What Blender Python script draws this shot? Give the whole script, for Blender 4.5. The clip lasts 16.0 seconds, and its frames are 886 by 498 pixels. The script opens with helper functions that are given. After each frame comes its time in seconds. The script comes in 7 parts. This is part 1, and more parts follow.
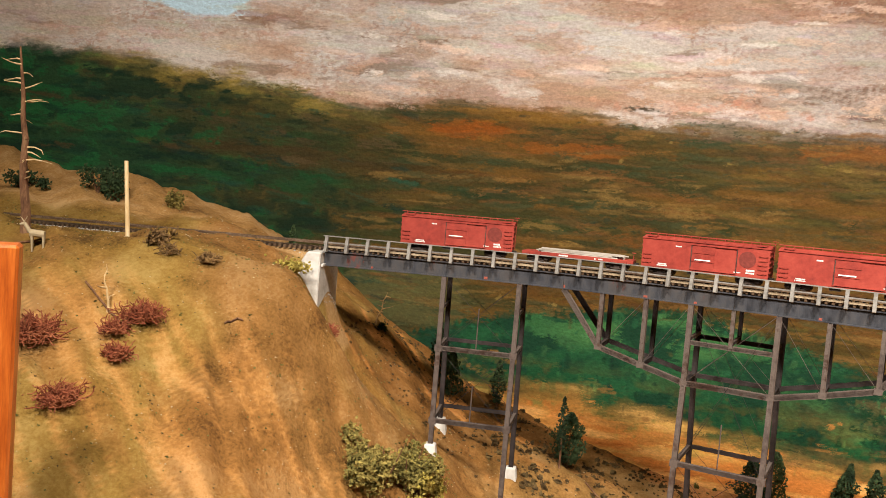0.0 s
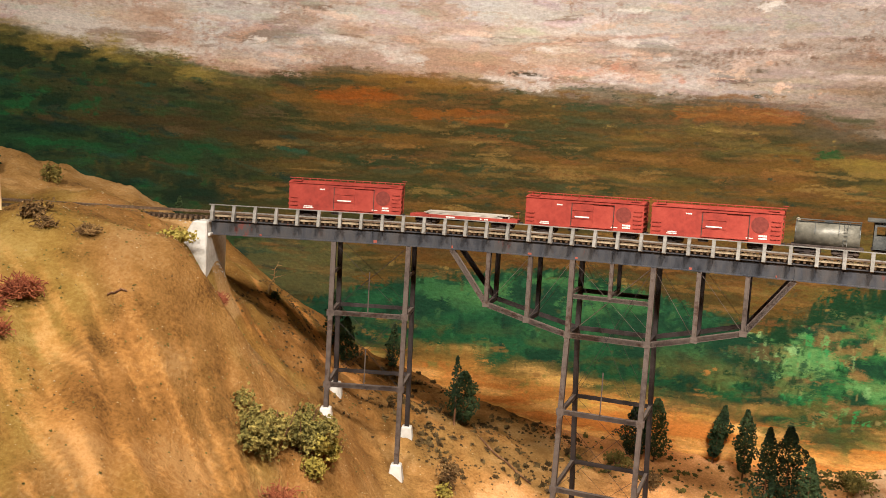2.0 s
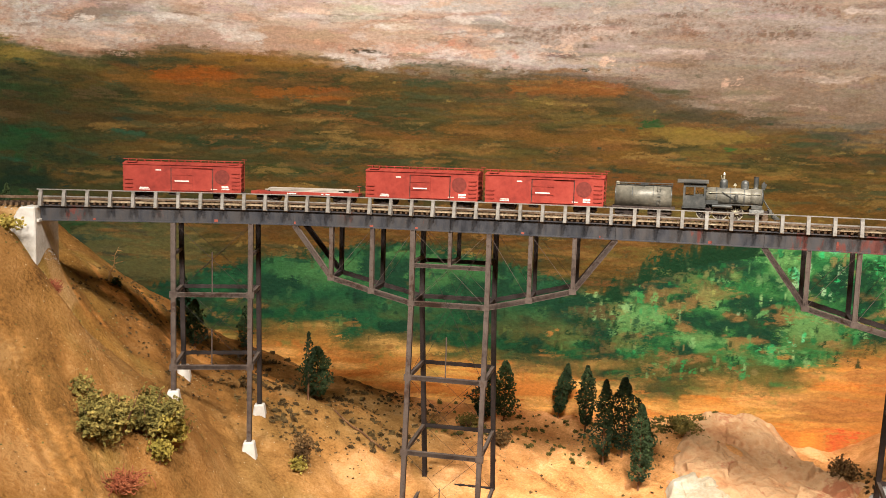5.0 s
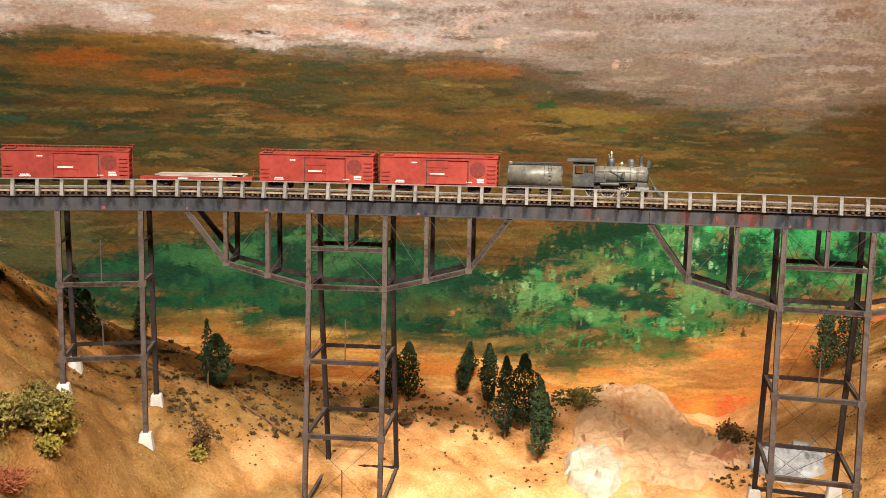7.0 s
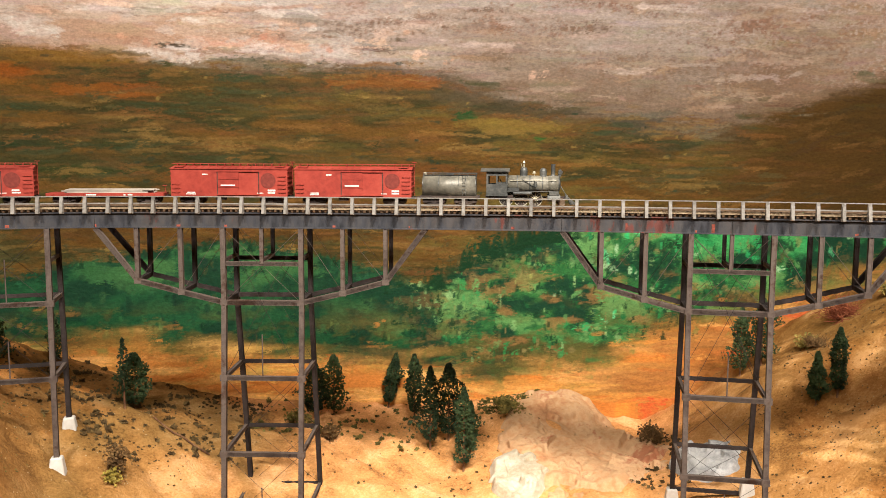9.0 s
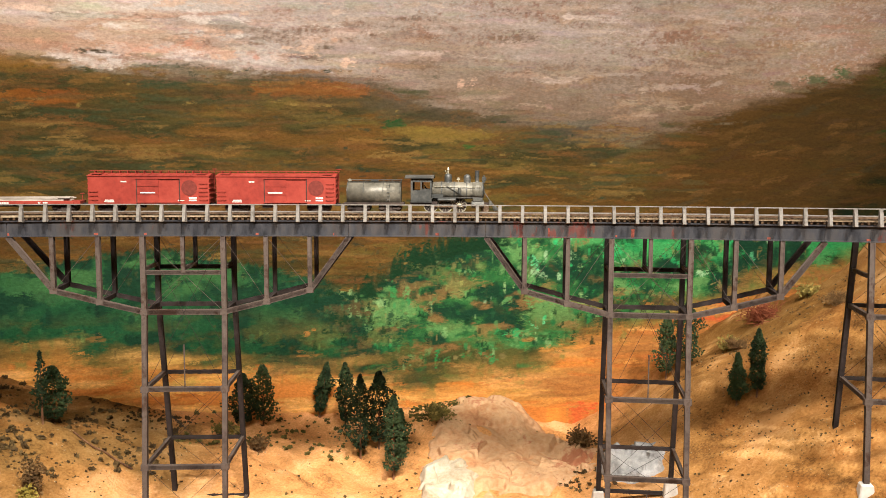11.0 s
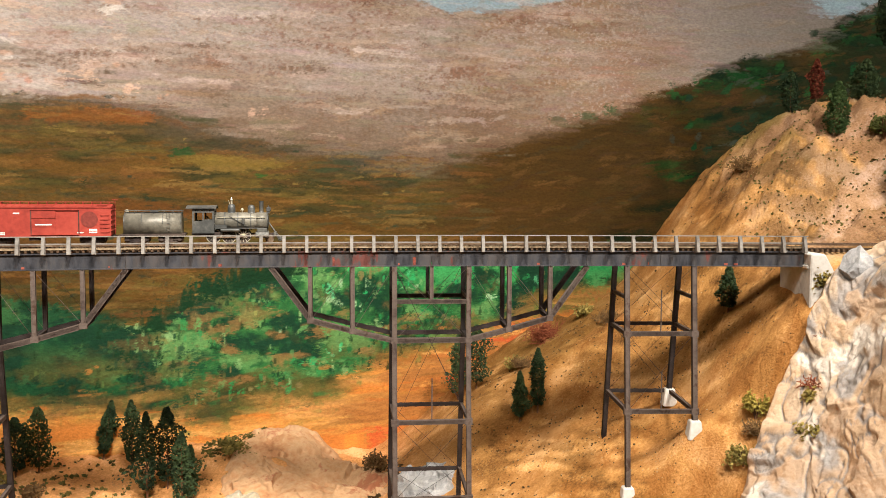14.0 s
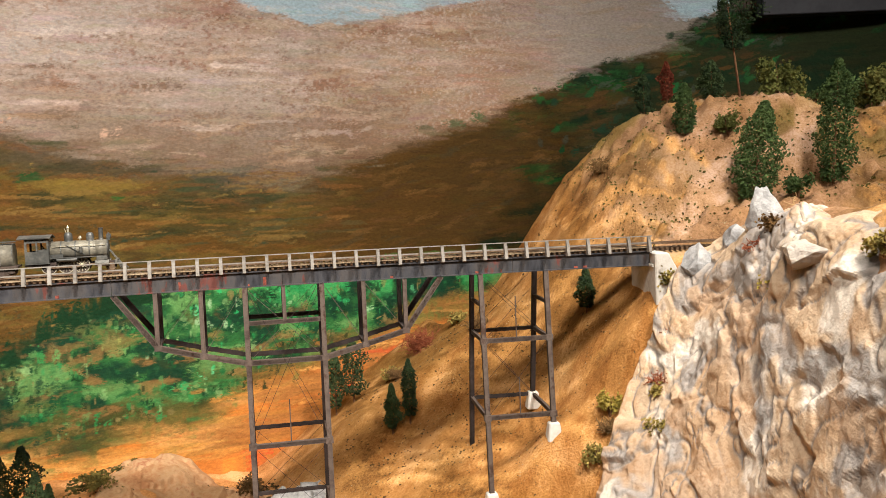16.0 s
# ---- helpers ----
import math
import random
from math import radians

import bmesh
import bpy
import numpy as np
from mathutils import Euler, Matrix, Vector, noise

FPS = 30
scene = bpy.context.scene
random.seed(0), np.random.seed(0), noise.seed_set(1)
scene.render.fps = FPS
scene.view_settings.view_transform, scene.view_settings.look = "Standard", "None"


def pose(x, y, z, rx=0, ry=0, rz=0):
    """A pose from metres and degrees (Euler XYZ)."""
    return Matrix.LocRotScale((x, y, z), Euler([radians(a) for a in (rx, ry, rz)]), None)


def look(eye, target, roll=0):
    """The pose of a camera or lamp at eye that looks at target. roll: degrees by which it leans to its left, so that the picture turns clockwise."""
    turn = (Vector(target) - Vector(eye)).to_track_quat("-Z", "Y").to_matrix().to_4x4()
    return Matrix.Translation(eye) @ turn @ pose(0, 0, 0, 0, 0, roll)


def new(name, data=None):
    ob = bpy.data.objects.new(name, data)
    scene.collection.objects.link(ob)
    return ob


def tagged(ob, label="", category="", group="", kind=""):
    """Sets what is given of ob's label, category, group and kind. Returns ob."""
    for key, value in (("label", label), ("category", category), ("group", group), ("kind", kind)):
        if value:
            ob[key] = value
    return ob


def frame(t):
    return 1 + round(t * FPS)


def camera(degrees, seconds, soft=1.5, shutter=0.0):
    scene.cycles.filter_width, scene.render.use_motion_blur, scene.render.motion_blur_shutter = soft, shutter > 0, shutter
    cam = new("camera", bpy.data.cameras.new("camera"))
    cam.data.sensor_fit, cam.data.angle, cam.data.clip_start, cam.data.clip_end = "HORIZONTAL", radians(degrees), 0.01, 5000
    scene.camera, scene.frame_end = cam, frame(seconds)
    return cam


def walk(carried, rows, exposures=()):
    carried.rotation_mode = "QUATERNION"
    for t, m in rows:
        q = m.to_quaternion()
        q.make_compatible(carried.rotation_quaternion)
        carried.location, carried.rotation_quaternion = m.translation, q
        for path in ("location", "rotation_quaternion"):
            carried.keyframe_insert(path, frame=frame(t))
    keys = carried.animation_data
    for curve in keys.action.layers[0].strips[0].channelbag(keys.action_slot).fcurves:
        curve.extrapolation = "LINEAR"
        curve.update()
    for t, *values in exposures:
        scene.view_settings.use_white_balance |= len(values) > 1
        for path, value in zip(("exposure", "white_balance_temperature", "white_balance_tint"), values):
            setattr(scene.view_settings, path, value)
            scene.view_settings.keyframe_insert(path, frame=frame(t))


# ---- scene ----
cam = camera(55.5, 16.0, soft=0.9)
METRES, EYE, TILT, LEAN, TURN = 0.264, 1.4, -3.95, -4.65, 0.06
ROWS = [
    (0.0, 0.0, 0.0, 0.0, 0.0, 0.0, -0.0),
    (0.5, 0.0206, -0.0, -0.0067, -1.75, -0.18, 0.48),
    (1.0, 0.0498, -0.0198, -0.0132, -3.61, -0.8, 0.89),
    (1.5, 0.0442, -0.0303, -0.0247, -5.29, -1.48, 1.33),
    (2.0, 0.0433, -0.0522, -0.0403, -6.84, -1.97, 1.73),
    (2.5, 0.0517, -0.0741, -0.0448, -8.15, -2.31, 2.07),
    (3.0, 0.0606, -0.086, -0.0503, -9.76, -2.47, 2.28),
    (3.5, 0.0712, -0.0989, -0.0553, -11.41, -2.65, 2.72),
    (4.0, 0.0798, -0.1221, -0.0634, -12.97, -3.03, 3.36),
    (6.5, 0.1693, -0.1766, -0.0935, -20.82, -4.85, 4.28),
    (7.0, 0.1702, -0.1899, -0.0892, -22.28, -5.31, 4.73),
    (7.5, 0.1948, -0.1968, -0.0913, -23.72, -5.15, 4.91),
    (8.0, 0.2218, -0.1974, -0.095, -24.85, -5.05, 5.26),
    (8.5, 0.2414, -0.2124, -0.0925, -25.68, -5.05, 5.71),
    (9.0, 0.2554, -0.2376, -0.0955, -26.52, -4.97, 5.65),
    (9.5, 0.2814, -0.2503, -0.1045, -28.0, -4.82, 5.5),
    (12.0, 0.3187, -0.2838, -0.1195, -31.99, -4.72, 5.67),
    (12.5, 0.3109, -0.2722, -0.1184, -33.37, -4.71, 5.3),
    (13.0, 0.3559, -0.3032, -0.1317, -35.4, -4.5, 5.25),
    (13.5, 0.372, -0.3365, -0.1264, -38.86, -4.3, 5.46),
    (14.0, 0.3801, -0.4017, -0.1128, -43.13, -4.2, 5.81),
    (14.5, 0.362, -0.4563, -0.1059, -45.84, -4.12, 6.46),
    (15.0, 0.3751, -0.5032, -0.1041, -47.28, -4.27, 7.22),
    (15.5, 0.4657, -0.5315, -0.0972, -48.28, -4.35, 7.71),
    (16.0, 0.57, -0.571, -0.106, -49.45, -4.64, 8.31),
]
walk(cam, [(t, pose(0, 0, EYE, TILT, LEAN, TURN) @ pose(METRES * x, METRES * y, METRES * z, 90 + pitch, roll, yaw)) for t, x, y, z, yaw, pitch, roll in ROWS])

# ---- world and lamps ----
world = bpy.data.worlds.new("room_light")
scene.world = world
world.use_nodes = True
world.node_tree.nodes["Background"].inputs["Color"].default_value = (1.0, 0.93, 0.84, 1)
world.node_tree.nodes["Background"].inputs["Strength"].default_value = 0.11


def lamp(x, y, z, tx, ty, tz, watts, size, color=(1.0, 0.94, 0.86), spread=150):
    data = bpy.data.lights.new("overhead_light", "AREA")
    data.shape, data.size, data.energy, data.color, data.spread = "DISK", size, watts, color, radians(spread)
    ob = new("overhead_light", data)
    ob.matrix_world = look((x, y, z), (tx, ty, tz))
    return ob


lamp(-0.40, -0.10, 2.30, -0.05, 1.0, 1.15, 9.2, 0.22, spread=100)
lamp(0.20, -0.10, 2.35, 0.50, 0.90, 0.94, 11.5, 0.22, spread=90)
lamp(0.70, -0.35, 2.35, 0.95, 0.60, 1.05, 10.0, 0.22, spread=95)
# added unseen fill light that brightens the right-hand mural and cliff
lamp(0.90, -1.45, 2.32, 1.90, 0.55, 1.50, 2.8, 0.22, spread=52)

# ---- materials ----


def linear(c):
    return tuple((v / 12.92 if v <= 0.04045 else ((v + 0.055) / 1.055) ** 2.4) for v in (k / 255 for k in c))


def surface(name, cols, scale=40.0, rough=0.8, bump=0.3, metal=0.0, fine=6.0, spread=0.25, stretch=(1, 1, 1), jitter=0.08, depth=0.002, dim=1.0):
    """A worn surface: up to four colours mixed by noise at two scales, with fine relief."""
    m = bpy.data.materials.new(name)
    m.use_nodes = True
    nt = m.node_tree
    n, l = nt.nodes, nt.links
    b = n["Principled BSDF"]
    tc, mp = n.new("ShaderNodeTexCoord"), n.new("ShaderNodeMapping")
    mp.inputs["Scale"].default_value = stretch
    l.new(tc.outputs["Object"], mp.inputs["Vector"])
    n1, n2 = n.new("ShaderNodeTexNoise"), n.new("ShaderNodeTexNoise")
    for k, s, d in ((n1, scale, 4), (n2, scale * fine, 5)):
        k.inputs["Scale"].default_value, k.inputs["Detail"].default_value, k.inputs["Roughness"].default_value = s, d, 0.65
        l.new(mp.outputs["Vector"], k.inputs["Vector"])
    add = n.new("ShaderNodeMath")
    add.operation = "MULTIPLY_ADD"
    add.inputs[1].default_value = 0.55
    l.new(n2.outputs["Fac"], add.inputs[0])
    l.new(n1.outputs["Fac"], add.inputs[2])
    info = n.new("ShaderNodeObjectInfo")
    ja = n.new("ShaderNodeMath")
    ja.operation = "MULTIPLY_ADD"
    ja.inputs[1].default_value = jitter
    l.new(info.outputs["Random"], ja.inputs[0])
    l.new(add.outputs[0], ja.inputs[2])
    ramp = n.new("ShaderNodeValToRGB")
    e = ramp.color_ramp.elements
    lo, hi = 0.79 - spread, 0.79 + spread
    for i, c in enumerate(cols):
        p = lo + (hi - lo) * i / max(1, len(cols) - 1)
        q = e[i] if i < 2 else e.new(p)
        q.position, q.color = p, (*(k * dim for k in linear(c)), 1)
    l.new(ja.outputs[0], ramp.inputs["Fac"])
    l.new(ramp.outputs["Color"], b.inputs["Base Color"])
    b.inputs["Roughness"].default_value, b.inputs["Metallic"].default_value = rough, metal
    b.inputs["Specular IOR Level"].default_value = 0.25 if rough > 0.6 else 0.5
    bp = n.new("ShaderNodeBump")
    bp.inputs["Strength"].default_value, bp.inputs["Distance"].default_value = bump, depth
    l.new(n2.outputs["Fac"], bp.inputs["Height"])
    l.new(bp.outputs["Normal"], b.inputs["Normal"])
    return m


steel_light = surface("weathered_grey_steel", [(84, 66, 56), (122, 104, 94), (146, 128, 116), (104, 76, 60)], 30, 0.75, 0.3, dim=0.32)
# darker copy of the same weathered steel: rear-side shade put into the colour
steel_shaded = surface("shaded_weathered_steel", [(52, 42, 38), (78, 66, 62), (100, 86, 82)], 30, 0.8, 0.3, dim=0.28)
girder_paint = surface("slate_girder_paint", [(40, 40, 44), (70, 70, 76), (92, 92, 98), (106, 102, 102), (112, 104, 102), (150, 88, 78)], 26, 0.7, 0.3, stretch=(1, 1, 0.35), dim=0.31)
rust_paint = surface("red_primer_rust", [(150, 70, 52), (196, 104, 84), (120, 60, 50)], 60, 0.8, 0.3, dim=0.45)
deck_wood = surface("bleached_deck_timber", [(118, 96, 74), (168, 146, 116), (196, 176, 146)], 50, 0.85, 0.4, dim=0.6)
rail_wood = surface("grey_timber_rail", [(120, 112, 104), (168, 160, 150), (190, 182, 172)], 50, 0.85, 0.3, dim=0.42)
tie_wood = surface("brown_ties", [(62, 46, 34), (96, 74, 54), (130, 104, 78)], 60, 0.9, 0.4, dim=0.6)
rail_steel = surface("rusty_rail", [(70, 50, 38), (110, 84, 62), (140, 118, 96)], 60, 0.5, 0.2, metal=0.4, dim=0.7)
concrete = surface("white_plaster_concrete", [(196, 186, 172), (232, 224, 212), (246, 240, 230)], 30, 0.85, 0.4, dim=0.58)
car_red = surface("oxide_red_boxcar_paint", [(128, 42, 32), (162, 58, 44), (176, 70, 54)], 30, 0.65, 0.15, dim=0.62)
car_dark = surface("dark_underframe", [(28, 22, 20), (50, 40, 36), (70, 58, 50)], 60, 0.8, 0.2)
white_paint = surface("white_lettering", [(226, 206, 196), (240, 226, 216)], 60, 0.7, 0.0, dim=0.8)
loco_black = surface("weathered_engine_black", [(44, 44, 42), (74, 74, 70), (108, 104, 96)], 40, 0.5, 0.2, metal=0.2, dim=0.75)
loco_grey = surface("ash_grey_boiler", [(84, 80, 70), (126, 120, 106), (160, 152, 134)], 40, 0.5, 0.2, metal=0.2, dim=0.68)
brass = surface("dull_brass", [(150, 140, 116), (196, 188, 164)], 60, 0.4, 0.1, metal=0.6)
tree_green = surface("dark_spruce_foliage", [(22, 34, 22), (40, 56, 34), (66, 82, 48)], 60, 0.95, 0.0, spread=0.3, jitter=0.2, dim=0.95)
bush_green = surface("olive_foliage", [(64, 64, 30), (114, 102, 50), (158, 138, 74)], 60, 0.95, 0.0, jitter=0.2)
bush_yellow = surface("yellow_foliage", [(120, 104, 40), (170, 150, 66), (200, 180, 96)], 60, 0.95, 0.0, dim=0.75)
bush_red = surface("rust_brown_twigs", [(84, 42, 26), (124, 64, 40), (152, 92, 60)], 60, 0.95, 0.0)
bush_brown = surface("brown_dry_foliage", [(70, 50, 30), (104, 78, 46), (140, 108, 66)], 60, 0.95, 0.0)
bark = surface("brown_bark", [(70, 46, 30), (128, 88, 60), (170, 128, 92)], 80, 0.95, 0.6, stretch=(1, 1, 0.3), dim=0.6)
pale_wood = surface("pale_bare_wood", [(150, 116, 76), (196, 164, 116), (214, 188, 146)], 60, 0.85, 0.3, stretch=(1, 1, 0.2))
orange_wood = surface("varnished_orange_wood", [(150, 66, 18), (186, 92, 30), (206, 116, 46)], 25, 0.35, 0.1, stretch=(6, 6, 0.6))
room_paint = surface("warm_room_paint", [(150, 138, 122), (164, 152, 136)], 3, 0.9, 0.1)
room_floor = surface("grey_carpet", [(70, 64, 60), (92, 86, 80)], 60, 0.95, 0.4)
fascia_paint = surface("brown_fascia_board", [(84, 64, 46), (104, 82, 60)], 8, 0.7, 0.1)

# ---- building helpers ----


def part(name, bm, material, parent=None, label=""):
    me = bpy.data.meshes.new(name)
    bm.normal_update()
    bm.to_mesh(me)
    bm.free()
    me.materials.append(material)
    ob = new(name, me)
    if parent is not None:
        ob.parent = parent
    if label:
        ob["label"] = label
    return ob


def raw(name, verts, faces, material, parent=None, smooth=False):
    me = bpy.data.meshes.new(name)
    me.from_pydata(verts, [], faces)
    me.materials.append(material)
    if smooth:
        me.polygons.foreach_set("use_smooth", [True] * len(me.polygons))
    me.update()
    ob = new(name, me)
    if parent is not None:
        ob.parent = parent
    return ob


def thing(name, place, label, category, group="", kind=""):
    ob = new(name)
    ob.empty_display_size = 0.01
    ob.matrix_basis = place if isinstance(place, Matrix) else Matrix.Translation(place)
    return tagged(ob, label, category, group, kind)


def box(bm, lo, hi, m=None, bevel=0.0):
    lo, hi = Vector(lo), Vector(hi)
    r = bmesh.ops.create_cube(bm, size=1.0)["verts"]
    bmesh.ops.scale(bm, vec=hi - lo, verts=r)
    bmesh.ops.translate(bm, vec=(lo + hi) / 2, verts=r)
    if bevel:
        ed = list({e for v in r for e in v.link_edges})
        out = bmesh.ops.bevel(bm, geom=ed, offset=bevel, segments=1, affect="EDGES", profile=0.5)
        r = list({v for f in out["faces"] for v in f.verts} | {v for v in r if v.is_valid})
    if m is not None:
        bmesh.ops.transform(bm, matrix=m, verts=r)
    return r


def along(p, q, up=(0, 0, 1)):
    """The pose whose x axis runs from p to q."""
    p, q = Vector(p), Vector(q)
    x = (q - p).normalized()
    y = Vector(up).cross(x)
    if y.length < 1e-4:
        y = Vector((0, 1, 0)).cross(x)
    y.normalize()
    z = x.cross(y)
    m = Matrix((x, y, z)).transposed().to_4x4()
    m.translation = p
    return m, (q - p).length


def beam(bm, p, q, w, h, up=(0, 0, 1), bevel=0.0):
    m, d = along(p, q, up)
    return box(bm, (0, -w / 2, -h / 2), (d, w / 2, h / 2), m, bevel)


def rod(bm, p, q, r, r2=None, n=8):
    m, d = along(p, q)
    m = m @ pose(d / 2, 0, 0, 0, 90, 0)
    return bmesh.ops.create_cone(bm, cap_ends=True, segments=n, radius1=r, radius2=r if r2 is None else r2, depth=d, matrix=m)["verts"]


def sweep(bm, prof, a, b, step=0.02):
    """Sweep a closed section of (d, z) along the bridge's line from a to b."""
    n = max(1, round((b - a) / step))
    rings = [[bm.verts.new(at(a + (b - a) * i / n, d, z)) for d, z in prof] for i in range(n + 1)]
    for p, q in zip(rings, rings[1:]):
        for i in range(len(prof)):
            j = (i + 1) % len(prof)
            bm.faces.new((p[i], p[j], q[j], q[i]))
    bm.faces.new(rings[0][::-1])
    bm.faces.new(rings[-1])
    bmesh.ops.recalc_face_normals(bm, faces=bm.faces)


def hat(s, knots, values):
    """Smooth interpolation of a profile."""
    k, v = np.asarray(knots, float), np.asarray(values, float)
    slope = np.gradient(v, k)
    s = np.clip(s, k[0], k[-1])
    i = np.clip(np.searchsorted(k, s) - 1, 0, len(k) - 2)
    h = k[i + 1] - k[i]
    t = (s - k[i]) / h
    return ((2 * t**3 - 3 * t**2 + 1) * v[i] + (t**3 - 2 * t**2 + t) * h * slope[i]
            + (3 * t**2 - 2 * t**3) * v[i + 1] + (t**3 - t**2) * h * slope[i + 1])


LATTICE = np.random.RandomState(7).rand(64, 64, 64)


def value_noise(x, y, z=0.0):
    """Smooth lattice noise, 0 to 1, for arrays."""
    x, y, z = np.broadcast_arrays(np.asarray(x, float), y, z)
    xi, yi, zi = (np.floor(a).astype(int) for a in (x, y, z))
    fx, fy, fz = (a - np.floor(a) for a in (x, y, z))
    fx, fy, fz = (a * a * (3 - 2 * a) for a in (fx, fy, fz))
    out = 0
    for dx in (0, 1):
        for dy in (0, 1):
            for dz in (0, 1):
                w = (fx if dx else 1 - fx) * (fy if dy else 1 - fy) * (fz if dz else 1 - fz)
                out = out + w * LATTICE[(xi + dx) % 64, (yi + dy) % 64, (zi + dz) % 64]
    return out


def fbm(x, y, z=0.0, octaves=4):
    out, a, norm = 0.0, 1.0, 0.0
    for k in range(octaves):
        out = out + a * value_noise(x * 2**k + 13.7 * k, y * 2**k + 5.3 * k, z * 2**k + 3.1 * k)
        norm, a = norm + a, a * 0.5
    return out / norm


# ---- the bridge's line: s along it, d behind its front girder; a nearly straight start, then a long curve ----
WIDE = 0.055
LINE_S = np.arange(-1.0, 2.301, 0.005)
LINE_A = np.radians(hat(LINE_S, [-1.0, -0.3, 0.05, 0.168, 0.26, 0.36, 0.5, 0.65, 0.8, 0.95, 1.1, 1.25, 1.4, 1.8, 2.3], [7, 7.5, 8, 9.5, 18.5, 26.5, 28.5, 31, 34.5, 37.5, 40, 42, 43.5, 48, 54]))
LINE_X = np.cumsum(np.cos(LINE_A)) * 0.005
LINE_Y = -np.cumsum(np.sin(LINE_A)) * 0.005
LINE_X += 0.7423 - np.interp(0.95, LINE_S, LINE_X)
LINE_Y += 0.5872 - np.interp(0.95, LINE_S, LINE_Y)


def lay(s, d):
    """x and y of places given along the line, for arrays."""
    a = np.interp(s, LINE_S, LINE_A)
    return np.interp(s, LINE_S, LINE_X) + d * np.sin(a), np.interp(s, LINE_S, LINE_Y) + d * np.cos(a)


def at(s, d=0.0, z=0.0):
    x, y = lay(s, d)
    return Vector((float(x), float(y), z))


def heading(s):
    return -math.degrees(float(np.interp(s, LINE_S, LINE_A)))


def plan(x, y):
    """s and d of a place in the plan."""
    k = int(np.argmin((LINE_X - x) ** 2 + (LINE_Y - y) ** 2))
    a = LINE_A[k]
    return LINE_S[k] + (x - LINE_X[k]) * math.cos(a) - (y - LINE_Y[k]) * math.sin(a), (x - LINE_X[k]) * math.sin(a) + (y - LINE_Y[k]) * math.cos(a)


# ---- the ground ----
S_KNOTS = [-0.6, -0.3, -0.12, -0.04, 0.03, 0.12, 0.21, 0.35, 0.5, 0.7, 0.9, 1.05, 1.17, 1.26, 1.36, 1.45, 1.6, 1.8]
D_KNOTS = [-0.5, -0.3, -0.12, 0.0, 0.15, 0.3, 0.45]
PROFILES = [
    hat(np.linspace(-0.9, 2.1, 601), S_KNOTS, v) for v in (
        [1.12, 1.12, 1.08, 1.04, 1.00, 0.93, 0.87, 0.83, 0.82, 0.82, 0.82, 0.84, 0.87, 0.92, 1.04, 1.29, 1.34, 1.36],
        [1.23, 1.24, 1.20, 1.17, 1.12, 1.04, 0.96, 0.90, 0.88, 0.87, 0.88, 0.90, 0.93, 0.98, 1.08, 1.325, 1.37, 1.39],
        [1.30, 1.33, 1.328, 1.305, 1.225, 1.12, 1.02, 0.95, 0.92, 0.91, 0.92, 0.95, 1.00, 1.06, 1.15, 1.33, 1.35, 1.37],
        [1.315, 1.316, 1.314, 1.272, 1.165, 1.088, 1.025, 0.97, 0.94, 0.93, 0.95, 1.00, 1.055, 1.105, 1.25, 1.316, 1.316, 1.32],
        [1.35, 1.335, 1.295, 1.235, 1.172, 1.108, 1.06, 1.00, 0.965, 0.95, 0.965, 1.02, 1.085, 1.16, 1.27, 1.34, 1.38, 1.40],
        [1.40, 1.350, 1.268, 1.213, 1.168, 1.108, 1.055, 1.00, 0.975, 0.975, 0.955, 1.07, 1.15, 1.22, 1.34, 1.44, 1.522, 1.50],
        [1.41, 1.350, 1.262, 1.208, 1.165, 1.105, 1.055, 1.00, 1.00, 0.975, 0.94, 1.065, 1.155, 1.22, 1.375, 1.485, 1.545, 1.515],
    )
]


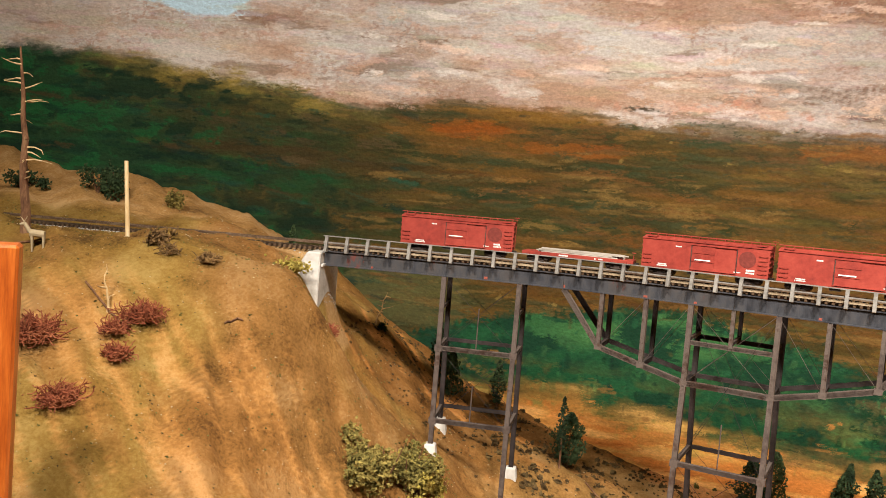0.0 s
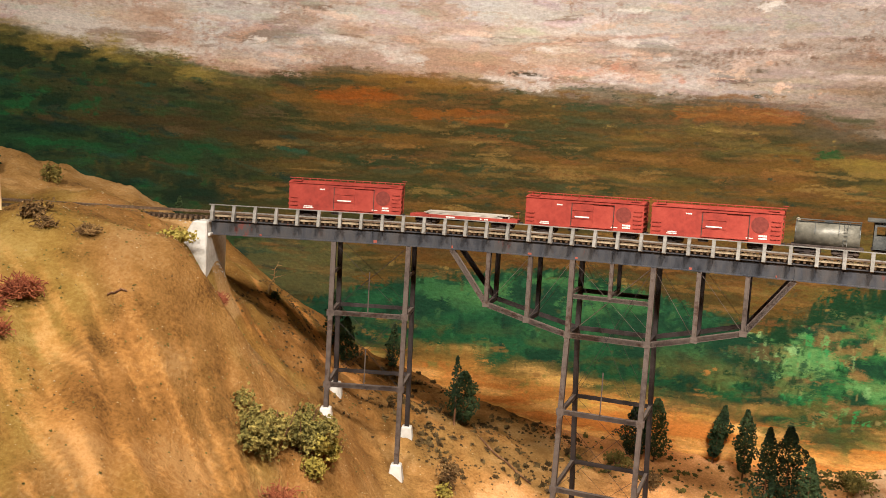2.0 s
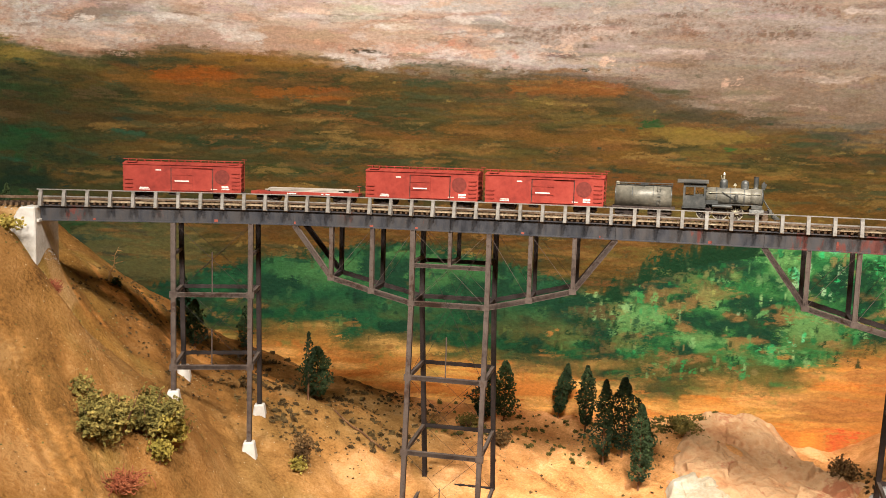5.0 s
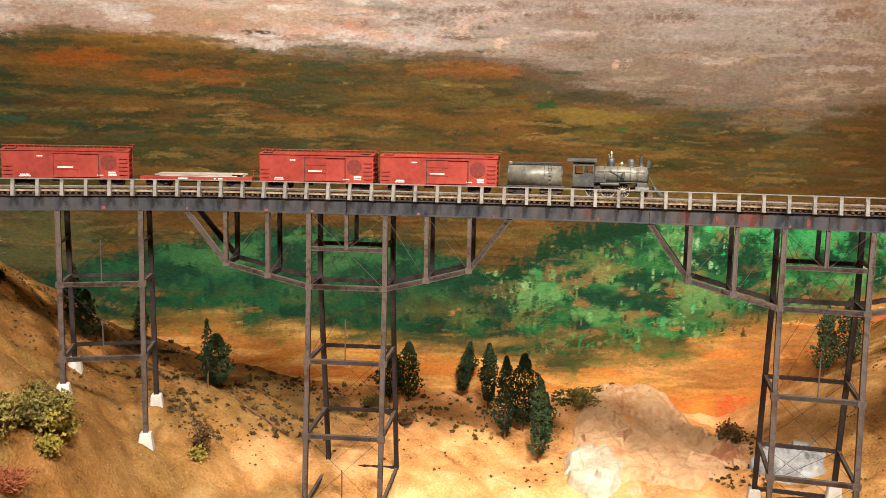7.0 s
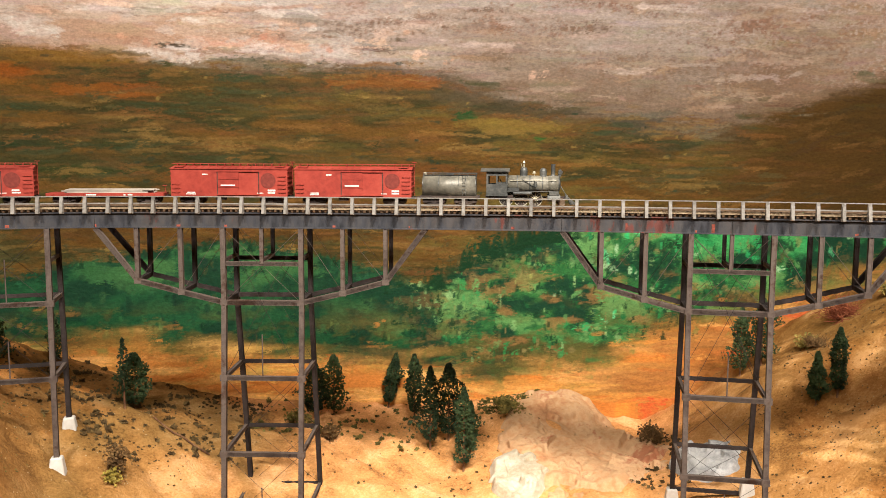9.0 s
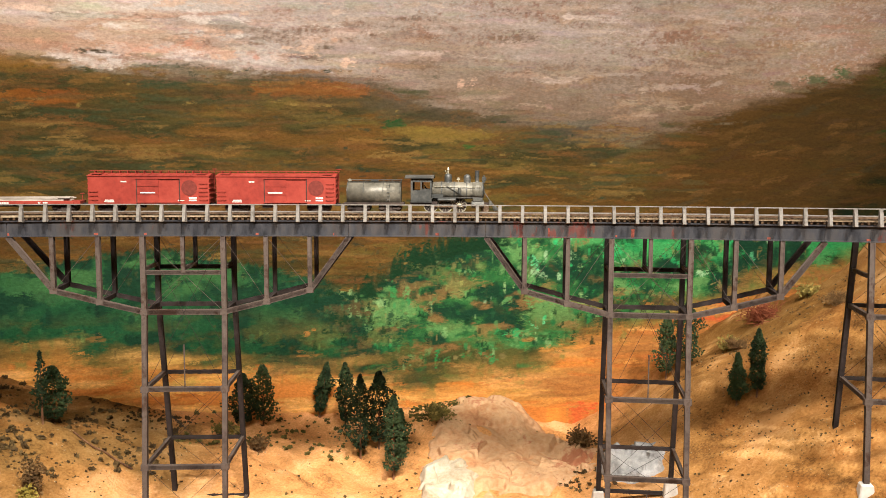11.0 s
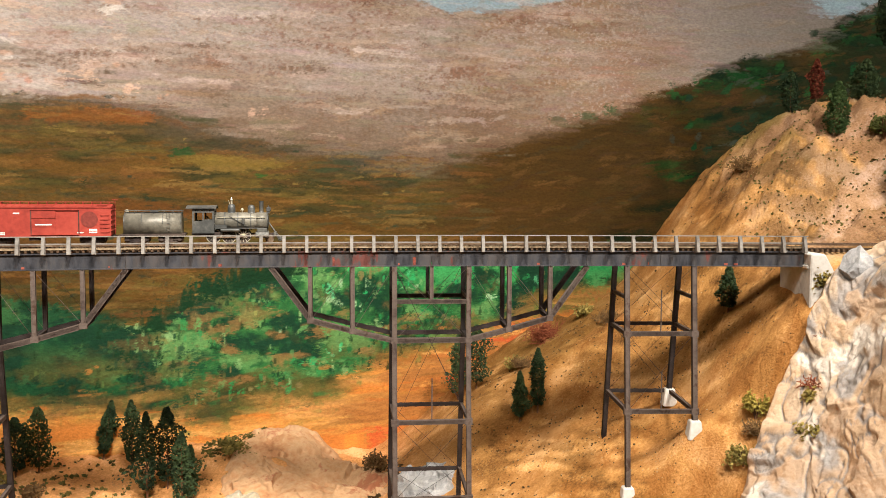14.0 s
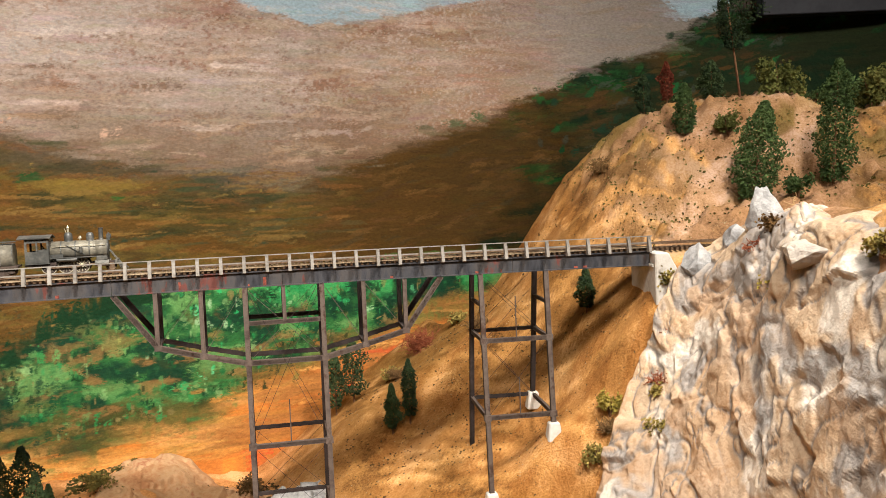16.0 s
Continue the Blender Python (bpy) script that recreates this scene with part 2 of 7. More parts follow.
def ground_z(s, d):
    """Height of the scenery at s, d (arrays or numbers)."""
    s, d = np.broadcast_arrays(np.asarray(s, float), np.asarray(d, float))
    grid = np.linspace(-0.9, 2.1, 601)
    rows = np.stack([np.interp(s, grid, p) for p in PROFILES])
    k = np.asarray(D_KNOTS)
    i = np.clip(np.searchsorted(k, d) - 1, 0, len(k) - 2)
    t = np.clip((d - k[i]) / (k[i + 1] - k[i]), 0, 1)
    lo, hi = np.take_along_axis(rows, i[None], 0)[0], np.take_along_axis(rows, i[None] + 1, 0)[0]
    z = lo + (hi - lo) * (t * 0.5 + 0.5 * t * t * (3 - 2 * t))
    bed = np.exp(-((d - WIDE / 2) / 0.035) ** 2) * np.maximum(np.clip((-0.015 - s) / 0.04, 0, 1), np.clip((s - 1.37) / 0.03, 0, 1))
    rough = (fbm(s * 9, d * 9, 0.3) - 0.5) * 0.035 + (fbm(s * 40, d * 40, 1.3) - 0.5) * 0.010 + (fbm(s * 150, d * 150, 2.3, 3) - 0.5) * 0.004
    gully = (np.abs(fbm(s * 11 + d * 9, d * 4 - s * 3, 5.0) - 0.5) - 0.1) * 0.045
    far = np.clip((s - 1.33) / 0.06, 0, 1) * np.clip((d - 0.06) / 0.06, 0, 1)
    crag = (np.abs(fbm(s * 15, d * 15, 11.0) - 0.5) - 0.09) * 0.055 * far + (np.abs(fbm(s * 38, d * 38, 17.0) - 0.5) - 0.09) * 0.045 * far
    dip = -0.045 * np.exp(-((s - 0.005) / 0.022) ** 2 - ((d + 0.030) / 0.035) ** 2)
    z = z + dip
    mound = 0.042 * np.exp(-((s - 0.772) / 0.078) ** 2 - ((d - 0.40) / 0.11) ** 2)
    wash = -0.010 * np.exp(-((s + 0.055 + (d + 0.23) * 0.5) / 0.012) ** 2) * np.clip((-0.15 - d) / 0.05, 0, 1)
    crest = np.interp(s, [1.2, 1.37, 1.455, 1.53, 1.8], [0.47, 0.440, 0.410, 0.370, 0.370])
    z = z - 0.16 * np.clip((d - crest) / 0.09, 0, 1) ** 1.3 * np.clip((s - 1.18) / 0.12, 0, 1)
    z = z + 0.024 * np.exp(-((s - 1.252) / 0.035) ** 2 - ((d + 0.016) / 0.040) ** 2) + 0.010 * np.exp(-((s - 0.112) / 0.03) ** 2 - ((d - 0.08) / 0.03) ** 2)
    z = z + mound + wash + crag + (rough + gully * np.clip((1.05 - s) / 0.15, 0.15, 1)) * (1 - 0.95 * bed)
    return z * (1 - bed) + 1.3175 * bed


def on_ground(s, d, sink=0.0):
    p = at(s, d)
    p.z = float(ground_z(s, d)) - sink
    return p

# ---- room shell ----


def slab(name, lo, hi, material, label, category="wall"):
    bm = bmesh.new()
    box(bm, lo, hi)
    return tagged(part(name, bm, material), label, category, kind="structure")


slab("floor", (-2.6, -2.2, -0.1), (3.4, 2.4, 0.0), room_floor, "grey carpeted floor of the exhibition room", "floor")
slab("ceiling", (-2.6, -2.2, 2.7), (3.4, 2.4, 2.8), room_paint, "plain painted ceiling of the exhibition room", "ceiling")
slab("wall_south", (-2.6, -2.3, 0.0), (3.4, -2.2, 2.7), room_paint, "plain painted wall behind the aisle")
slab("wall_north", (-2.6, 2.4, 0.0), (3.4, 2.5, 2.7), room_paint, "plain painted wall behind the backdrop")
slab("wall_west", (-2.7, -2.2, 0.0), (-2.6, 2.4, 2.7), room_paint, "plain painted end wall")
slab("wall_east", (3.4, -2.2, 0.0), (3.5, 2.4, 2.7), room_paint, "plain painted end wall")

# ---- painted backdrop ----
BACK = np.array([(-1.2, 1.40), (-0.9, 1.385), (-0.4, 1.36), (0.05, 1.31), (0.4, 1.23), (0.75, 1.10), (1.2, 0.93), (1.65, 0.72), (2.0, 0.45), (2.2, 0.05), (2.3, -0.4)])
RUN = np.r_[0, np.cumsum(np.hypot(*np.diff(BACK, axis=0).T))]


def back_place(u):
    return hat(u, RUN, BACK[:, 0]), hat(u, RUN, BACK[:, 1])


def smooth(e0, e1, x):
    t = np.clip((x - e0) / (e1 - e0), 0, 1)
    return t * t * (3 - 2 * t)


def mix(base, col, a):
    return base + (np.asarray(col) - base) * a[..., None]





def line(u, *pts):
    return np.interp(u, pts[0::2], pts[1::2])


def paint(U, Z):
    """The mural's colours: sky, hazy mountains, brown and green slopes, a green wooded belt and an orange river plain."""
    wob = fbm(U * 14, Z * 30, 1.0) - 0.5
    fine = fbm(U * 60, Z * 150, 2.0, 3) - 0.5
    streak = fbm(U * 9, Z * 60, 3.0) - 0.5
    spot = fbm(U * 45, Z * 70, 4.0, 3) - 0.5
    c = np.zeros((*U.shape, 3))
    # mountains: warm grey with pink and pale strokes
    c = mix(c, linear((196, 172, 152)), np.ones_like(U))
    c = mix(c, linear((224, 208, 196)), smooth(-0.02, 0.18, streak + wob * 0.3 + fine * 0.4) * 0.8 * smooth(0.6, 1.1, U) * smooth(2.9, 2.2, U))
    c = mix(c, linear((198, 164, 140)), smooth(0.0, 0.16, -streak + fine * 0.4) * 0.6)
    c = mix(c, linear((208, 200, 192)), smooth(0.0, 0.12, fbm(U * 7 + 2, Z * 17, 12.0, 4) - 0.5 + fine * 0.25) * 0.75 * smooth(2.4, 1.9, U))
    c = mix(c, linear((180, 128, 106)), smooth(0.11, 0.20, fbm(U * 12 + 7, Z * 55, 6.0) - 0.5 + fine * 0.4) * 0.65 * smooth(1.3, 1.7, U))
    c = mix(c, linear((176, 156, 134)), smooth(2.2, 2.9, U) * 0.85)
    c = mix(c, linear((180, 146, 100)), smooth(2.1, 2.5, U) * smooth(3.0, 2.5, U) * smooth(-0.02, 0.08, streak) * 0.7)
    c = mix(c, linear((168, 158, 150)), smooth(2.75, 2.95, U + (Z - 1.6) * 0.8 + fine * 0.2) * 0.75)
    c = mix(c, linear((172, 160, 148)), smooth(1.0, 0.5, U) * 0.6)
    wu = U + (fbm(U * 5, Z * 12, 20.0) - 0.5) * 0.14
    wz = Z + (fbm(U * 4, Z * 10, 21.0) - 0.5) * 0.06
    soft = fbm(wu * 4, wz * 20, 22.0, 5) - 0.5
    peaks = smooth(3.0, 2.6, U)
    c = mix(c, linear((208, 198, 188)), smooth(0.0, 0.13, soft + fine * 0.15) * 0.8 * smooth(2.5, 1.8, U))
    c = mix(c, linear((186, 172, 158)), smooth(0.0, 0.13, soft + fine * 0.15) * 0.7 * smooth(1.8, 2.5, U) * peaks)
    c = mix(c, linear((176, 138, 112)), smooth(0.03, 0.15, -soft + fine * 0.2) * 0.7 * peaks)
    grain = fbm(U * 150, Z * 190, 23.0, 2) - 0.5
    c = mix(c, linear((164, 120, 96)), smooth(0.05, 0.12, grain) * smooth(-0.02, 0.08, fbm(wu * 6, wz * 16, 24.0, 3) - 0.5) * 0.6 * peaks)
    c = mix(c, linear((134, 104, 80)), smooth(0.15, 0.19, fbm(wu * 9, wz * 60, 25.0, 4) - 0.5) * 0.7 * peaks)
    # a stippled pink and chalk skin over the eastern peaks
    skin = fbm(U * 210, Z * 240, 27.0, 2) - 0.5
    c = mix(c, linear((226, 204, 190)), smooth(0.0, 0.14, skin + soft * 0.6) * smooth(1.5, 1.9, U) * peaks * 0.65)
    c = mix(c, linear((186, 136, 112)), smooth(0.02, 0.16, -skin - soft * 0.8) * smooth(1.5, 1.9, U) * peaks * 0.45)
    # sky over the ridge
    top = line(U, 0.3, 1.655, 0.55, 1.66, 0.68, 1.672, 0.77, 1.651, 0.835, 1.648, 0.87, 1.675, 1.1, 1.78, 2.1, 1.77, 2.26, 1.722, 2.34, 1.704, 2.41, 1.693, 2.56, 1.726, 2.7, 1.757, 2.9, 1.80, 3.1, 1.79, 3.16, 1.742, 3.22, 1.74, 3.3, 1.79, 3.6, 1.8)
    c = mix(c, linear((196, 222, 234)), smooth(-0.003, 0.003, Z - top + fine * 0.012))
    # brown slopes below the tree line
    edge = line(U, 0.3, 1.57, 0.468, 1.585, 0.589, 1.589, 0.691, 1.579, 0.859, 1.559, 0.971, 1.54, 1.063, 1.524, 1.205, 1.539, 1.327, 1.542, 1.464, 1.529, 1.67, 1.527, 1.84, 1.526, 1.92, 1.51, 2.05, 1.479, 2.23, 1.461, 2.34, 1.44, 2.59, 1.503, 2.75, 1.555, 2.87, 1.604, 2.96, 1.638, 3.03, 1.655, 3.115, 1.685, 3.2, 1.735, 3.26, 1.755, 3.7, 1.77)
    below = edge - Z + wob * 0.035 + fine * 0.02
    slope = np.zeros((*U.shape, 3)) + linear((94, 76, 40))
    slope = mix(slope, linear((130, 92, 44)), smooth(-0.04, 0.18, streak + wob * 0.4 + fine * 0.3) * 0.75)
    slope = mix(slope, linear((66, 68, 40)), smooth(0.0, 0.16, -streak + spot * 0.3 + fine * 0.3) * 0.75)
    slope = mix(slope, linear((124, 104, 54)), smooth(0.06, 0.20, fbm(U * 8 + 3, Z * 40, 9.0) - 0.5 + fine * 0.3) * smooth(1.4, 1.9, U) * smooth(2.7, 2.3, U))
    slope = mix(slope, linear((104, 74, 36)), smooth(2.2, 2.45, U + wob * 0.4) * 0.9)
    slope = mix(slope, linear((70, 56, 34)), smooth(2.45, 2.9, U + streak * 0.8) * smooth(0.0, 0.12, -streak + 0.05) * 0.7)
    # deep green left side
    left = smooth(1.28, 0.78, U + (Z - 1.38) * 0.4 + wob * 0.5)
    slope = mix(slope, linear((34, 62, 42)), left * 0.95)
    slope = mix(slope, linear((72, 66, 42)), left * smooth(0.55, 0.75, U) * smooth(0.05, -0.02, np.abs(Z - 1.49 + (U - 0.8) * 0.16) - 0.012 + wob * 0.05) * 0.8)
    slope = mix(slope, linear((20, 44, 34)), left * smooth(0.02, 0.10, spot + streak) * 0.8)
    slope = mix(slope, linear((28, 88, 52)), left * smooth(0.10, 0.16, -spot - streak * 0.5) * 0.7)
    right = smooth(2.80, 3.06, U - (Z - 1.5) * 0.5 + wob * 0.5 + streak * 0.3)
    slope = mix(slope, linear((38, 52, 30)), right * 0.9)
    slope = mix(slope, linear((26, 50, 30)), right * smooth(0.0, 0.12, streak + spot))
    slope = mix(slope, linear((46, 104, 52)), smooth(2.72, 2.85, U) * smooth(0.13, 0.18, spot + 0.03) * smooth(0.10, 0.0, below) * 0.9)
    # dry grass and olive haze just under the tree line
    slope = mix(slope, linear((158, 132, 66)), smooth(0.045, 0.0, below + spot * 0.06) * smooth(0.55, 0.75, U) * smooth(1.12, 0.95, U) * 0.9)
    slope = mix(slope, linear((118, 104, 92)), smooth(0.07, 0.0, below + spot * 0.05) * smooth(1.45, 2.0, U) * smooth(2.45, 2.3, U) * 0.7)
    blur = 0.035 * smooth(1.85, 2.15, U) * smooth(2.5, 2.3, U)
    c = mix(c, slope, smooth(-0.006 - blur, 0.012 + blur, below))

    def dab(u, z, ru, rz, rgb, a=0.8, tilt=0.0, rag=0.7):
        nonlocal c
        du, dz = U - u, Z - z - tilt * (U - u)
        e = np.sqrt((du / ru) ** 2 + (dz / rz) ** 2) + (fine * 1.6 + wob * 1.4) * rag
        c = mix(c, linear(rgb), smooth(1.05, 0.8, e) * a)

    # named strokes
    dab(1.235, 1.497, 0.075, 0.016, (176, 92, 30), 0.75)
    dab(1.40, 1.477, 0.11, 0.010, (172, 96, 36), 0.6)
    dab(1.33, 1.525, 0.13, 0.014, (150, 104, 40), 0.6)
    dab(1.83, 1.497, 0.10, 0.012, (178, 100, 36), 0.6)
    dab(2.02, 1.430, 0.09, 0.012, (168, 140, 70), 0.6)
    dab(1.935, 1.446, 0.018, 0.007, (36, 92, 48), 0.9)
    dab(2.055, 1.412, 0.014, 0.005, (56, 110, 52), 0.9)
    dab(2.02, 1.458, 0.10, 0.010, (72, 68, 48), 0.7, -0.05)
    dab(2.22, 1.440, 0.06, 0.008, (84, 80, 66), 0.7)
    dab(2.25, 1.405, 0.12, 0.006, (76, 70, 40), 0.7)
    dab(1.50, 1.543, 0.035, 0.004, (66, 58, 42), 0.9)
    dab(1.53, 1.549, 0.014, 0.004, (60, 64, 44), 0.9)
    dab(1.80, 1.546, 0.04, 0.004, (120, 84, 66), 0.9)
    dab(1.95, 1.535, 0.05, 0.004, (140, 96, 76), 0.7)
    dab(1.60, 1.60, 0.12, 0.004, (190, 140, 116), 0.6, 0.1)
    dab(1.62, 1.552, 0.10, 0.012, (222, 166, 138), 0.6)
    dab(1.35, 1.640, 0.05, 0.020, (186, 150, 124), 0.7)
    for k in range(26):
        a = k / 25
        dab(1.17 + 0.15 * a, 1.592 + 0.035 * math.sin(a * 5.2), 0.022, 0.008, (222, 210, 198), 0.5)
    dab(2.04, 1.60, 0.22, 0.006, (226, 206, 192), 0.5)
    dab(2.0, 1.565, 0.20, 0.008, (222, 200, 184), 0.5)
    dab(1.05, 1.43, 0.35, 0.018, (84, 62, 36), 0.6, -0.05)
    dab(1.25, 1.40, 0.20, 0.010, (36, 66, 44), 0.6, -0.05)
    dab(1.28, 1.36, 0.22, 0.012, (60, 72, 36), 0.6)
    dab(1.75, 1.35, 0.30, 0.02, (140, 84, 40), 0.6)
    dab(1.62, 1.375, 0.05, 0.006, (52, 66, 34), 0.7)
    dab(1.66, 1.28, 0.50, 0.04, (110, 72, 34), 0.7)
    dab(2.02, 1.30, 0.05, 0.006, (64, 70, 34), 0.7)
    for k, (u, z, w) in enumerate(((2.60, 1.515, 0.02), (2.66, 1.525, 0.02), (2.70, 1.54, 0.014), (2.93, 1.59, 0.03), (2.98, 1.615, 0.03), (3.02, 1.60, 0.025), (2.90, 1.52, 0.03), (2.82, 1.44, 0.035), (2.86, 1.42, 0.04))):
        dab(u, z, w, 0.010, (32, 84 + 6 * (k % 3), 44), 0.75)
    dab(1.14, 1.23, 0.12, 0.05, (112, 106, 70), 0.7)
    c = mix(c, linear((150, 124, 98)), smooth(1.75, 2.05, U) * smooth(2.75, 2.45, U) * smooth(0.15, 0.02, Z - edge + wob * 0.05 + streak * 0.06) * smooth(-0.02, 0.0, Z - edge) * 0.75)
    # uneven lamp light put into the paint: west end lighter, below tree line darker
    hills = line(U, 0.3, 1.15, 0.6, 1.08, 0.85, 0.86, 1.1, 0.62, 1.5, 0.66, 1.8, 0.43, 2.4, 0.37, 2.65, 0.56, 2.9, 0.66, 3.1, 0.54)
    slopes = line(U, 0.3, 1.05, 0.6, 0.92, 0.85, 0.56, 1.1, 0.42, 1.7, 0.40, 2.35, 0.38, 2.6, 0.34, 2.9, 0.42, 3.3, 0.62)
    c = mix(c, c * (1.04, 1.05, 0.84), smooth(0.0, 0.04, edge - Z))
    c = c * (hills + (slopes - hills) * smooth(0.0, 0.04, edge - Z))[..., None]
    # wooded belt
    belt = line(U, 0.9, 1.15, 1.146, 1.161, 1.216, 1.186, 1.321, 1.215, 1.407, 1.233, 1.572, 1.248, 1.685, 1.225, 1.757, 1.213, 1.839, 1.186, 1.884, 1.173, 1.937, 1.211, 2.018, 1.239, 2.108, 1.258, 2.293, 1.268, 2.5, 1.282, 2.75, 1.278, 3.0, 1.26)
    spike = np.abs(((U * 90 + fbm(U * 20, 0.5, 7.0) * 2) % 1) - 0.5) * 2
    tips = (0.012 + 0.026 * smooth(1.88, 1.95, U) * smooth(2.16, 2.05, U)) * (1 - spike) * (0.3 + 0.8 * value_noise(U * 90, 3.3))
    inb = smooth(-0.002, 0.003, belt + tips - Z + wob * 0.01)
    vert = (fbm(U * 110, Z * 48, 8.0, 4) - 0.5) * 0.9 + (fbm(U * 30, Z * 40, 8.5, 3) - 0.5) * 0.5
    blot = fbm(U * 22, Z * 34, 14.0, 4) - 0.5
    woods = np.zeros((*U.shape, 3)) + linear((26, 64, 42))
    woods = mix(woods, linear((36, 88, 52)), smooth(-0.10, 0.14, blot + vert * 0.4))
    east = smooth(1.78, 2.10, U + blot * 0.5)
    woods = mix(woods, linear((56, 118, 60)), east * smooth(-0.16, 0.10, blot + vert * 0.3) * 0.9)
    woods = mix(woods, linear((110, 160, 92)), east * smooth(0.02, 0.16, blot + spot * 0.4) * smooth(1.05, 1.14, Z) * 0.8)
    woods = mix(woods, linear((44, 168, 92)), smooth(2.12, 2.35, U) * smooth(1.19, 1.25, Z + wob * 0.05) * smooth(-0.08, 0.10, blot) * 0.7)
    woods = mix(woods, linear((74, 122, 68)), smooth(1.28, 1.45, U) * smooth(1.78, 1.6, U) * smooth(0.05, 0.02, np.abs(Z - 1.215)) * smooth(-0.04, 0.10, blot) * 0.8)
    woods = mix(woods, linear((96, 84, 42)), smooth(-0.06, 0.14, streak + spot * 0.5 + blot * 0.5) * smooth(1.17, 1.08, Z) * 0.8)
    woods = mix(woods, linear((50, 66, 32)), smooth(-0.04, 0.12, -blot + streak) * smooth(1.13, 1.06, Z) * smooth(1.9, 2.1, U) * 0.8)
    woods = mix(woods, linear((150, 112, 66)), smooth(0.08, 0.20, fbm(U * 26, Z * 60, 13.0) - 0.5) * smooth(1.75, 2.0, U) * smooth(1.25, 1.16, Z) * 0.7)
    # the gain along the belt puts lamp brightness into the woods' colour
    c = mix(c, woods * line(U, 1.0, 0.56, 1.75, 0.54, 2.05, 0.66, 3.0, 0.62)[..., None], inb)
    # orange river plain
    low = line(U, 0.9, 1.13, 1.24, 1.116, 1.374, 1.115, 1.505, 1.085, 1.63, 1.081, 1.796, 1.071, 1.916, 1.035, 2.072, 1.046, 2.15, 1.045, 2.254, 1.104, 2.298, 1.114, 2.453, 1.149, 2.7, 1.21, 3.0, 1.25)
    plain = np.zeros((*U.shape, 3)) + linear((206, 148, 76))
    plain = mix(plain, linear((228, 170, 98)), smooth(0.0, 0.12, streak))
    plain = mix(plain, linear((198, 116, 50)), smooth(0.02, 0.14, -streak + wob * 0.2) * 0.8)
    plain = mix(plain, linear((150, 92, 44)), smooth(2.12, 2.35, U + streak * 0.6) * 0.85)
    plain = mix(plain, linear((206, 92, 50)), smooth(0.10, 0.15, fbm(U * 7, Z * 70, 2.5) - 0.5) * smooth(2.0, 2.2, U))
    plain = mix(plain, linear((128, 134, 76)), smooth(1.35, 1.15, U) * 0.7)
    plain = mix(plain, linear((112, 124, 62)), smooth(0.05, 0.0, low - Z + spot * 0.08) * smooth(0.02, 0.10, vert) * 0.8)
    plain = mix(plain, linear((120, 96, 46)), smooth(0.035, 0.0, low - Z + streak * 0.05) * 0.7)
    # the plain's colour carries a brightness gain too, in place of lamp light
    c = mix(c, plain * line(U, 1.0, 1.05, 1.7, 1.0, 2.1, 0.86, 3.0, 0.86)[..., None], smooth(-0.022, 0.026, low - Z + wob * 0.05 + streak * 0.06))
    # loose brush strokes over everything, each in a shifted tone of what it covers
    r = np.random.RandomState(11)
    u_ax, z_ax = U[0], Z[:, 0]
    for k in range(9500):
        u, z = r.uniform(0.42, 3.6), r.uniform(0.93, 1.78)
        inbelt = (z < np.interp(u, u_ax[::8], belt[0, ::8])) and (z > np.interp(u, u_ax[::8], low[0, ::8]))
        ru, rz = (r.uniform(0.0012, 0.0050), r.uniform(0.0022, 0.010)) if inbelt else (r.uniform(0.010, 0.040), r.uniform(0.0018, 0.0045))
        i0, i1 = np.searchsorted(u_ax, (u - ru * 1.2, u + ru * 1.2))
        j0, j1 = np.searchsorted(z_ax, (z - rz * 1.2, z + rz * 1.2))
        if i1 - i0 < 2 or j1 - j0 < 2:
            continue
        sub = c[j0:j1, i0:i1]
        peak = z > np.interp(u, u_ax[::8], edge[0, ::8])
        lo_t, hi_t = (0.45, 1.75) if inbelt else ((0.90, 1.12) if peak else (0.68, 1.38))
        tone = sub.mean((0, 1)) * r.uniform(lo_t, hi_t) * (1 + r.uniform(-0.10, 0.10, 3))
        e = np.hypot((U[j0:j1, i0:i1] - u) / ru, (Z[j0:j1, i0:i1] - z) / rz) + fine[j0:j1, i0:i1] * 1.2
        c[j0:j1, i0:i1] = mix(sub, tone, smooth(1.0, 0.7, e) * r.uniform(0.35, 0.85))

    def strokes(n, seed, zone, palette, ru, rz, alpha, tilt=0.0, rag=1.3):
        """Loose brush marks inside a zone, each in one of the palette's pigments."""
        r = np.random.RandomState(seed)
        us, zs = r.uniform(0.42, 3.4, n), r.uniform(0.98, 1.78, n)
        keep = zone(us, zs, np.interp(us, u_ax, edge[0]), np.interp(us, u_ax, belt[0]), np.interp(us, u_ax, low[0]))
        for u, z in zip(us[keep], zs[keep]):
            a, b, lean = r.uniform(*ru), r.uniform(*rz), r.normal(0, 0.06) + tilt
            i0, i1 = np.searchsorted(u_ax, (u - a * 1.2, u + a * 1.2))
            j0, j1 = np.searchsorted(z_ax, (z - b * 1.3 - abs(lean) * a, z + b * 1.3 + abs(lean) * a))
            if i1 - i0 < 2 or j1 - j0 < 2:
                continue
            k = int(len(palette) * (2.2 * float(value_noise(u * 6, z * 26, seed * 1.7)) + r.uniform(0, 0.5))) % len(palette)
            col, du = palette[k], U[j0:j1, i0:i1] - u
            e = np.hypot(du / a, (Z[j0:j1, i0:i1] - z - lean * du) / b) + fine[j0:j1, i0:i1] * rag
            c[j0:j1, i0:i1] = mix(c[j0:j1, i0:i1], np.array(linear(col)) * r.uniform(0.85, 1.15), smooth(1.0, 0.75, e) * r.uniform(*alpha))

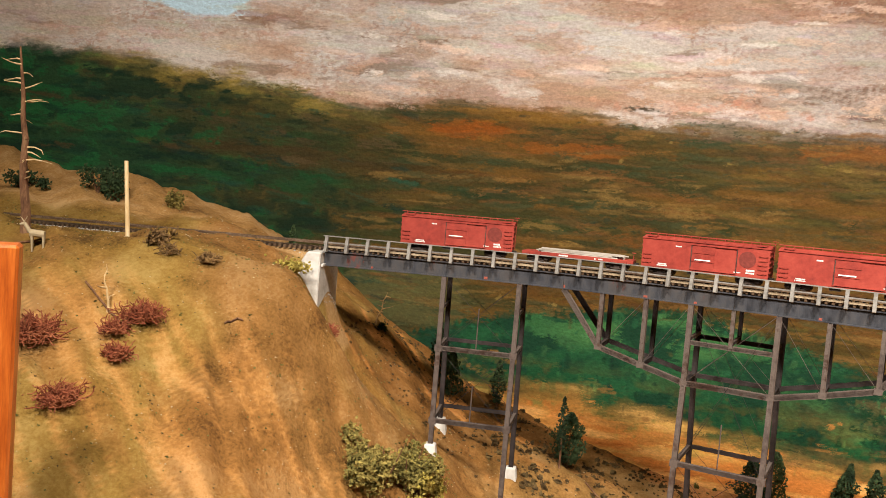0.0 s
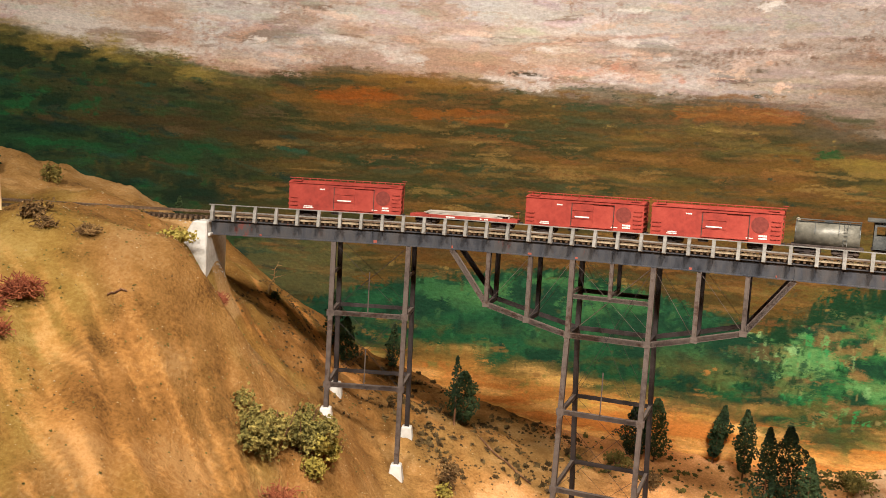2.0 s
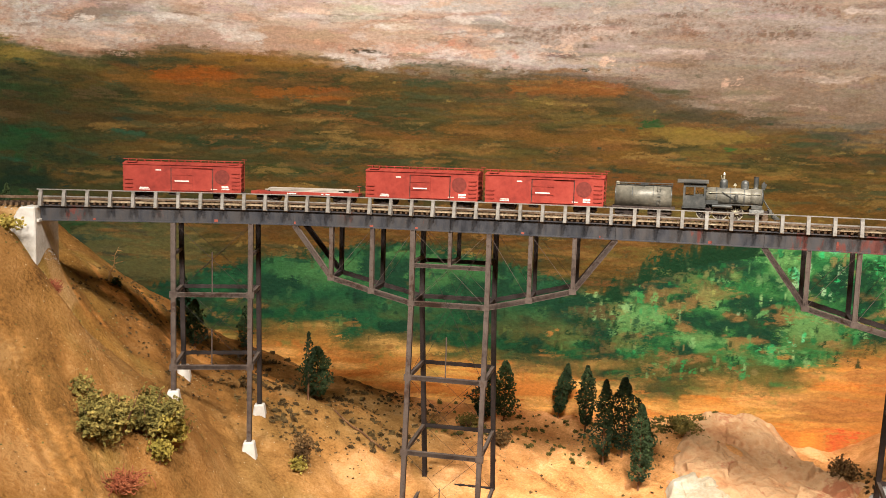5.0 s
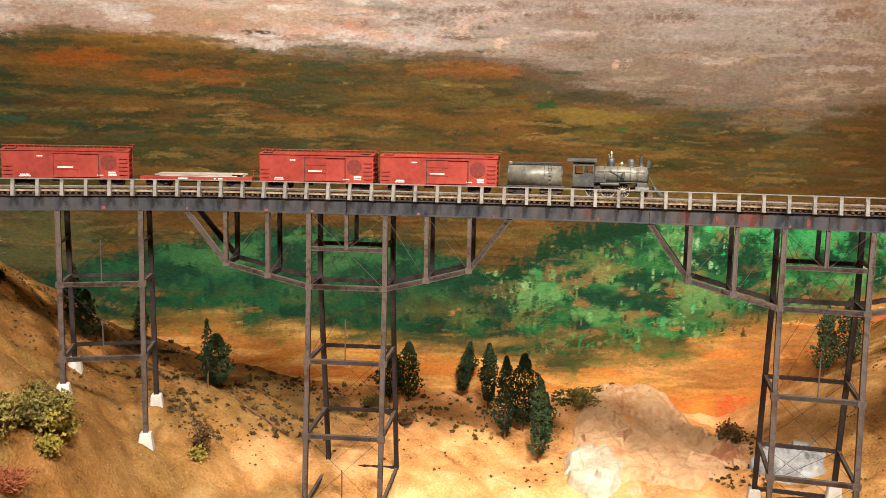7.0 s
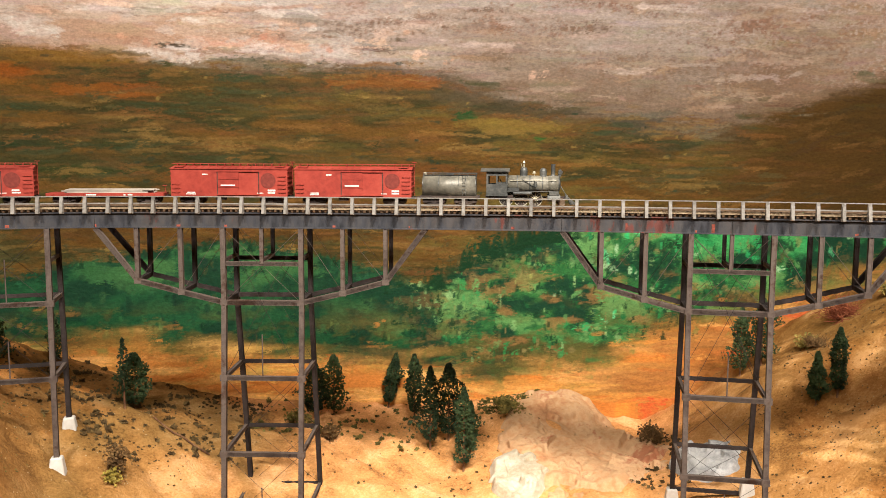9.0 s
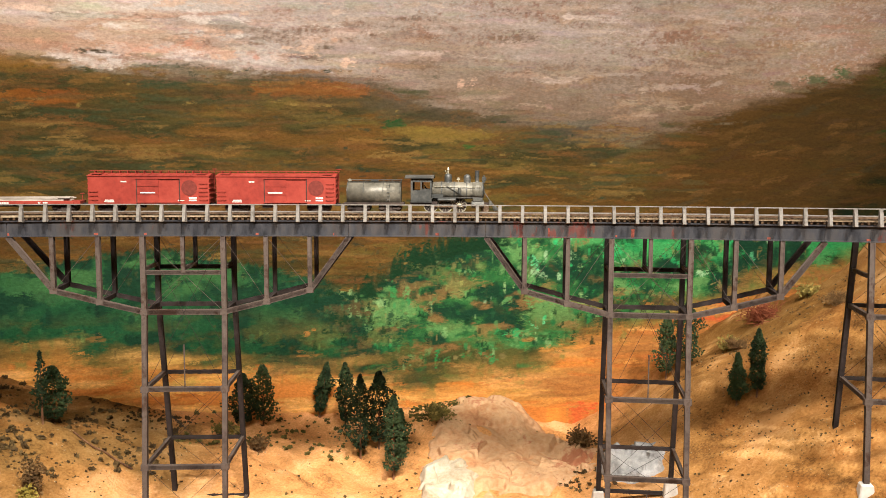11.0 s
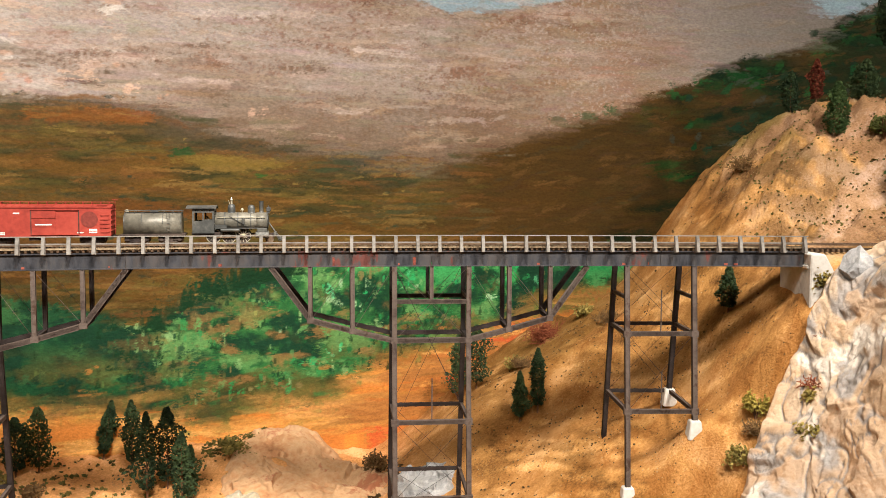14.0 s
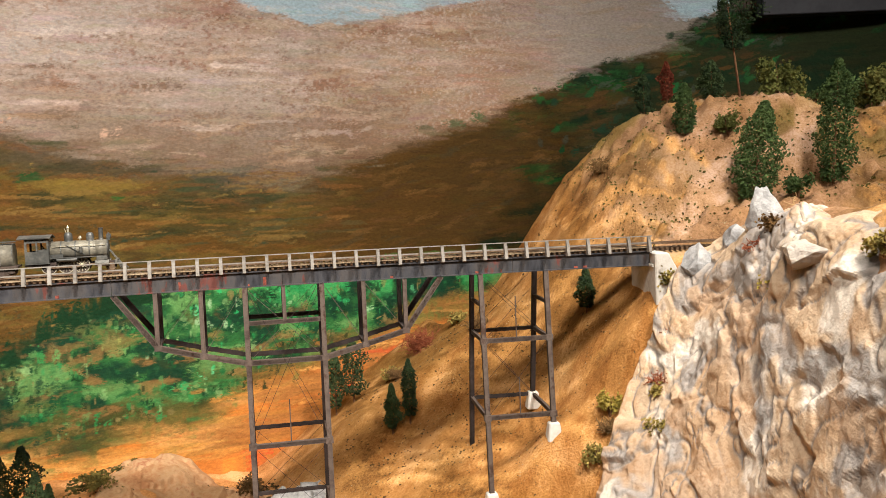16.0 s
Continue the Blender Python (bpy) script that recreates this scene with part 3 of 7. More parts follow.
    # slopes: ochre, rust, olive, deep green and dusky marks
    strokes(5200, 31, lambda u, z, e, b, l: (z < e) & (z > b) & (u > 1.1) & (u < 2.45), ((104, 74, 34), (84, 56, 28), (62, 58, 32), (44, 54, 32), (108, 84, 42), (92, 60, 28)), (0.010, 0.055), (0.0016, 0.0046), (0.25, 0.6))
    strokes(1500, 32, lambda u, z, e, b, l: (z < e) & (z > b) & (u > 1.3) & (u < 2.3), ((36, 48, 32), (30, 44, 30), (52, 48, 30), (112, 92, 46)), (0.002, 0.007), (0.0014, 0.0030), (0.5, 0.9))
    strokes(2600, 33, lambda u, z, e, b, l: (z < e) & (z > 1.2) & (u < 1.15), ((24, 44, 34), (28, 60, 42), (40, 58, 36), (70, 56, 34), (20, 38, 30)), (0.008, 0.034), (0.002, 0.006), (0.3, 0.7), -0.12)
    strokes(2600, 34, lambda u, z, e, b, l: (z < e) & (z > 1.3) & (u > 2.4), ((76, 52, 26), (62, 44, 24), (88, 62, 30), (54, 46, 26)), (0.010, 0.040), (0.002, 0.006), (0.3, 0.7), 0.25)
    strokes(1100, 35, lambda u, z, e, b, l: (z < e + 0.004) & (z > e - 0.16) & (u > 2.84), ((22, 66, 34), (30, 92, 46), (26, 52, 34), (18, 40, 26), (60, 66, 54)), (0.005, 0.018), (0.004, 0.010), (0.5, 0.95), 0.5)
    strokes(420, 36, lambda u, z, e, b, l: (np.abs(z - e) < 0.014) & (u > 2.5), ((44, 62, 36), (30, 56, 34), (84, 74, 46)), (0.003, 0.009), (0.003, 0.008), (0.5, 0.9))
    # mountains: chalk, peach and taupe marks
    strokes(2600, 37, lambda u, z, e, b, l: (z > e + 0.006) & (z < e + 0.26) & (u > 0.9) & (u < 1.85), ((196, 186, 176), (188, 176, 168), (178, 148, 126), (172, 136, 114), (156, 134, 120), (190, 160, 140)), (0.006, 0.036), (0.0018, 0.0070), (0.25, 0.7), -0.02, 2.0)
    strokes(900, 38, lambda u, z, e, b, l: (z > e + 0.004) & (z < e + 0.06) & (u > 1.4) & (u < 2.2), ((182, 136, 110), (168, 116, 94), (190, 154, 132), (130, 104, 92)), (0.003, 0.010), (0.003, 0.008), (0.4, 0.9), 0.1)
    strokes(1700, 39, lambda u, z, e, b, l: (z > e + 0.006) & (u > 2.2) & (u < 3.1), ((146, 124, 100), (130, 106, 80), (158, 140, 120), (136, 110, 86), (140, 124, 112)), (0.012, 0.060), (0.002, 0.007), (0.12, 0.35), 0.12, 2.2)
    strokes(1500, 45, lambda u, z, e, b, l: (z > e + 0.004) & (z < e + 0.24) & (u > 1.8) & (u < 2.45), ((166, 142, 124), (150, 122, 104), (140, 118, 98), (170, 150, 132), (150, 124, 98)), (0.012, 0.060), (0.0014, 0.0040), (0.10, 0.30), -0.03, 2.2)
    strokes(1100, 47, lambda u, z, e, b, l: (z > e + 0.05) & (z < e + 0.3) & (u > 1.6) & (u < 2.9), ((184, 166, 154), (178, 152, 138), (186, 172, 164)), (0.015, 0.090), (0.0016, 0.0060), (0.08, 0.25), 0.02, 2.6)
    strokes(900, 46, lambda u, z, e, b, l: (np.abs(z - e) < 0.035) & (u > 1.75) & (u < 2.5), ((92, 82, 64), (76, 66, 44), (112, 96, 76), (60, 58, 42)), (0.004, 0.020), (0.0018, 0.0045), (0.3, 0.75), 0.05)
    # woods: upright leaf-like marks, bright in the east
    strokes(3800, 40, lambda u, z, e, b, l: (z < b) & (z > l + 0.01) & (u < 1.95), ((16, 40, 28), (20, 52, 36), (26, 66, 40), (44, 76, 44), (60, 62, 34), (14, 34, 24)), (0.0016, 0.0060), (0.003, 0.010), (0.4, 0.9))
    strokes(7000, 41, lambda u, z, e, b, l: (z < b) & (z > l + 0.015) & (u > 1.86) & (u < 2.7), ((30, 88, 46), (44, 112, 58), (84, 130, 74), (112, 146, 92), (22, 62, 36), (18, 52, 30), (112, 100, 60), (40, 120, 66)), (0.0016, 0.0060), (0.003, 0.011), (0.4, 0.9))
    strokes(1500, 42, lambda u, z, e, b, l: (z < b) & (z > l + 0.04) & (u > 2.08) & (u < 2.6), ((40, 150, 86), (90, 176, 120), (30, 116, 62), (140, 176, 130)), (0.002, 0.007), (0.003, 0.012), (0.5, 0.9))
    strokes(2600, 43, lambda u, z, e, b, l: (np.abs(z - l - 0.012) < 0.030) & (u > 1.2) & (u < 2.4), ((64, 70, 34), (96, 82, 40), (150, 100, 48), (44, 60, 32), (120, 84, 42)), (0.004, 0.020), (0.002, 0.006), (0.35, 0.8))
    strokes(1500, 44, lambda u, z, e, b, l: (z < l - 0.01), ((206, 136, 62), (196, 112, 44), (176, 92, 36), (214, 156, 86)), (0.015, 0.070), (0.0015, 0.004), (0.25, 0.6))
    # pointed dark firs along the belt's crest and dotted through it
    rf = np.random.RandomState(4)
    u_line, z_line = U[0], Z[:, 0]
    for k in range(230):
        crest = k < 120
        u = rf.uniform(1.18, 2.14) if k < 62 else (rf.uniform(1.86, 2.12) if crest else rf.uniform(1.8, 2.5))
        top_z = float(np.interp(u, u_line[::6], belt[0, ::6]))
        h = rf.uniform(0.016, 0.044) if (crest and u > 1.86) else rf.uniform(0.008, 0.016)
        z0 = top_z - 0.006 if crest else rf.uniform(1.08, top_z - 0.01)
        w = h * rf.uniform(0.20, 0.34)
        i0, i1 = np.searchsorted(u_line, (u - w * 1.2, u + w * 1.2))
        j0, j1 = np.searchsorted(z_line, (z0 - 0.004, z0 + h))
        if i1 - i0 < 2 or j1 - j0 < 2:
            continue
        uu, zz = U[j0:j1, i0:i1], Z[j0:j1, i0:i1]
        inside = smooth(0.12, -0.12, np.abs(uu - u) / w - (1 - (zz - z0) / h) * 0.95 + fine[j0:j1, i0:i1] * 0.5)
        c[j0:j1, i0:i1] = mix(c[j0:j1, i0:i1], np.array(linear((22, 58, 32))) * 0.6, inside * rf.uniform(0.6, 0.95))
    return np.clip(c, 0.005, 0.95)


def build_backdrop():
    uu = np.r_[np.linspace(0.0, 0.40, 20, endpoint=False), np.arange(0.40, 3.66, 0.0022), np.linspace(3.67, RUN[-1], 20)]
    zz = np.r_[0.80, 0.90, np.arange(0.97, 1.79, 0.0018), np.linspace(1.80, 2.35, 14)]
    U, Z = np.meshgrid(uu, zz)
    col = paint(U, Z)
    X, Y = back_place(U)
    ny, nx = U.shape
    co = np.stack([X, Y, Z], -1).reshape(-1, 3)
    idx = np.arange(ny * nx).reshape(ny, nx)
    quads = np.stack([idx[:-1, :-1], idx[:-1, 1:], idx[1:, 1:], idx[1:, :-1]], -1).reshape(-1, 4)
    me = bpy.data.meshes.new("backdrop")
    me.vertices.add(len(co))
    me.vertices.foreach_set("co", co.ravel())
    me.loops.add(quads.size)
    me.loops.foreach_set("vertex_index", quads.ravel())
    me.polygons.add(len(quads))
    me.polygons.foreach_set("loop_start", np.arange(0, quads.size, 4))
    me.polygons.foreach_set("use_smooth", np.ones(len(quads), bool))
    me.update(calc_edges=True)
    # a second coat, dragged sideways from its neighbours, shows through the dry-brushed top coat
    di = ((fbm(U * 24, Z * 40, 41.0, 2) - 0.5) * 34).astype(int)
    dj = ((fbm(U * 24, Z * 40, 43.0, 2) - 0.5) * 15).astype(int)
    rows_, cols_ = np.indices(U.shape)
    under = col[np.clip(rows_ + dj, 0, ny - 1), np.clip(cols_ + di, 0, nx - 1)]
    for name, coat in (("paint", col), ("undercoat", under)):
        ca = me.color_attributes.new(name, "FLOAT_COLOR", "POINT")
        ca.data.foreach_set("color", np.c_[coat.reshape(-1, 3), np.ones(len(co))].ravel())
    m = bpy.data.materials.new("backdrop_paint")
    m.use_nodes = True
    n, l = m.node_tree.nodes, m.node_tree.links
    b = n["Principled BSDF"]
    at_ = n.new("ShaderNodeAttribute")
    at_.attribute_name = "paint"
    tc, mp = n.new("ShaderNodeTexCoord"), n.new("ShaderNodeMapping")
    mp.inputs["Scale"].default_value = (1, 1, 2.2)
    l.new(tc.outputs["Object"], mp.inputs["Vector"])
    ns = n.new("ShaderNodeTexNoise")
    ns.inputs["Scale"].default_value, ns.inputs["Detail"].default_value, ns.inputs["Roughness"].default_value = 150, 8, 0.78
    l.new(mp.outputs["Vector"], ns.inputs["Vector"])
    mr = n.new("ShaderNodeMapRange")
    mr.inputs["From Min"].default_value, mr.inputs["From Max"].default_value = 0.3, 0.7
    mr.inputs["To Min"].default_value, mr.inputs["To Max"].default_value = 0.66, 1.32
    l.new(ns.outputs["Fac"], mr.inputs["Value"])
    coat = n.new("ShaderNodeAttribute")
    coat.attribute_name = "undercoat"
    drag, dry = n.new("ShaderNodeMapping"), n.new("ShaderNodeTexNoise")
    drag.inputs["Scale"].default_value = (1, 1, 2.6)
    l.new(tc.outputs["Object"], drag.inputs["Vector"])
    dry.inputs["Scale"].default_value, dry.inputs["Detail"].default_value, dry.inputs["Roughness"].default_value = 70, 9, 0.82
    l.new(drag.outputs["Vector"], dry.inputs["Vector"])
    cover = n.new("ShaderNodeMapRange")
    cover.inputs["From Min"].default_value, cover.inputs["From Max"].default_value = 0.495, 0.545
    l.new(dry.outputs["Fac"], cover.inputs["Value"])
    coats = n.new("ShaderNodeMix")
    coats.data_type = "RGBA"
    l.new(cover.outputs["Result"], coats.inputs["Factor"])
    l.new(at_.outputs["Color"], coats.inputs["A"])
    l.new(coat.outputs["Color"], coats.inputs["B"])
    mu = n.new("ShaderNodeVectorMath")
    mu.operation = "MULTIPLY"
    l.new(coats.outputs["Result"], mu.inputs[0])
    l.new(mr.outputs["Result"], mu.inputs[1])
    l.new(mu.outputs["Vector"], b.inputs["Base Color"])
    b.inputs["Roughness"].default_value = 0.7
    b.inputs["Specular IOR Level"].default_value = 0.08
    n3 = n.new("ShaderNodeTexNoise")
    n3.inputs["Scale"].default_value, n3.inputs["Detail"].default_value = 160, 6
    l.new(tc.outputs["Object"], n3.inputs["Vector"])
    bp = n.new("ShaderNodeBump")
    bp.inputs["Strength"].default_value, bp.inputs["Distance"].default_value = 0.5, 0.003
    l.new(n3.outputs["Fac"], bp.inputs["Height"])
    l.new(bp.outputs["Normal"], b.inputs["Normal"])
    me.materials.append(m)
    return tagged(new("backdrop", me), "hand-painted mountain valley mural on a curved backdrop", "backdrop", kind="structure")


build_backdrop()

# ---- ground sheet ----


def ground_material():
    m = surface("ochre_scenery_earth", [(104, 72, 38), (148, 105, 56), (168, 122, 70), (186, 142, 92)], 14, 1.0, 0.9, fine=22, spread=0.20, depth=0.004)
    m.node_tree.nodes["Principled BSDF"].inputs["Specular IOR Level"].default_value = 0.1
    n, l = m.node_tree.nodes, m.node_tree.links
    b = n["Principled BSDF"]
    ramp = b.inputs["Base Color"].links[0].from_node
    tint = n.new("ShaderNodeAttribute")
    tint.attribute_name = "soil_shade"
    mixer = n.new("ShaderNodeMix")
    mixer.data_type, mixer.blend_type = "RGBA", "MULTIPLY"
    mixer.inputs["Factor"].default_value = 1.0
    l.new(ramp.outputs["Color"], mixer.inputs["A"])
    l.new(tint.outputs["Color"], mixer.inputs["B"])
    l.new(mixer.outputs["Result"], b.inputs["Base Color"])
    return m


def front_edge(s):
    """d of the scenery's aisle edge, which swings out at the cliff."""
    return -0.43 - 0.19 * smooth(0.75, 1.15, s)


def build_ground():
    ss, vv = np.arange(-0.80, 2.05, 0.0042), np.linspace(0, 1, 290)
    S, V = np.meshgrid(ss, vv)
    lo = front_edge(S)
    D = lo + (0.66 - lo) * V
    Z = ground_z(S, D)
    X, Y = lay(S, D)
    # grassy olive flock on the flat tops, bright streaks on the slopes, pale plaster hump by the backdrop
    fall, across = S * 0.8 - D * 0.6, S * 0.6 + D * 0.8
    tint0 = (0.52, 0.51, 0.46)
    green = smooth(0.42, 0.62, fbm(S * 8, D * 8, 4.0)) * smooth(0.22, 0.02, S)
    streak = smooth(0.54, 0.62, fbm(fall * 16, across * 150, 6.0, 4))
    streak_r = smooth(0.53, 0.66, fbm((S * 0.7 + D * 0.7) * 90, (S * 0.7 - D * 0.7) * 24, 7.0, 4))
    tint = np.ones((*S.shape, 3))
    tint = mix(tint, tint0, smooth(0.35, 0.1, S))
    tint = mix(tint, (0.62, 0.74, 0.52), green * 0.8)
    tint = mix(tint, (0.70, 0.62, 0.52), smooth(0.50, 0.62, fbm(fall * 6, across * 26, 2.0, 4)) * 0.5 * smooth(0.35, 0.1, S))
    tint = mix(tint, (1.25, 1.18, 1.08), streak * 0.5 * smooth(0.4, 0.1, S) * smooth(-0.14, -0.24, D))
    tint = mix(tint, (1.05, 1.12, 1.20), smooth(0.09, 0.14, D) * smooth(-0.12, -0.25, S) * 0.9)
    # shade under the first span put into the brown earth's colour
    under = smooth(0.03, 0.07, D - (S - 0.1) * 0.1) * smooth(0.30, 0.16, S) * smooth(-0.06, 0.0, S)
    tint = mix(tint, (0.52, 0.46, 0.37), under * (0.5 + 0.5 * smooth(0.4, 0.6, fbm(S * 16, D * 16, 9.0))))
    tint = mix(tint, (1.35, 1.15, 0.95), under * smooth(0.60, 0.70, fbm(S * 40 + D * 30, D * 22, 3.0)))
    # pale valley sand, raised further in colour where lamp light falls short
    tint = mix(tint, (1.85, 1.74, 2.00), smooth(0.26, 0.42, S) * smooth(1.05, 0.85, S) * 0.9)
    tint = mix(tint, (0.72, 0.78, 0.78), smooth(0.16, 0.22, S) * smooth(0.46, 0.36, S) * smooth(0.40, 0.56, fbm(S * 14, D * 14, 19.0, 4)) * 0.9)
    tint = mix(tint, (1.0, 0.92, 0.86), smooth(0.95, 1.1, S) * 0.9)
    tint = mix(tint, (0.72, 0.58, 0.44), smooth(1.0, 1.12, S) * smooth(1.42, 1.36, S) * smooth(0.44, 0.60, fbm((S + D) * 12, (S - D) * 26, 21.0, 4)) * 0.7)
    # brown scrub tones, darkened further in colour against the strong third lamp
    tint = mix(tint, (0.62, 0.60, 0.52), smooth(1.0, 1.1, S) * smooth(0.02, 0.10, D) * smooth(1.40, 1.34, S) * smooth(0.40, 0.62, fbm(S * 9, D * 9, 15.0)) * 0.8)
    tint = mix(tint, (0.78, 0.90, 1.35), smooth(1.36, 1.44, S) * 0.9)
    tint = mix(tint, (0.42, 0.44, 0.50), smooth(1.36, 1.42, S) * smooth(0.50, 0.60, fbm(S * 22, D * 22, 12.0, 4)) * 0.8)
    tint = mix(tint, (1.6, 1.65, 1.7), smooth(0.95, 1.05, S) * streak_r * 0.6)
    tint = mix(tint, (0.62, 0.62, 0.50), smooth(1.0, 1.1, S) * smooth(0.22, 0.34, D) * smooth(1.32, 1.22, S) * smooth(0.42, 0.58, fbm(S * 14, D * 14, 1.0)) * 0.8)
    path = smooth(0.035, 0.022, np.abs(D - np.interp(S, [1.44, 1.495, 1.558, 1.663, 1.693, 1.735], [0.09, 0.160, 0.198, 0.205, 0.254, 0.317])) + (fbm(S * 20, D * 20, 5.0) - 0.5) * 0.02) * smooth(1.41, 1.46, S)
    tint = mix(tint, (1.20, 1.42, 2.50), path * 0.95)
    tint = mix(tint, (0.85, 1.05, 0.75), smooth(1.40, 1.45, S) * smooth(0.26, 0.34, D) * smooth(0.45, 0.6, fbm(S * 12, D * 12, 6.0)) * 0.8)
    peach = smooth(1.38, 1.46, S) * smooth(0.48, 0.58, fbm(S * 11, D * 11, 31.0, 4))
    tint = mix(tint, (1.02, 1.14, 1.95), peach * 0.8 * (1 - path))
    olive = smooth(1.38, 1.46, S) * smooth(0.50, 0.60, fbm(S * 15, D * 15, 33.0, 4)) * smooth(0.12, 0.25, D)
    tint = mix(tint, (0.50, 0.66, 0.62), olive * 0.85 * (1 - path))
    bed = smooth(0.026, 0.018, np.abs(D - WIDE / 2)) * ((S < 0.0) | (S > 1.38))
    tint = mix(tint, (1.0, 1.15, 1.5), bed * 0.8)
    co = np.stack([X, Y, Z], -1).reshape(-1, 3)
    ny, nx = S.shape
    idx = np.arange(ny * nx).reshape(ny, nx)
    quads = np.stack([idx[:-1, :-1], idx[:-1, 1:], idx[1:, 1:], idx[1:, :-1]], -1).reshape(-1, 4)
    me = bpy.data.meshes.new("ground")
    me.vertices.add(len(co))
    me.vertices.foreach_set("co", co.ravel())
    me.loops.add(quads.size)
    me.loops.foreach_set("vertex_index", quads.ravel())
    me.polygons.add(len(quads))
    me.polygons.foreach_set("loop_start", np.arange(0, quads.size, 4))
    me.polygons.foreach_set("use_smooth", np.ones(len(quads), bool))
    me.update(calc_edges=True)
    ca = me.color_attributes.new("soil_shade", "FLOAT_COLOR", "POINT")
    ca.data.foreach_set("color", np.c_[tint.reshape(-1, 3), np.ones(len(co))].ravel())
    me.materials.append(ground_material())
    return tagged(new("ground", me), "ochre earth hillsides and valley of the model landscape", "ground", kind="structure")


build_ground()

# fascia board along the aisle, from the floor to the scenery's edge
fv, ff = [], []
for i, s in enumerate(np.arange(-0.80, 2.05, 0.02)):
    e = float(front_edge(s))
    z = float(ground_z(s, e))
    for d in (e, e - 0.015):
        fv += [tuple(at(s, d, 0.0)), tuple(at(s, d, z + 0.004))]
    if i:
        a, b = 4 * i - 4, 4 * i
        ff += [(a, b, b + 1, a + 1), (a + 2, a + 3, b + 3, b + 2), (a + 1, b + 1, b + 3, a + 3)]
tagged(raw("fascia", fv, ff, fascia_paint), "brown fascia board along the layout's aisle edge", "trim", kind="structure")

# ---- the bridge ----
GIRDER_Z, GIRDER_H = 1.302, 0.0175
RAIL_Z = 1.3275
bridge = thing("trestle_bridge", at(0.68, WIDE / 2, GIRDER_Z), "grey weathered steel deck bridge with two trusses on towers", "bridge")
bridge_inv = bridge.matrix_basis.inverted()


def bpart(name, bm, material, label="", parent=None):
    bm.transform(bridge_inv)
    return part(name, bm, material, parent or bridge, label)


S0, S1 = -0.028, 1.375
for d in (0.0, WIDE):
    for a, b in ((S0, 0.160), (0.160, 0.2525), (0.2525, 0.4355), (0.4355, 0.6175), (0.6175, 0.768), (0.768, 0.9465), (0.9465, 1.124), (1.124, 1.209), (1.209, S1)):
        bm = bmesh.new()
        z0, z1, w, f = GIRDER_Z, GIRDER_Z + GIRDER_H, 0.0008, 0.0031
        sweep(bm, [(d - f, z0), (d + f, z0), (d + f, z0 + 0.0012), (d + w, z0 + 0.0012), (d + w, z1 - 0.0012), (d + f, z1 - 0.0012), (d + f, z1), (d - f, z1), (d - f, z1 - 0.0012), (d - w, z1 - 0.0012), (d - w, z0 + 0.0012), (d - f, z0 + 0.0012)], a + 0.0002, b - 0.0002)
        g = bpart("girder", bm, girder_paint, "slate-grey riveted plate girder with chipped paint")
        k = max(3, round((b - a) / 0.0128))
        for i in range(k):
            s = a + (b - a) * (i + 0.5) / k
            bm = bmesh.new()
            beam(bm, at(s, d, z0 + 0.0012), at(s, d, z1 - 0.0012), 0.0044, 0.0009, up=at(s, 1) - at(s, 0))
            bpart("stiffener", bm, girder_paint, "", g)
# patches of red primer on the front girder's lower flange and web
rng = random.Random(5)
for i in range(16):
    s = S0 + 0.04 + (S1 - S0 - 0.08) * rng.random()
    bm = bmesh.new()
    h = rng.choice((0.0022, 0.003, 0.009))
    w = rng.uniform(0.0012, 0.0045)
    beam(bm, at(s, -0.0009, GIRDER_Z + 0.0014 + h / 2), at(s + w, -0.0009, GIRDER_Z + 0.0014 + h / 2), 0.0004, h)
    bpart("rust_patch", bm, rust_paint, "flaking red primer patch")


def member(name, p, q, w, h, up=None, mt=None, label="", laced=False):
    bm = bmesh.new()
    p, q = Vector(p), Vector(q)
    u = up if up is not None else Vector((0, 0, 1))
    beam(bm, p, q, w, h, u)
    m, length = along(p, q, u)
    if laced:
        # lacing bars across the open face
        k = max(4, round(length / 0.006))
        for i in range(k):
            x0, x1 = length * i / k, length * (i + 1) / k
            y0, y1 = (-w * 0.36, w * 0.36) if i % 2 else (w * 0.36, -w * 0.36)
            for z in (h / 2 + 0.0002, -h / 2 - 0.0002):
                beam(bm, m @ Vector((x0, y0, z)), m @ Vector((x1, y1, z)), 0.0007, 0.0005, m.to_3x3() @ Vector((0, 0, 1)))
    else:
        # raised flange lips on both edges make a channel
        for y in (-w / 2 + 0.0004, w / 2 - 0.0004):
            box(bm, (0, y - 0.0004, -h / 2 - 0.0006), (length, y + 0.0004, h / 2 + 0.0006), m)
    return bpart(name, bm, mt or steel_light, label)


BATTER, BACK_BATTER = 0.09, 0.19


def leg_place(s, side, z):
    """A tower leg's middle: upright down to the truss's foot, battered below."""
    drop = max(0.0, GIRDER_Z - z)
    return at(s, (-BATTER * drop if side == 0 else WIDE + BACK_BATTER * drop), z)


def node_plate(p, s, size=0.0085):
    bm = bmesh.new()
    t = (at(s + 0.01, 0) - at(s, 0)).normalized()
    beam(bm, p - t * size / 2, p + t * size / 2, 0.0066, size * 0.8)
    return bpart("gusset_plate", bm, steel_light, "riveted gusset plate")


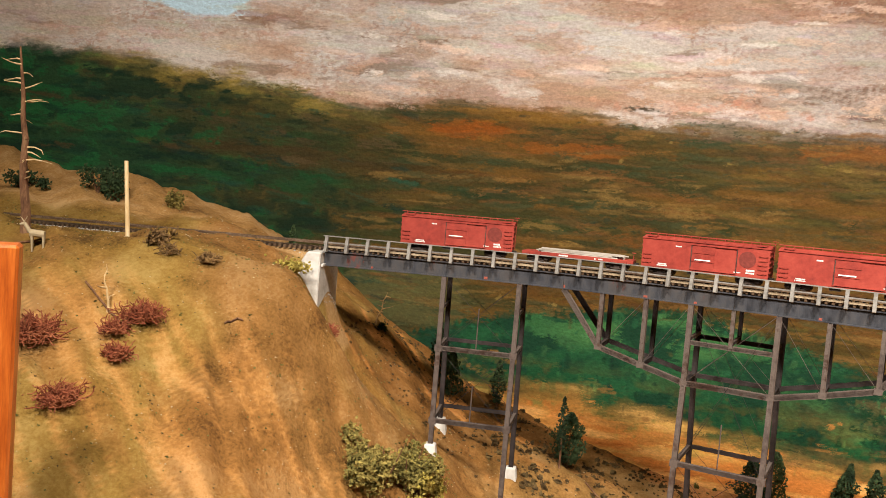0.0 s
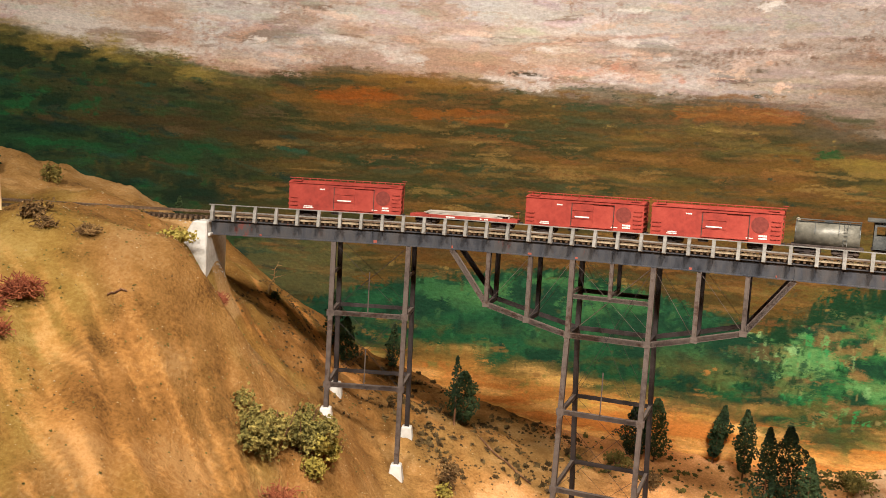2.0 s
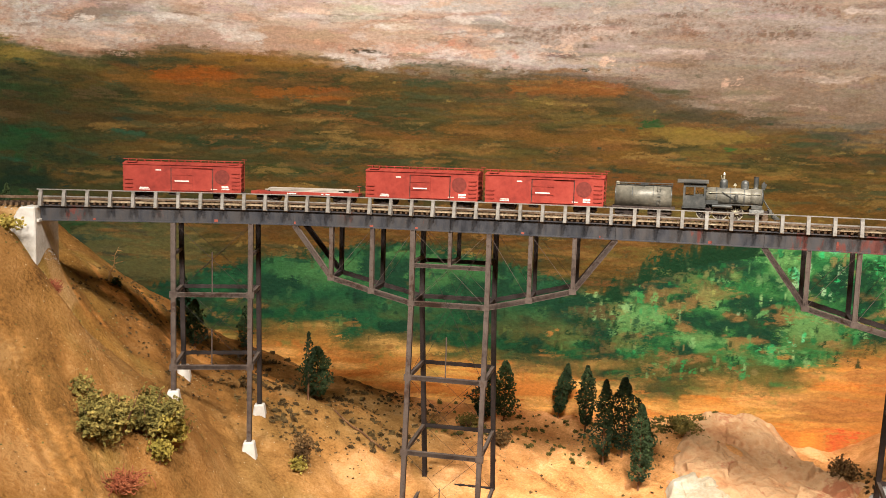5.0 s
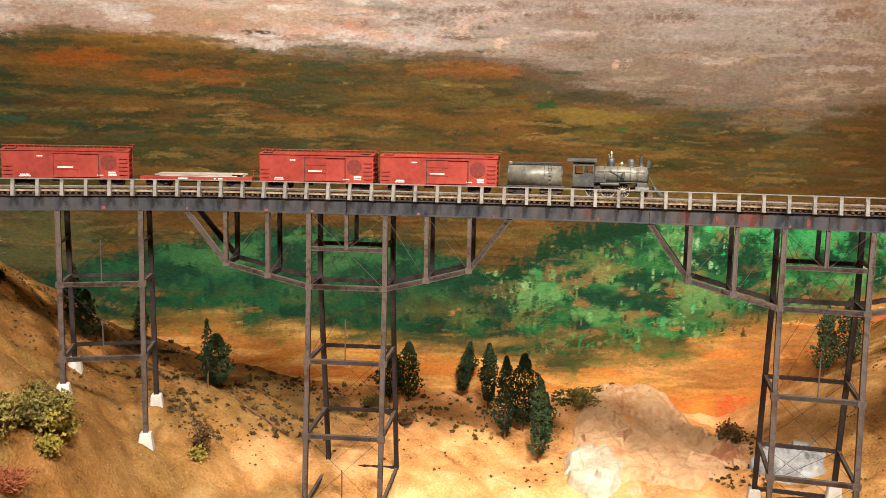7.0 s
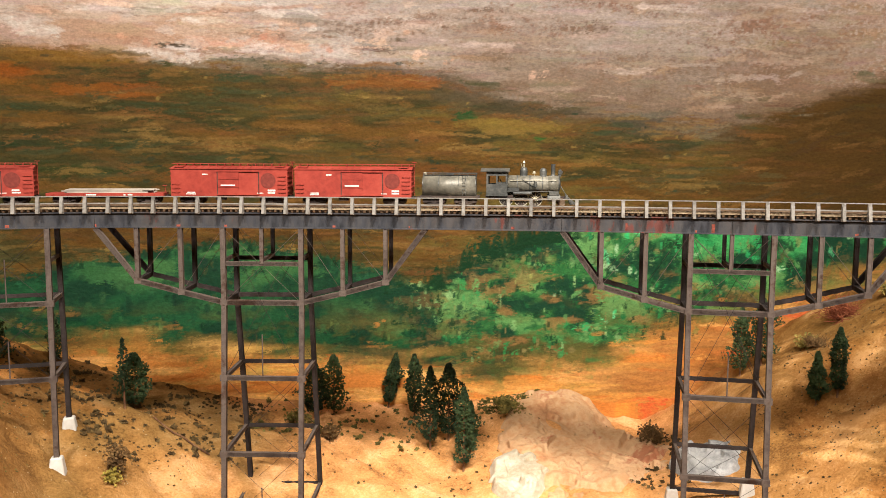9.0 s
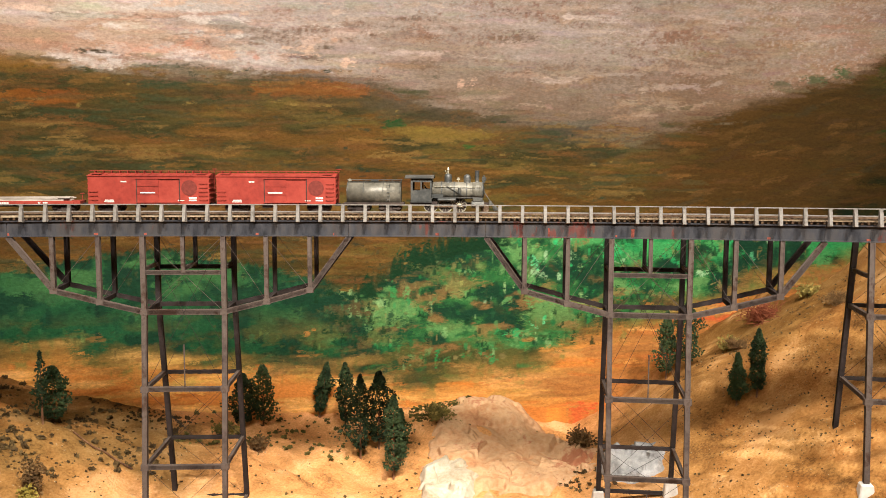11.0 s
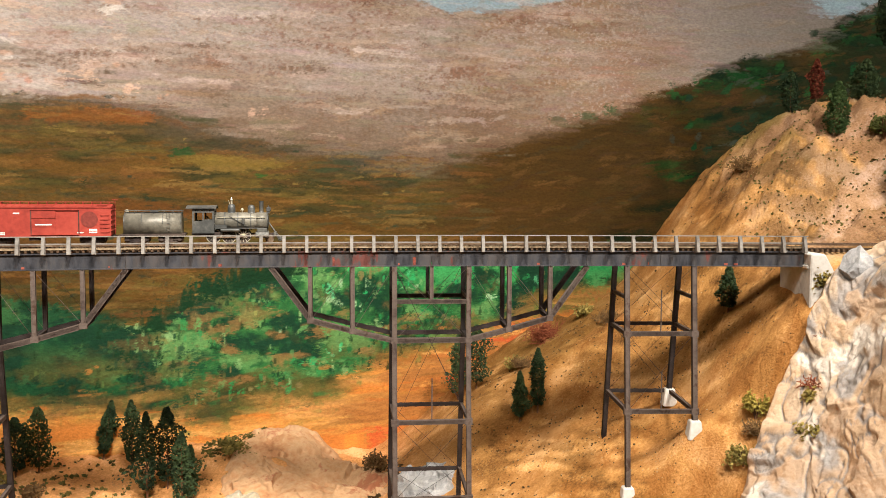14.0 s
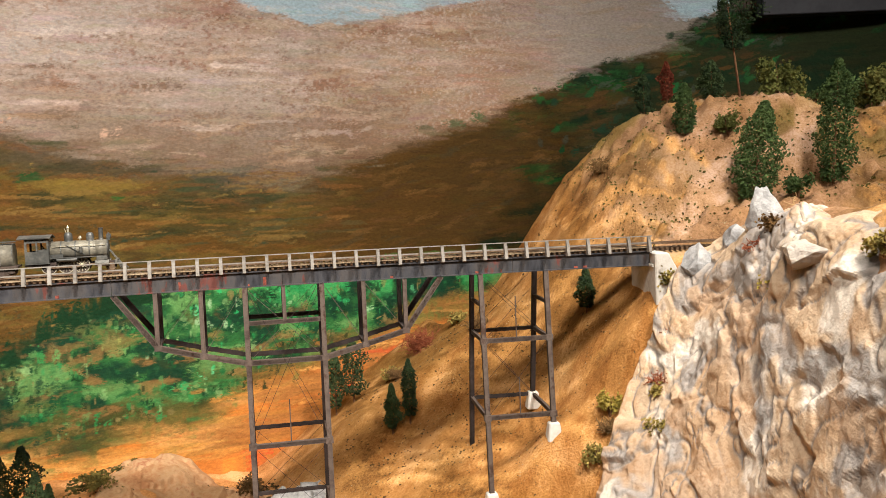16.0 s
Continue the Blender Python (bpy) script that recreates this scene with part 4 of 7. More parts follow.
def tower(sa, sb, levels, feet, straight):
    """Four battered legs with struts and rods at each level; straight: how far the legs go down upright."""
    for side in (0, 1):
        mt = steel_light if side == 0 else steel_shaded
        for s, foot in ((sa, feet[0 + 2 * side]), (sb, feet[1 + 2 * side])):
            up = at(s, 1) - at(s, 0)
            lp = (lambda z: at(s, (0 if side == 0 else WIDE), z)) if straight else None
            if straight:
                top, knee, low = at(s, side * WIDE, GIRDER_Z), at(s, side * WIDE, straight), None
                sp = (BACK_BATTER if side else BATTER) * (straight - foot)
                low = at(s, side * WIDE + (sp if side else -sp), foot)
                member("leg", top, knee, 0.0054, 0.0052, up, mt, "laced channel leg")
                member("leg", knee, low, 0.0054, 0.0052, up, mt, "laced channel leg")
            else:
                member("leg", leg_place(s, side, GIRDER_Z), leg_place(s, side, foot), 0.0054, 0.0052, up, mt, "laced channel leg")

    def lp(s, side, z):
        if straight:
            sp = (BACK_BATTER if side else BATTER) * max(0, straight - z)
            return at(s, side * WIDE + (sp if side else -sp), z)
        return leg_place(s, side, z)

    for z in levels:
        for side in (0, 1):
            member("strut", lp(sa, side, z), lp(sb, side, z), 0.0042, 0.0040, None, steel_light if side == 0 else steel_shaded, "", side == 1)
            for s in (sa, sb):
                if side == 0:
                    node_plate(lp(s, 0, z), s)
        for s in (sa, sb):
            if z > max(feet[0], feet[1]) + 0.0:
                member("cross_strut", lp(s, 0, z), lp(s, 1, z), 0.0036, 0.0038, None, steel_light)
    zs = [GIRDER_Z] + list(levels)
    for z0, z1 in zip(zs, zs[1:]):
        for side in (0, 1):
            for a, b in ((sa, sb), (sb, sa)):
                bm = bmesh.new()
                rod(bm, lp(a, side, z0), lp(b, side, z1), 0.00024, n=5)
                bpart("tie_rod", bm, steel_shaded)
    for s in (sa, sb):
        for z in (GIRDER_Z - 0.036,):
            if not straight:
                member("cross_strut", lp(s, 0, z), lp(s, 1, z), 0.003, 0.003, None, steel_light)
    for z0, z1 in ((levels[0], levels[0] + 0.05), (levels[-1], levels[-1] + 0.045)):
        bm = bmesh.new()
        mid = (lp(sa, 0, z0) + lp(sb, 0, z0)) / 2
        rod(bm, mid, mid + Vector((0, 0, z1 - z0)), 0.0007, n=6)
        bpart("hanger_rod", bm, steel_light)


def footing(p, w=0.0125, h=0.022):
    bm = bmesh.new()
    vs = box(bm, (-w / 2, -w / 2, -h), (w / 2, w / 2, 0.0), None, 0.0012)
    for v in vs:
        if v.is_valid and v.co.z < -h / 2:
            v.co.x *= 1.45
            v.co.y *= 1.45
    ob = part("concrete_footing", bm, concrete)
    ob.matrix_basis = Matrix.Translation(p) @ pose(0, 0, 0, 0, 0, heading(float(plan(p.x, p.y)[0])))
    return tagged(ob, "tapered white concrete footing under a tower leg", "footing", "tower footings")


BATTER, BACK_BATTER = 0.02, 0.09
tower(0.116, 0.203, (1.219, 1.134), (1.107, 1.045, 1.118, 1.066), 0)
BATTER, BACK_BATTER = 0.09, 0.19
tower(1.1705, 1.248, (1.225, 1.137), (1.052, 1.127, 1.062, 1.140), 0)
tower(0.3925, 0.480, (1.133, 1.047, 0.966), (0.95, 0.95, 0.96, 0.96), 1.218)
tower(0.905, 0.989, (1.126, 1.040, 0.980), (0.965, 0.985, 0.98, 1.0), 1.218)
for sa, sb, feet, BATTER, BACK_BATTER in ((0.116, 0.203, (1.107, 1.045, 1.118, 1.066), 0.02, 0.09), (1.1705, 1.248, (1.052, 1.127, 1.062, 1.140), 0.09, 0.19)):
    for i, z in enumerate(feet):
        footing(leg_place((sa, sb)[i % 2], i // 2, z))
BATTER, BACK_BATTER = 0.09, 0.19
for sa, sb, feet in ((0.3925, 0.480, (0.95, 0.95, 0.96, 0.96)), (0.905, 0.989, (0.965, 0.985, 0.98, 1.0))):
    for i, z in enumerate(feet):
        side = i // 2
        sp = (BACK_BATTER if side else BATTER) * (1.218 - z)
        footing(at((sa, sb)[i % 2], side * WIDE + (sp if side else -sp), z))


def truss(sc, k):
    """A deep inverted truss: sloped end posts, six posts and a bowed lower chord, front and back."""
    xs = [k * v for v in (-0.179, -0.136, -0.0890, -0.0425, 0.0425, 0.0890, 0.136, 0.179)]
    zs = (GIRDER_Z, 1.2425, 1.2295, 1.218, 1.218, 1.2295, 1.2425, GIRDER_Z)
    for side in (0, 1):
        d = side * WIDE
        mt = steel_light if side == 0 else steel_shaded
        for i in range(7):
            nm = "end_post" if i in (0, 6) else "lower_chord"
            member(nm, at(sc + xs[i], d, zs[i]), at(sc + xs[i + 1], d, zs[i + 1]), 0.0046, 0.0046, None, mt, "", side == 1 and 0 < i < 6)
        for i in (1, 2, 5, 6):
            member("post", at(sc + xs[i], d, GIRDER_Z), at(sc + xs[i], d, zs[i]), 0.0046, 0.0046, at(sc, 1) - at(sc, 0), mt)
        for i in range(1, 7):
            if side == 0:
                node_plate(at(sc + xs[i], d, zs[i]), sc + xs[i], 0.0075)
        for a, b in ((1, 2), (2, 3), (3, 4), (4, 3), (5, 4), (6, 5)):
            bm = bmesh.new()
            rod(bm, at(sc + xs[b], d, GIRDER_Z), at(sc + xs[a], d, zs[a]), 0.00024, n=5)
            bpart("tie_rod", bm, steel_light)
        # the light middle post and its mid-height strut
        member("middle_post", at(sc, d, GIRDER_Z), at(sc, d, 1.262), 0.004, 0.004, at(sc, 1) - at(sc, 0), mt)
        member("middle_strut", at(sc - 0.042, d, 1.262), at(sc + 0.042, d, 1.262), 0.0036, 0.0036, None, mt)
    for i in range(1, 7):
        member("cross_strut", at(sc + xs[i], 0, zs[i]), at(sc + xs[i], WIDE, zs[i]), 0.0045, 0.0045, None, steel_shaded)
    for k in (-0.042, 0.0, 0.042):
        member("cross_strut", at(sc + k, 0, 1.266), at(sc + k, WIDE, 1.266), 0.003, 0.003, None, steel_light)


truss(0.4358, 1.02)
truss(0.9468, 0.995)

# deck: ties, walkway timbers, rails and the post-and-rail sides
DECK_Z = GIRDER_Z + GIRDER_H
tv, tf = [], []


def quad_box(tv, tf, c, ax, ay, az):
    k = len(tv)
    for sx in (-1, 1):
        for sy in (-1, 1):
            for sz in (-1, 1):
                tv.append(tuple(c + ax * sx + ay * sy + az * sz))
    tf += [(k, k + 1, k + 3, k + 2), (k + 4, k + 6, k + 7, k + 5), (k, k + 4, k + 5, k + 1), (k + 2, k + 3, k + 7, k + 6), (k, k + 2, k + 6, k + 4), (k + 1, k + 5, k + 7, k + 3)]


bm = bmesh.new()
box(bm, (-0.00135, -0.031, -0.0018), (0.00135, 0.031, 0.0018), None, 0.0003)
tie_mesh = bpy.data.meshes.new("tie")
bm.to_mesh(tie_mesh)
bm.free()
tie_mesh.materials.append(tie_wood)
rng = random.Random(3)
s = -0.62
while s < 1.62:
    t = (at(s + 0.01, 0) - at(s, 0)).normalized()
    y = Vector((-t.y, t.x, 0))
    on_bridge = S0 < s < S1
    shift = rng.uniform(-0.0006, 0.0006)
    if on_bridge:
        tie = new("tie", tie_mesh)
        tie.parent = bridge
        tie.matrix_basis = bridge_inv @ Matrix.Translation(at(s, WIDE / 2 + shift, DECK_Z + 0.0022)) @ pose(0, 0, 0, 0, 0, heading(s) + rng.uniform(-0.6, 0.6))
    else:
        quad_box(tv, tf, at(s, WIDE / 2 + shift, 1.3195), t * 0.00135, y * 0.0150, Vector((0, 0, 0.0018)))
    s += 0.0062
track = raw("approach_track", tv, tf, tie_wood)
tagged(track, "brown wooden ties of the track bedded in ballast", "track", kind="stuff")


def strip(name, d, z, w, h, a, b, mt, label=""):
    bm = bmesh.new()
    sweep(bm, [(d - w / 2, z - h / 2), (d + w / 2, z - h / 2), (d + w / 2, z + h / 2), (d - w / 2, z + h / 2)], a, b)
    return bpart(name, bm, mt, label)


for d in (WIDE / 2 - 0.0089, WIDE / 2 + 0.0089):
    strip("rail", d, RAIL_Z - 0.0011, 0.0011, 0.0022, -0.62, 1.62, rail_steel, "rust-brown running rail")
for d in (WIDE / 2 - 0.0055, WIDE / 2 + 0.0055):
    strip("guard_rail", d, RAIL_Z - 0.0014, 0.0009, 0.0016, S0, S1, rail_steel, "inner guard rail")
for d in (-0.0030, WIDE + 0.0030):
    strip("guard_timber", d, DECK_Z + 0.0049, 0.0030, 0.0024, S0, S1, deck_wood, "bleached guard timber along the deck edge")
for d in (0.006, WIDE - 0.006):
    strip("walkway_plank", d, DECK_Z + 0.0047, 0.0050, 0.0010, S0, S1, deck_wood, "bleached walkway plank")
for side, d in ((0, -0.0075),):
    strip("hand_rail", d, DECK_Z + 0.0176, 0.0022, 0.0010, S0, S1, rail_wood, "grey timber hand rail")
    strip("mid_rail", d, DECK_Z + 0.0100, 0.0011, 0.0013, S0, S1, rail_wood, "grey timber middle rail")
    n = 58
    for i in range(n):
        s = S0 + 0.004 + (S1 - S0 - 0.008) * i / (n - 1)
        bm = bmesh.new()
        o = -1 if side == 0 else 1
        beam(bm, at(s, d, DECK_Z - 0.0012), at(s, d, DECK_Z + 0.0172), 0.0036, 0.0030, at(s, 1) - at(s, 0))
        beam(bm, at(s, d + o * 0.0052, DECK_Z - 0.0008), at(s, d + o * 0.0014, DECK_Z + 0.0140), 0.0034, 0.0030, at(s, 1) - at(s, 0))
        beam(bm, at(s, d - o * 0.006, DECK_Z + 0.0006), at(s, d + o * 0.0055, DECK_Z + 0.0006), 0.0026, 0.0022)
        bpart("railing_post", bm, rail_wood)

# abutments


def abutment(s, o, z0, label):
    """o: +1 when the hill is at lower s."""
    t = thing("abutment", at(s, WIDE / 2, z0) , label, "abutment", "bridge abutments")
    inv = t.matrix_basis.inverted()
    bm = bmesh.new()
    k = 0.016
    # stem with a sloping wing
    prof = [(0.004, z0 - 0.03), (0.004, 1.318), (-0.012, 1.318), (-0.022, 1.300), (-0.034, 1.262), (-0.040, z0 - 0.03)]
    fr, bk = [], []
    for x, z in prof:
        fr.append(bm.verts.new(at(s + o * x, -0.020, z)))
        bk.append(bm.verts.new(at(s + o * x, WIDE + 0.012, z)))
    bm.faces.new(fr)
    bm.faces.new(bk[::-1])
    for i in range(len(prof)):
        j = (i + 1) % len(prof)
        bm.faces.new((fr[i], bk[i], bk[j], fr[j]))
    bmesh.ops.recalc_face_normals(bm, faces=bm.faces)
    bmesh.ops.bevel(bm, geom=list(bm.edges), offset=0.0015, segments=1, affect="EDGES")
    bm.transform(inv)
    part("wall", bm, concrete, t)
    bm = bmesh.new()
    box(bm, (-0.012, -WIDE / 2 - 0.014, 0), (0.012, WIDE / 2 + 0.014, 0.004), Matrix.Translation(at(s - o * 0.006, WIDE / 2, 1.3005)) @ pose(0, 0, 0, 0, 0, heading(s)), 0.0008)
    bm.transform(inv)
    part("bridge_seat", bm, concrete, t)
    return t


abutment(S0 - 0.003, 1, 1.232, "white plaster abutment with a sloping wing in the hillside")
abutment(S1 + 0.003, -1, 1.258, "white plaster abutment set against the rock cliff")

# ---- the train ----


def wheelset(bm, x, r, gauge=0.0165, z=0.0):
    for y in (-gauge / 2, gauge / 2):
        rod(bm, (x, y - 0.0011, z + r), (x, y + 0.0011, z + r), r, n=16)
    rod(bm, (x, -gauge / 2, z + r), (x, gauge / 2, z + r), 0.001, n=6)


def truck(parent, x, wheel=0.0052, base=0.0095):
    bm = bmesh.new()
    for y in (-0.0105, 0.0105):
        box(bm, (x - base - 0.003, y - 0.0009, wheel * 0.75), (x + base + 0.003, y + 0.0009, wheel * 1.15))
        box(bm, (x - base * 0.75, y - 0.0009, wheel * 0.35), (x + base * 0.75, y + 0.0009, wheel * 0.6))
        box(bm, (x - 0.0028, y - 0.0013, wheel * 0.3), (x + 0.0028, y + 0.0013, wheel * 1.5))
        for k in (-base, base):
            box(bm, (x + k - 0.0016, y - 0.0013, wheel * 0.65), (x + k + 0.0016, y + 0.0013, wheel * 1.25))
    box(bm, (x - 0.002, -0.0105, wheel * 1.0), (x + 0.002, 0.0105, wheel * 1.6))
    part("truck_frame", bm, car_dark, parent, "dark truck frame")
    for k in (-base * 0.82, base * 0.82):
        bm = bmesh.new()
        wheelset(bm, x + k, wheel)
        part("wheelset", bm, rail_steel, parent)


def bars(bm, x, z, y, n, w, h, gap, r):
    """Unreadable lettering as small bars."""
    for i in range(n):
        k = w * r.uniform(0.6, 1.0)
        box(bm, (x, y - 0.0003, z), (x + k, y + 0.0003, z + h))
        x += k + gap


def boxcar(place, seed, herald=True, placard=True):
    """A forty-foot boxcar: x along the track, z up from the rail head."""
    r = random.Random(seed)
    L, W, B, H = 0.0655, 0.0172, 0.0105, 0.0440
    car = thing("boxcar", place, "oxide red boxcar with a faded round herald and a roof walk", "railway car", "boxcars of the train")
    bm = bmesh.new()
    box(bm, (-L, -W, B), (L, W, H - 0.0045))
    part("body", bm, car_red, car)
    # pitched roof
    bm = bmesh.new()
    pr = [(-W - 0.0009, H - 0.0045), (-W - 0.0009, H - 0.0036), (0, H - 0.0006), (W + 0.0009, H - 0.0036), (W + 0.0009, H - 0.0045)]
    a = [bm.verts.new((-L - 0.0008, y, z)) for y, z in pr]
    b = [bm.verts.new((L + 0.0008, y, z)) for y, z in pr]
    bm.faces.new(a)
    bm.faces.new(b[::-1])
    for i in range(5):
        j = (i + 1) % 5
        bm.faces.new((a[i], b[i], b[j], a[j]))
    bmesh.ops.recalc_face_normals(bm, faces=bm.faces)
    for i in range(17):
        x = -L + 0.004 + (2 * L - 0.008) * i / 16
        for o in (-1, 1):
            beam(bm, (x, o * (W + 0.0008), H - 0.0034), (x, 0, H - 0.0004), 0.0006, 0.0006)
    part("roof", bm, car_red, car, "ribbed sheet roof")
    bm = bmesh.new()
    for y in (-0.0022, 0, 0.0022):
        box(bm, (-L - 0.003, y - 0.0009, H + 0.0010), (L + 0.003, y + 0.0009, H + 0.0017))
    for i in range(15):
        x = -L + 0.003 + (2 * L - 0.006) * i / 14
        box(bm, (x - 0.0004, -0.003, H - 0.0008), (x + 0.0004, 0.003, H + 0.0010))
    part("roof_walk", bm, car_red, car, "raised plank roof walk")
    for x in (L - 0.009, -L + 0.009):
        bm = bmesh.new()
        box(bm, (x - 0.005, -W + 0.001, H - 0.0022), (x + 0.005, -0.004, H - 0.0012))
        part("roof_platform", bm, car_red, car)
    # underframe and sill
    bm = bmesh.new()
    box(bm, (-L + 0.002, -0.006, 0.0075), (L - 0.002, 0.006, B))
    for x in (-0.02, 0.0, 0.02):
        box(bm, (x - 0.001, -W + 0.002, 0.0085), (x + 0.001, W - 0.002, B))
    box(bm, (-0.016, -0.014, 0.005), (-0.006, -0.006, B))
    part("underframe", bm, car_dark, car, "black underframe with brake gear")
    for o in (-1, 1):
        bm = bmesh.new()
        box(bm, (-L, o * W - 0.0004, B - 0.0015), (L, o * W + 0.0005, B + 0.0006))
        part("side_sill", bm, car_red, car)
        y = o * (W + 0.0007)
        door = None
        bm = bmesh.new()
        box(bm, (-0.0125, min(o * W, y) , B + 0.0008), (0.0110, max(o * W, y), H - 0.0075))
        for z in (B + 0.009, B + 0.018):
            box(bm, (-0.0125, min(y, y + o * 0.0005), z), (0.0110, max(y, y + o * 0.0005), z + 0.0006))
        door = part("door", bm, car_red, car, "closed sliding door")
        bm = bmesh.new()
        box(bm, (-0.009, min(y, y + o * 0.0006), B + 0.0105), (0.007, max(y, y + o * 0.0006), B + 0.0118))
        part("placard", bm, white_paint, door, "white placard strip")
        for z in (H - 0.0072, B + 0.0002):
            bm = bmesh.new()
            box(bm, (-0.0135, min(o * W, y + o * 0.0008), z), (0.0340, max(o * W, y + o * 0.0008), z + 0.0007))
            part("door_track", bm, car_red, car)
        for x in (-0.0130, 0.0335):
            bm = bmesh.new()
            box(bm, (x - 0.0004, min(o * W, y), B + 0.001), (x + 0.0004, max(o * W, y), H - 0.007))
            part("door_stop", bm, car_dark, car)
        for x, zs in ((L - 0.006, (0.014, 0.0185, 0.023, 0.0275, 0.032)), (-L + 0.006, (0.014, 0.0185, 0.023))):
            for z in zs:
                bm = bmesh.new()
                rod(bm, (x - 0.0042, y + o * 0.0006, z), (x + 0.0042, y + o * 0.0006, z), 0.0003, n=5)
                for k in (-0.0042, 0.0042):
                    rod(bm, (x + k, o * W, z), (x + k, y + o * 0.0006, z), 0.0003, n=5)
                part("grab_iron", bm, car_red, car)
        f = -o
        for x, z, n, w, h in ((-0.030 if o < 0 else 0.022, H - 0.0110, 4, 0.0016, 0.0014), ((L - 0.022) if o < 0 else -L + 0.012, B + 0.0045, 5, 0.0017, 0.0019), ((L - 0.022) if o < 0 else -L + 0.012, B + 0.0020, 6, 0.0014, 0.0016), ((L - 0.034) if o < 0 else -L + 0.024, B + 0.0020, 5, 0.0013, 0.0009), (-L + 0.018, B + 0.0022, 7, 0.0014, 0.0013), (-L + 0.017, B + 0.0006, 8, 0.0014, 0.0011)):
            bm = bmesh.new()
            bars(bm, x, z, o * W, n, w, h, 0.0003, r)
            part("lettering", bm, white_paint, car, "white stencilled data too small to read")
        if herald:
            bm = bmesh.new()
            rod(bm, (0.0440, o * W - 0.0002, 0.0270), (0.0440, o * (W + 0.0003), 0.0270), 0.0085, n=28)
            part("herald", bm, herald_mat, car, "faded round herald")
    # ends: brake staff and wheel, couplers
    bm = bmesh.new()
    rod(bm, (L + 0.0015, 0.006, B), (L + 0.0015, 0.006, H + 0.0035), 0.0004, n=6)
    rod(bm, (L + 0.0015, 0.006, H + 0.0033), (L + 0.0015, 0.006, H + 0.0040), 0.0030, n=14)
    part("brake_wheel", bm, car_red, car, "red brake wheel on a tall staff")
    for o in (-1, 1):
        bm = bmesh.new()
        box(bm, (o * L - 0.002, -0.0014, 0.0068), (o * (L + 0.0030) + 0.0012, 0.0014, 0.0098))
        part("coupler", bm, car_dark, car)
        for k in range(5):
            bm = bmesh.new()
            x = o * (L + 0.0005)
            box(bm, (x - 0.0004, -W + 0.001, B + 0.004 + k * 0.0055), (x + 0.0004, W - 0.001, B + 0.0055 + k * 0.0055))
            part("end_rib", bm, car_red, car)
    truck(car, -L + 0.020)
    truck(car, L - 0.020)
    return car


herald_mat = surface("faded_herald_paint", [(104, 40, 32), (124, 50, 40), (140, 62, 50)], 220, 0.75, 0.0, dim=0.62)
flat_grey = surface("grey_plank_load", [(110, 100, 90), (156, 146, 134), (180, 170, 158)], 40, 0.85, 0.3, stretch=(0.3, 1, 1))


def flatcar(place):
    L, W = 0.0630, 0.0165
    car = thing("flatcar", place, "red flatcar loaded with a low stack of grey planks", "railway car")
    bm = bmesh.new()
    box(bm, (-L, -W, 0.0085), (L, W, 0.0125), None, 0.0004)
    for i in range(8):
        x = -L + 0.008 + (2 * L - 0.016) * i / 7
        for o in (-1, 1):
            box(bm, (x - 0.001, o * (W + 0.0007) - 0.0008, 0.0090), (x + 0.001, o * (W + 0.0007) + 0.0008, 0.0118))
    part("frame", bm, car_red, car)
    r = random.Random(2)
    for k in range(3):
        for i in range(6):
            y = -0.012 + i * 0.0046 + r.uniform(-0.0005, 0.0005)
            bm = bmesh.new()
            x0 = -L + 0.018 + r.uniform(-0.004, 0.004)
            box(bm, (x0, y - 0.002, 0.0127 + k * 0.0013), (x0 + 0.092 + r.uniform(-0.006, 0.006), y + 0.002, 0.0138 + k * 0.0013))
            part("plank", bm, flat_grey, car)
    bm = bmesh.new()
    box(bm, (-L + 0.004, -0.005, 0.006), (L - 0.004, 0.005, 0.0085))
    part("underframe", bm, car_dark, car)
    bm = bmesh.new()
    bars(bm, -0.02, 0.0098, -W - 0.0002, 6, 0.0016, 0.0015, 0.0004, r)
    bars(bm, 0.02, 0.0098, -W - 0.0002, 6, 0.0016, 0.0015, 0.0004, r)
    part("lettering", bm, white_paint, car, "white stencilled data too small to read")
    bm = bmesh.new()
    rod(bm, (L - 0.002, 0.006, 0.0125), (L - 0.002, 0.006, 0.0200), 0.0004, n=6)
    rod(bm, (L - 0.002, 0.006, 0.0198), (L - 0.002, 0.006, 0.0204), 0.0026, n=14)
    part("brake_wheel", bm, car_red, car)
    for o in (-1, 1):
        bm = bmesh.new()
        box(bm, (o * L - 0.002, -0.0014, 0.0068), (o * (L + 0.0036) + 0.0012, 0.0014, 0.0098))
        part("coupler", bm, car_dark, car)
    truck(car, -L + 0.018)
    truck(car, L - 0.018)
    return car


def lathe(bm, prof, m, n=20):
    """Turn a profile of (radius, height) round z."""
    rings = []
    for r, z in prof:
        rings.append([bm.verts.new(m @ Vector((r * math.cos(2 * math.pi * i / n), r * math.sin(2 * math.pi * i / n), z))) for i in range(n)])
    for a, b in zip(rings, rings[1:]):
        for i in range(n):
            j = (i + 1) % n
            bm.faces.new((a[i], a[j], b[j], b[i]))
    bm.faces.new(rings[0][::-1])
    bm.faces.new(rings[-1])


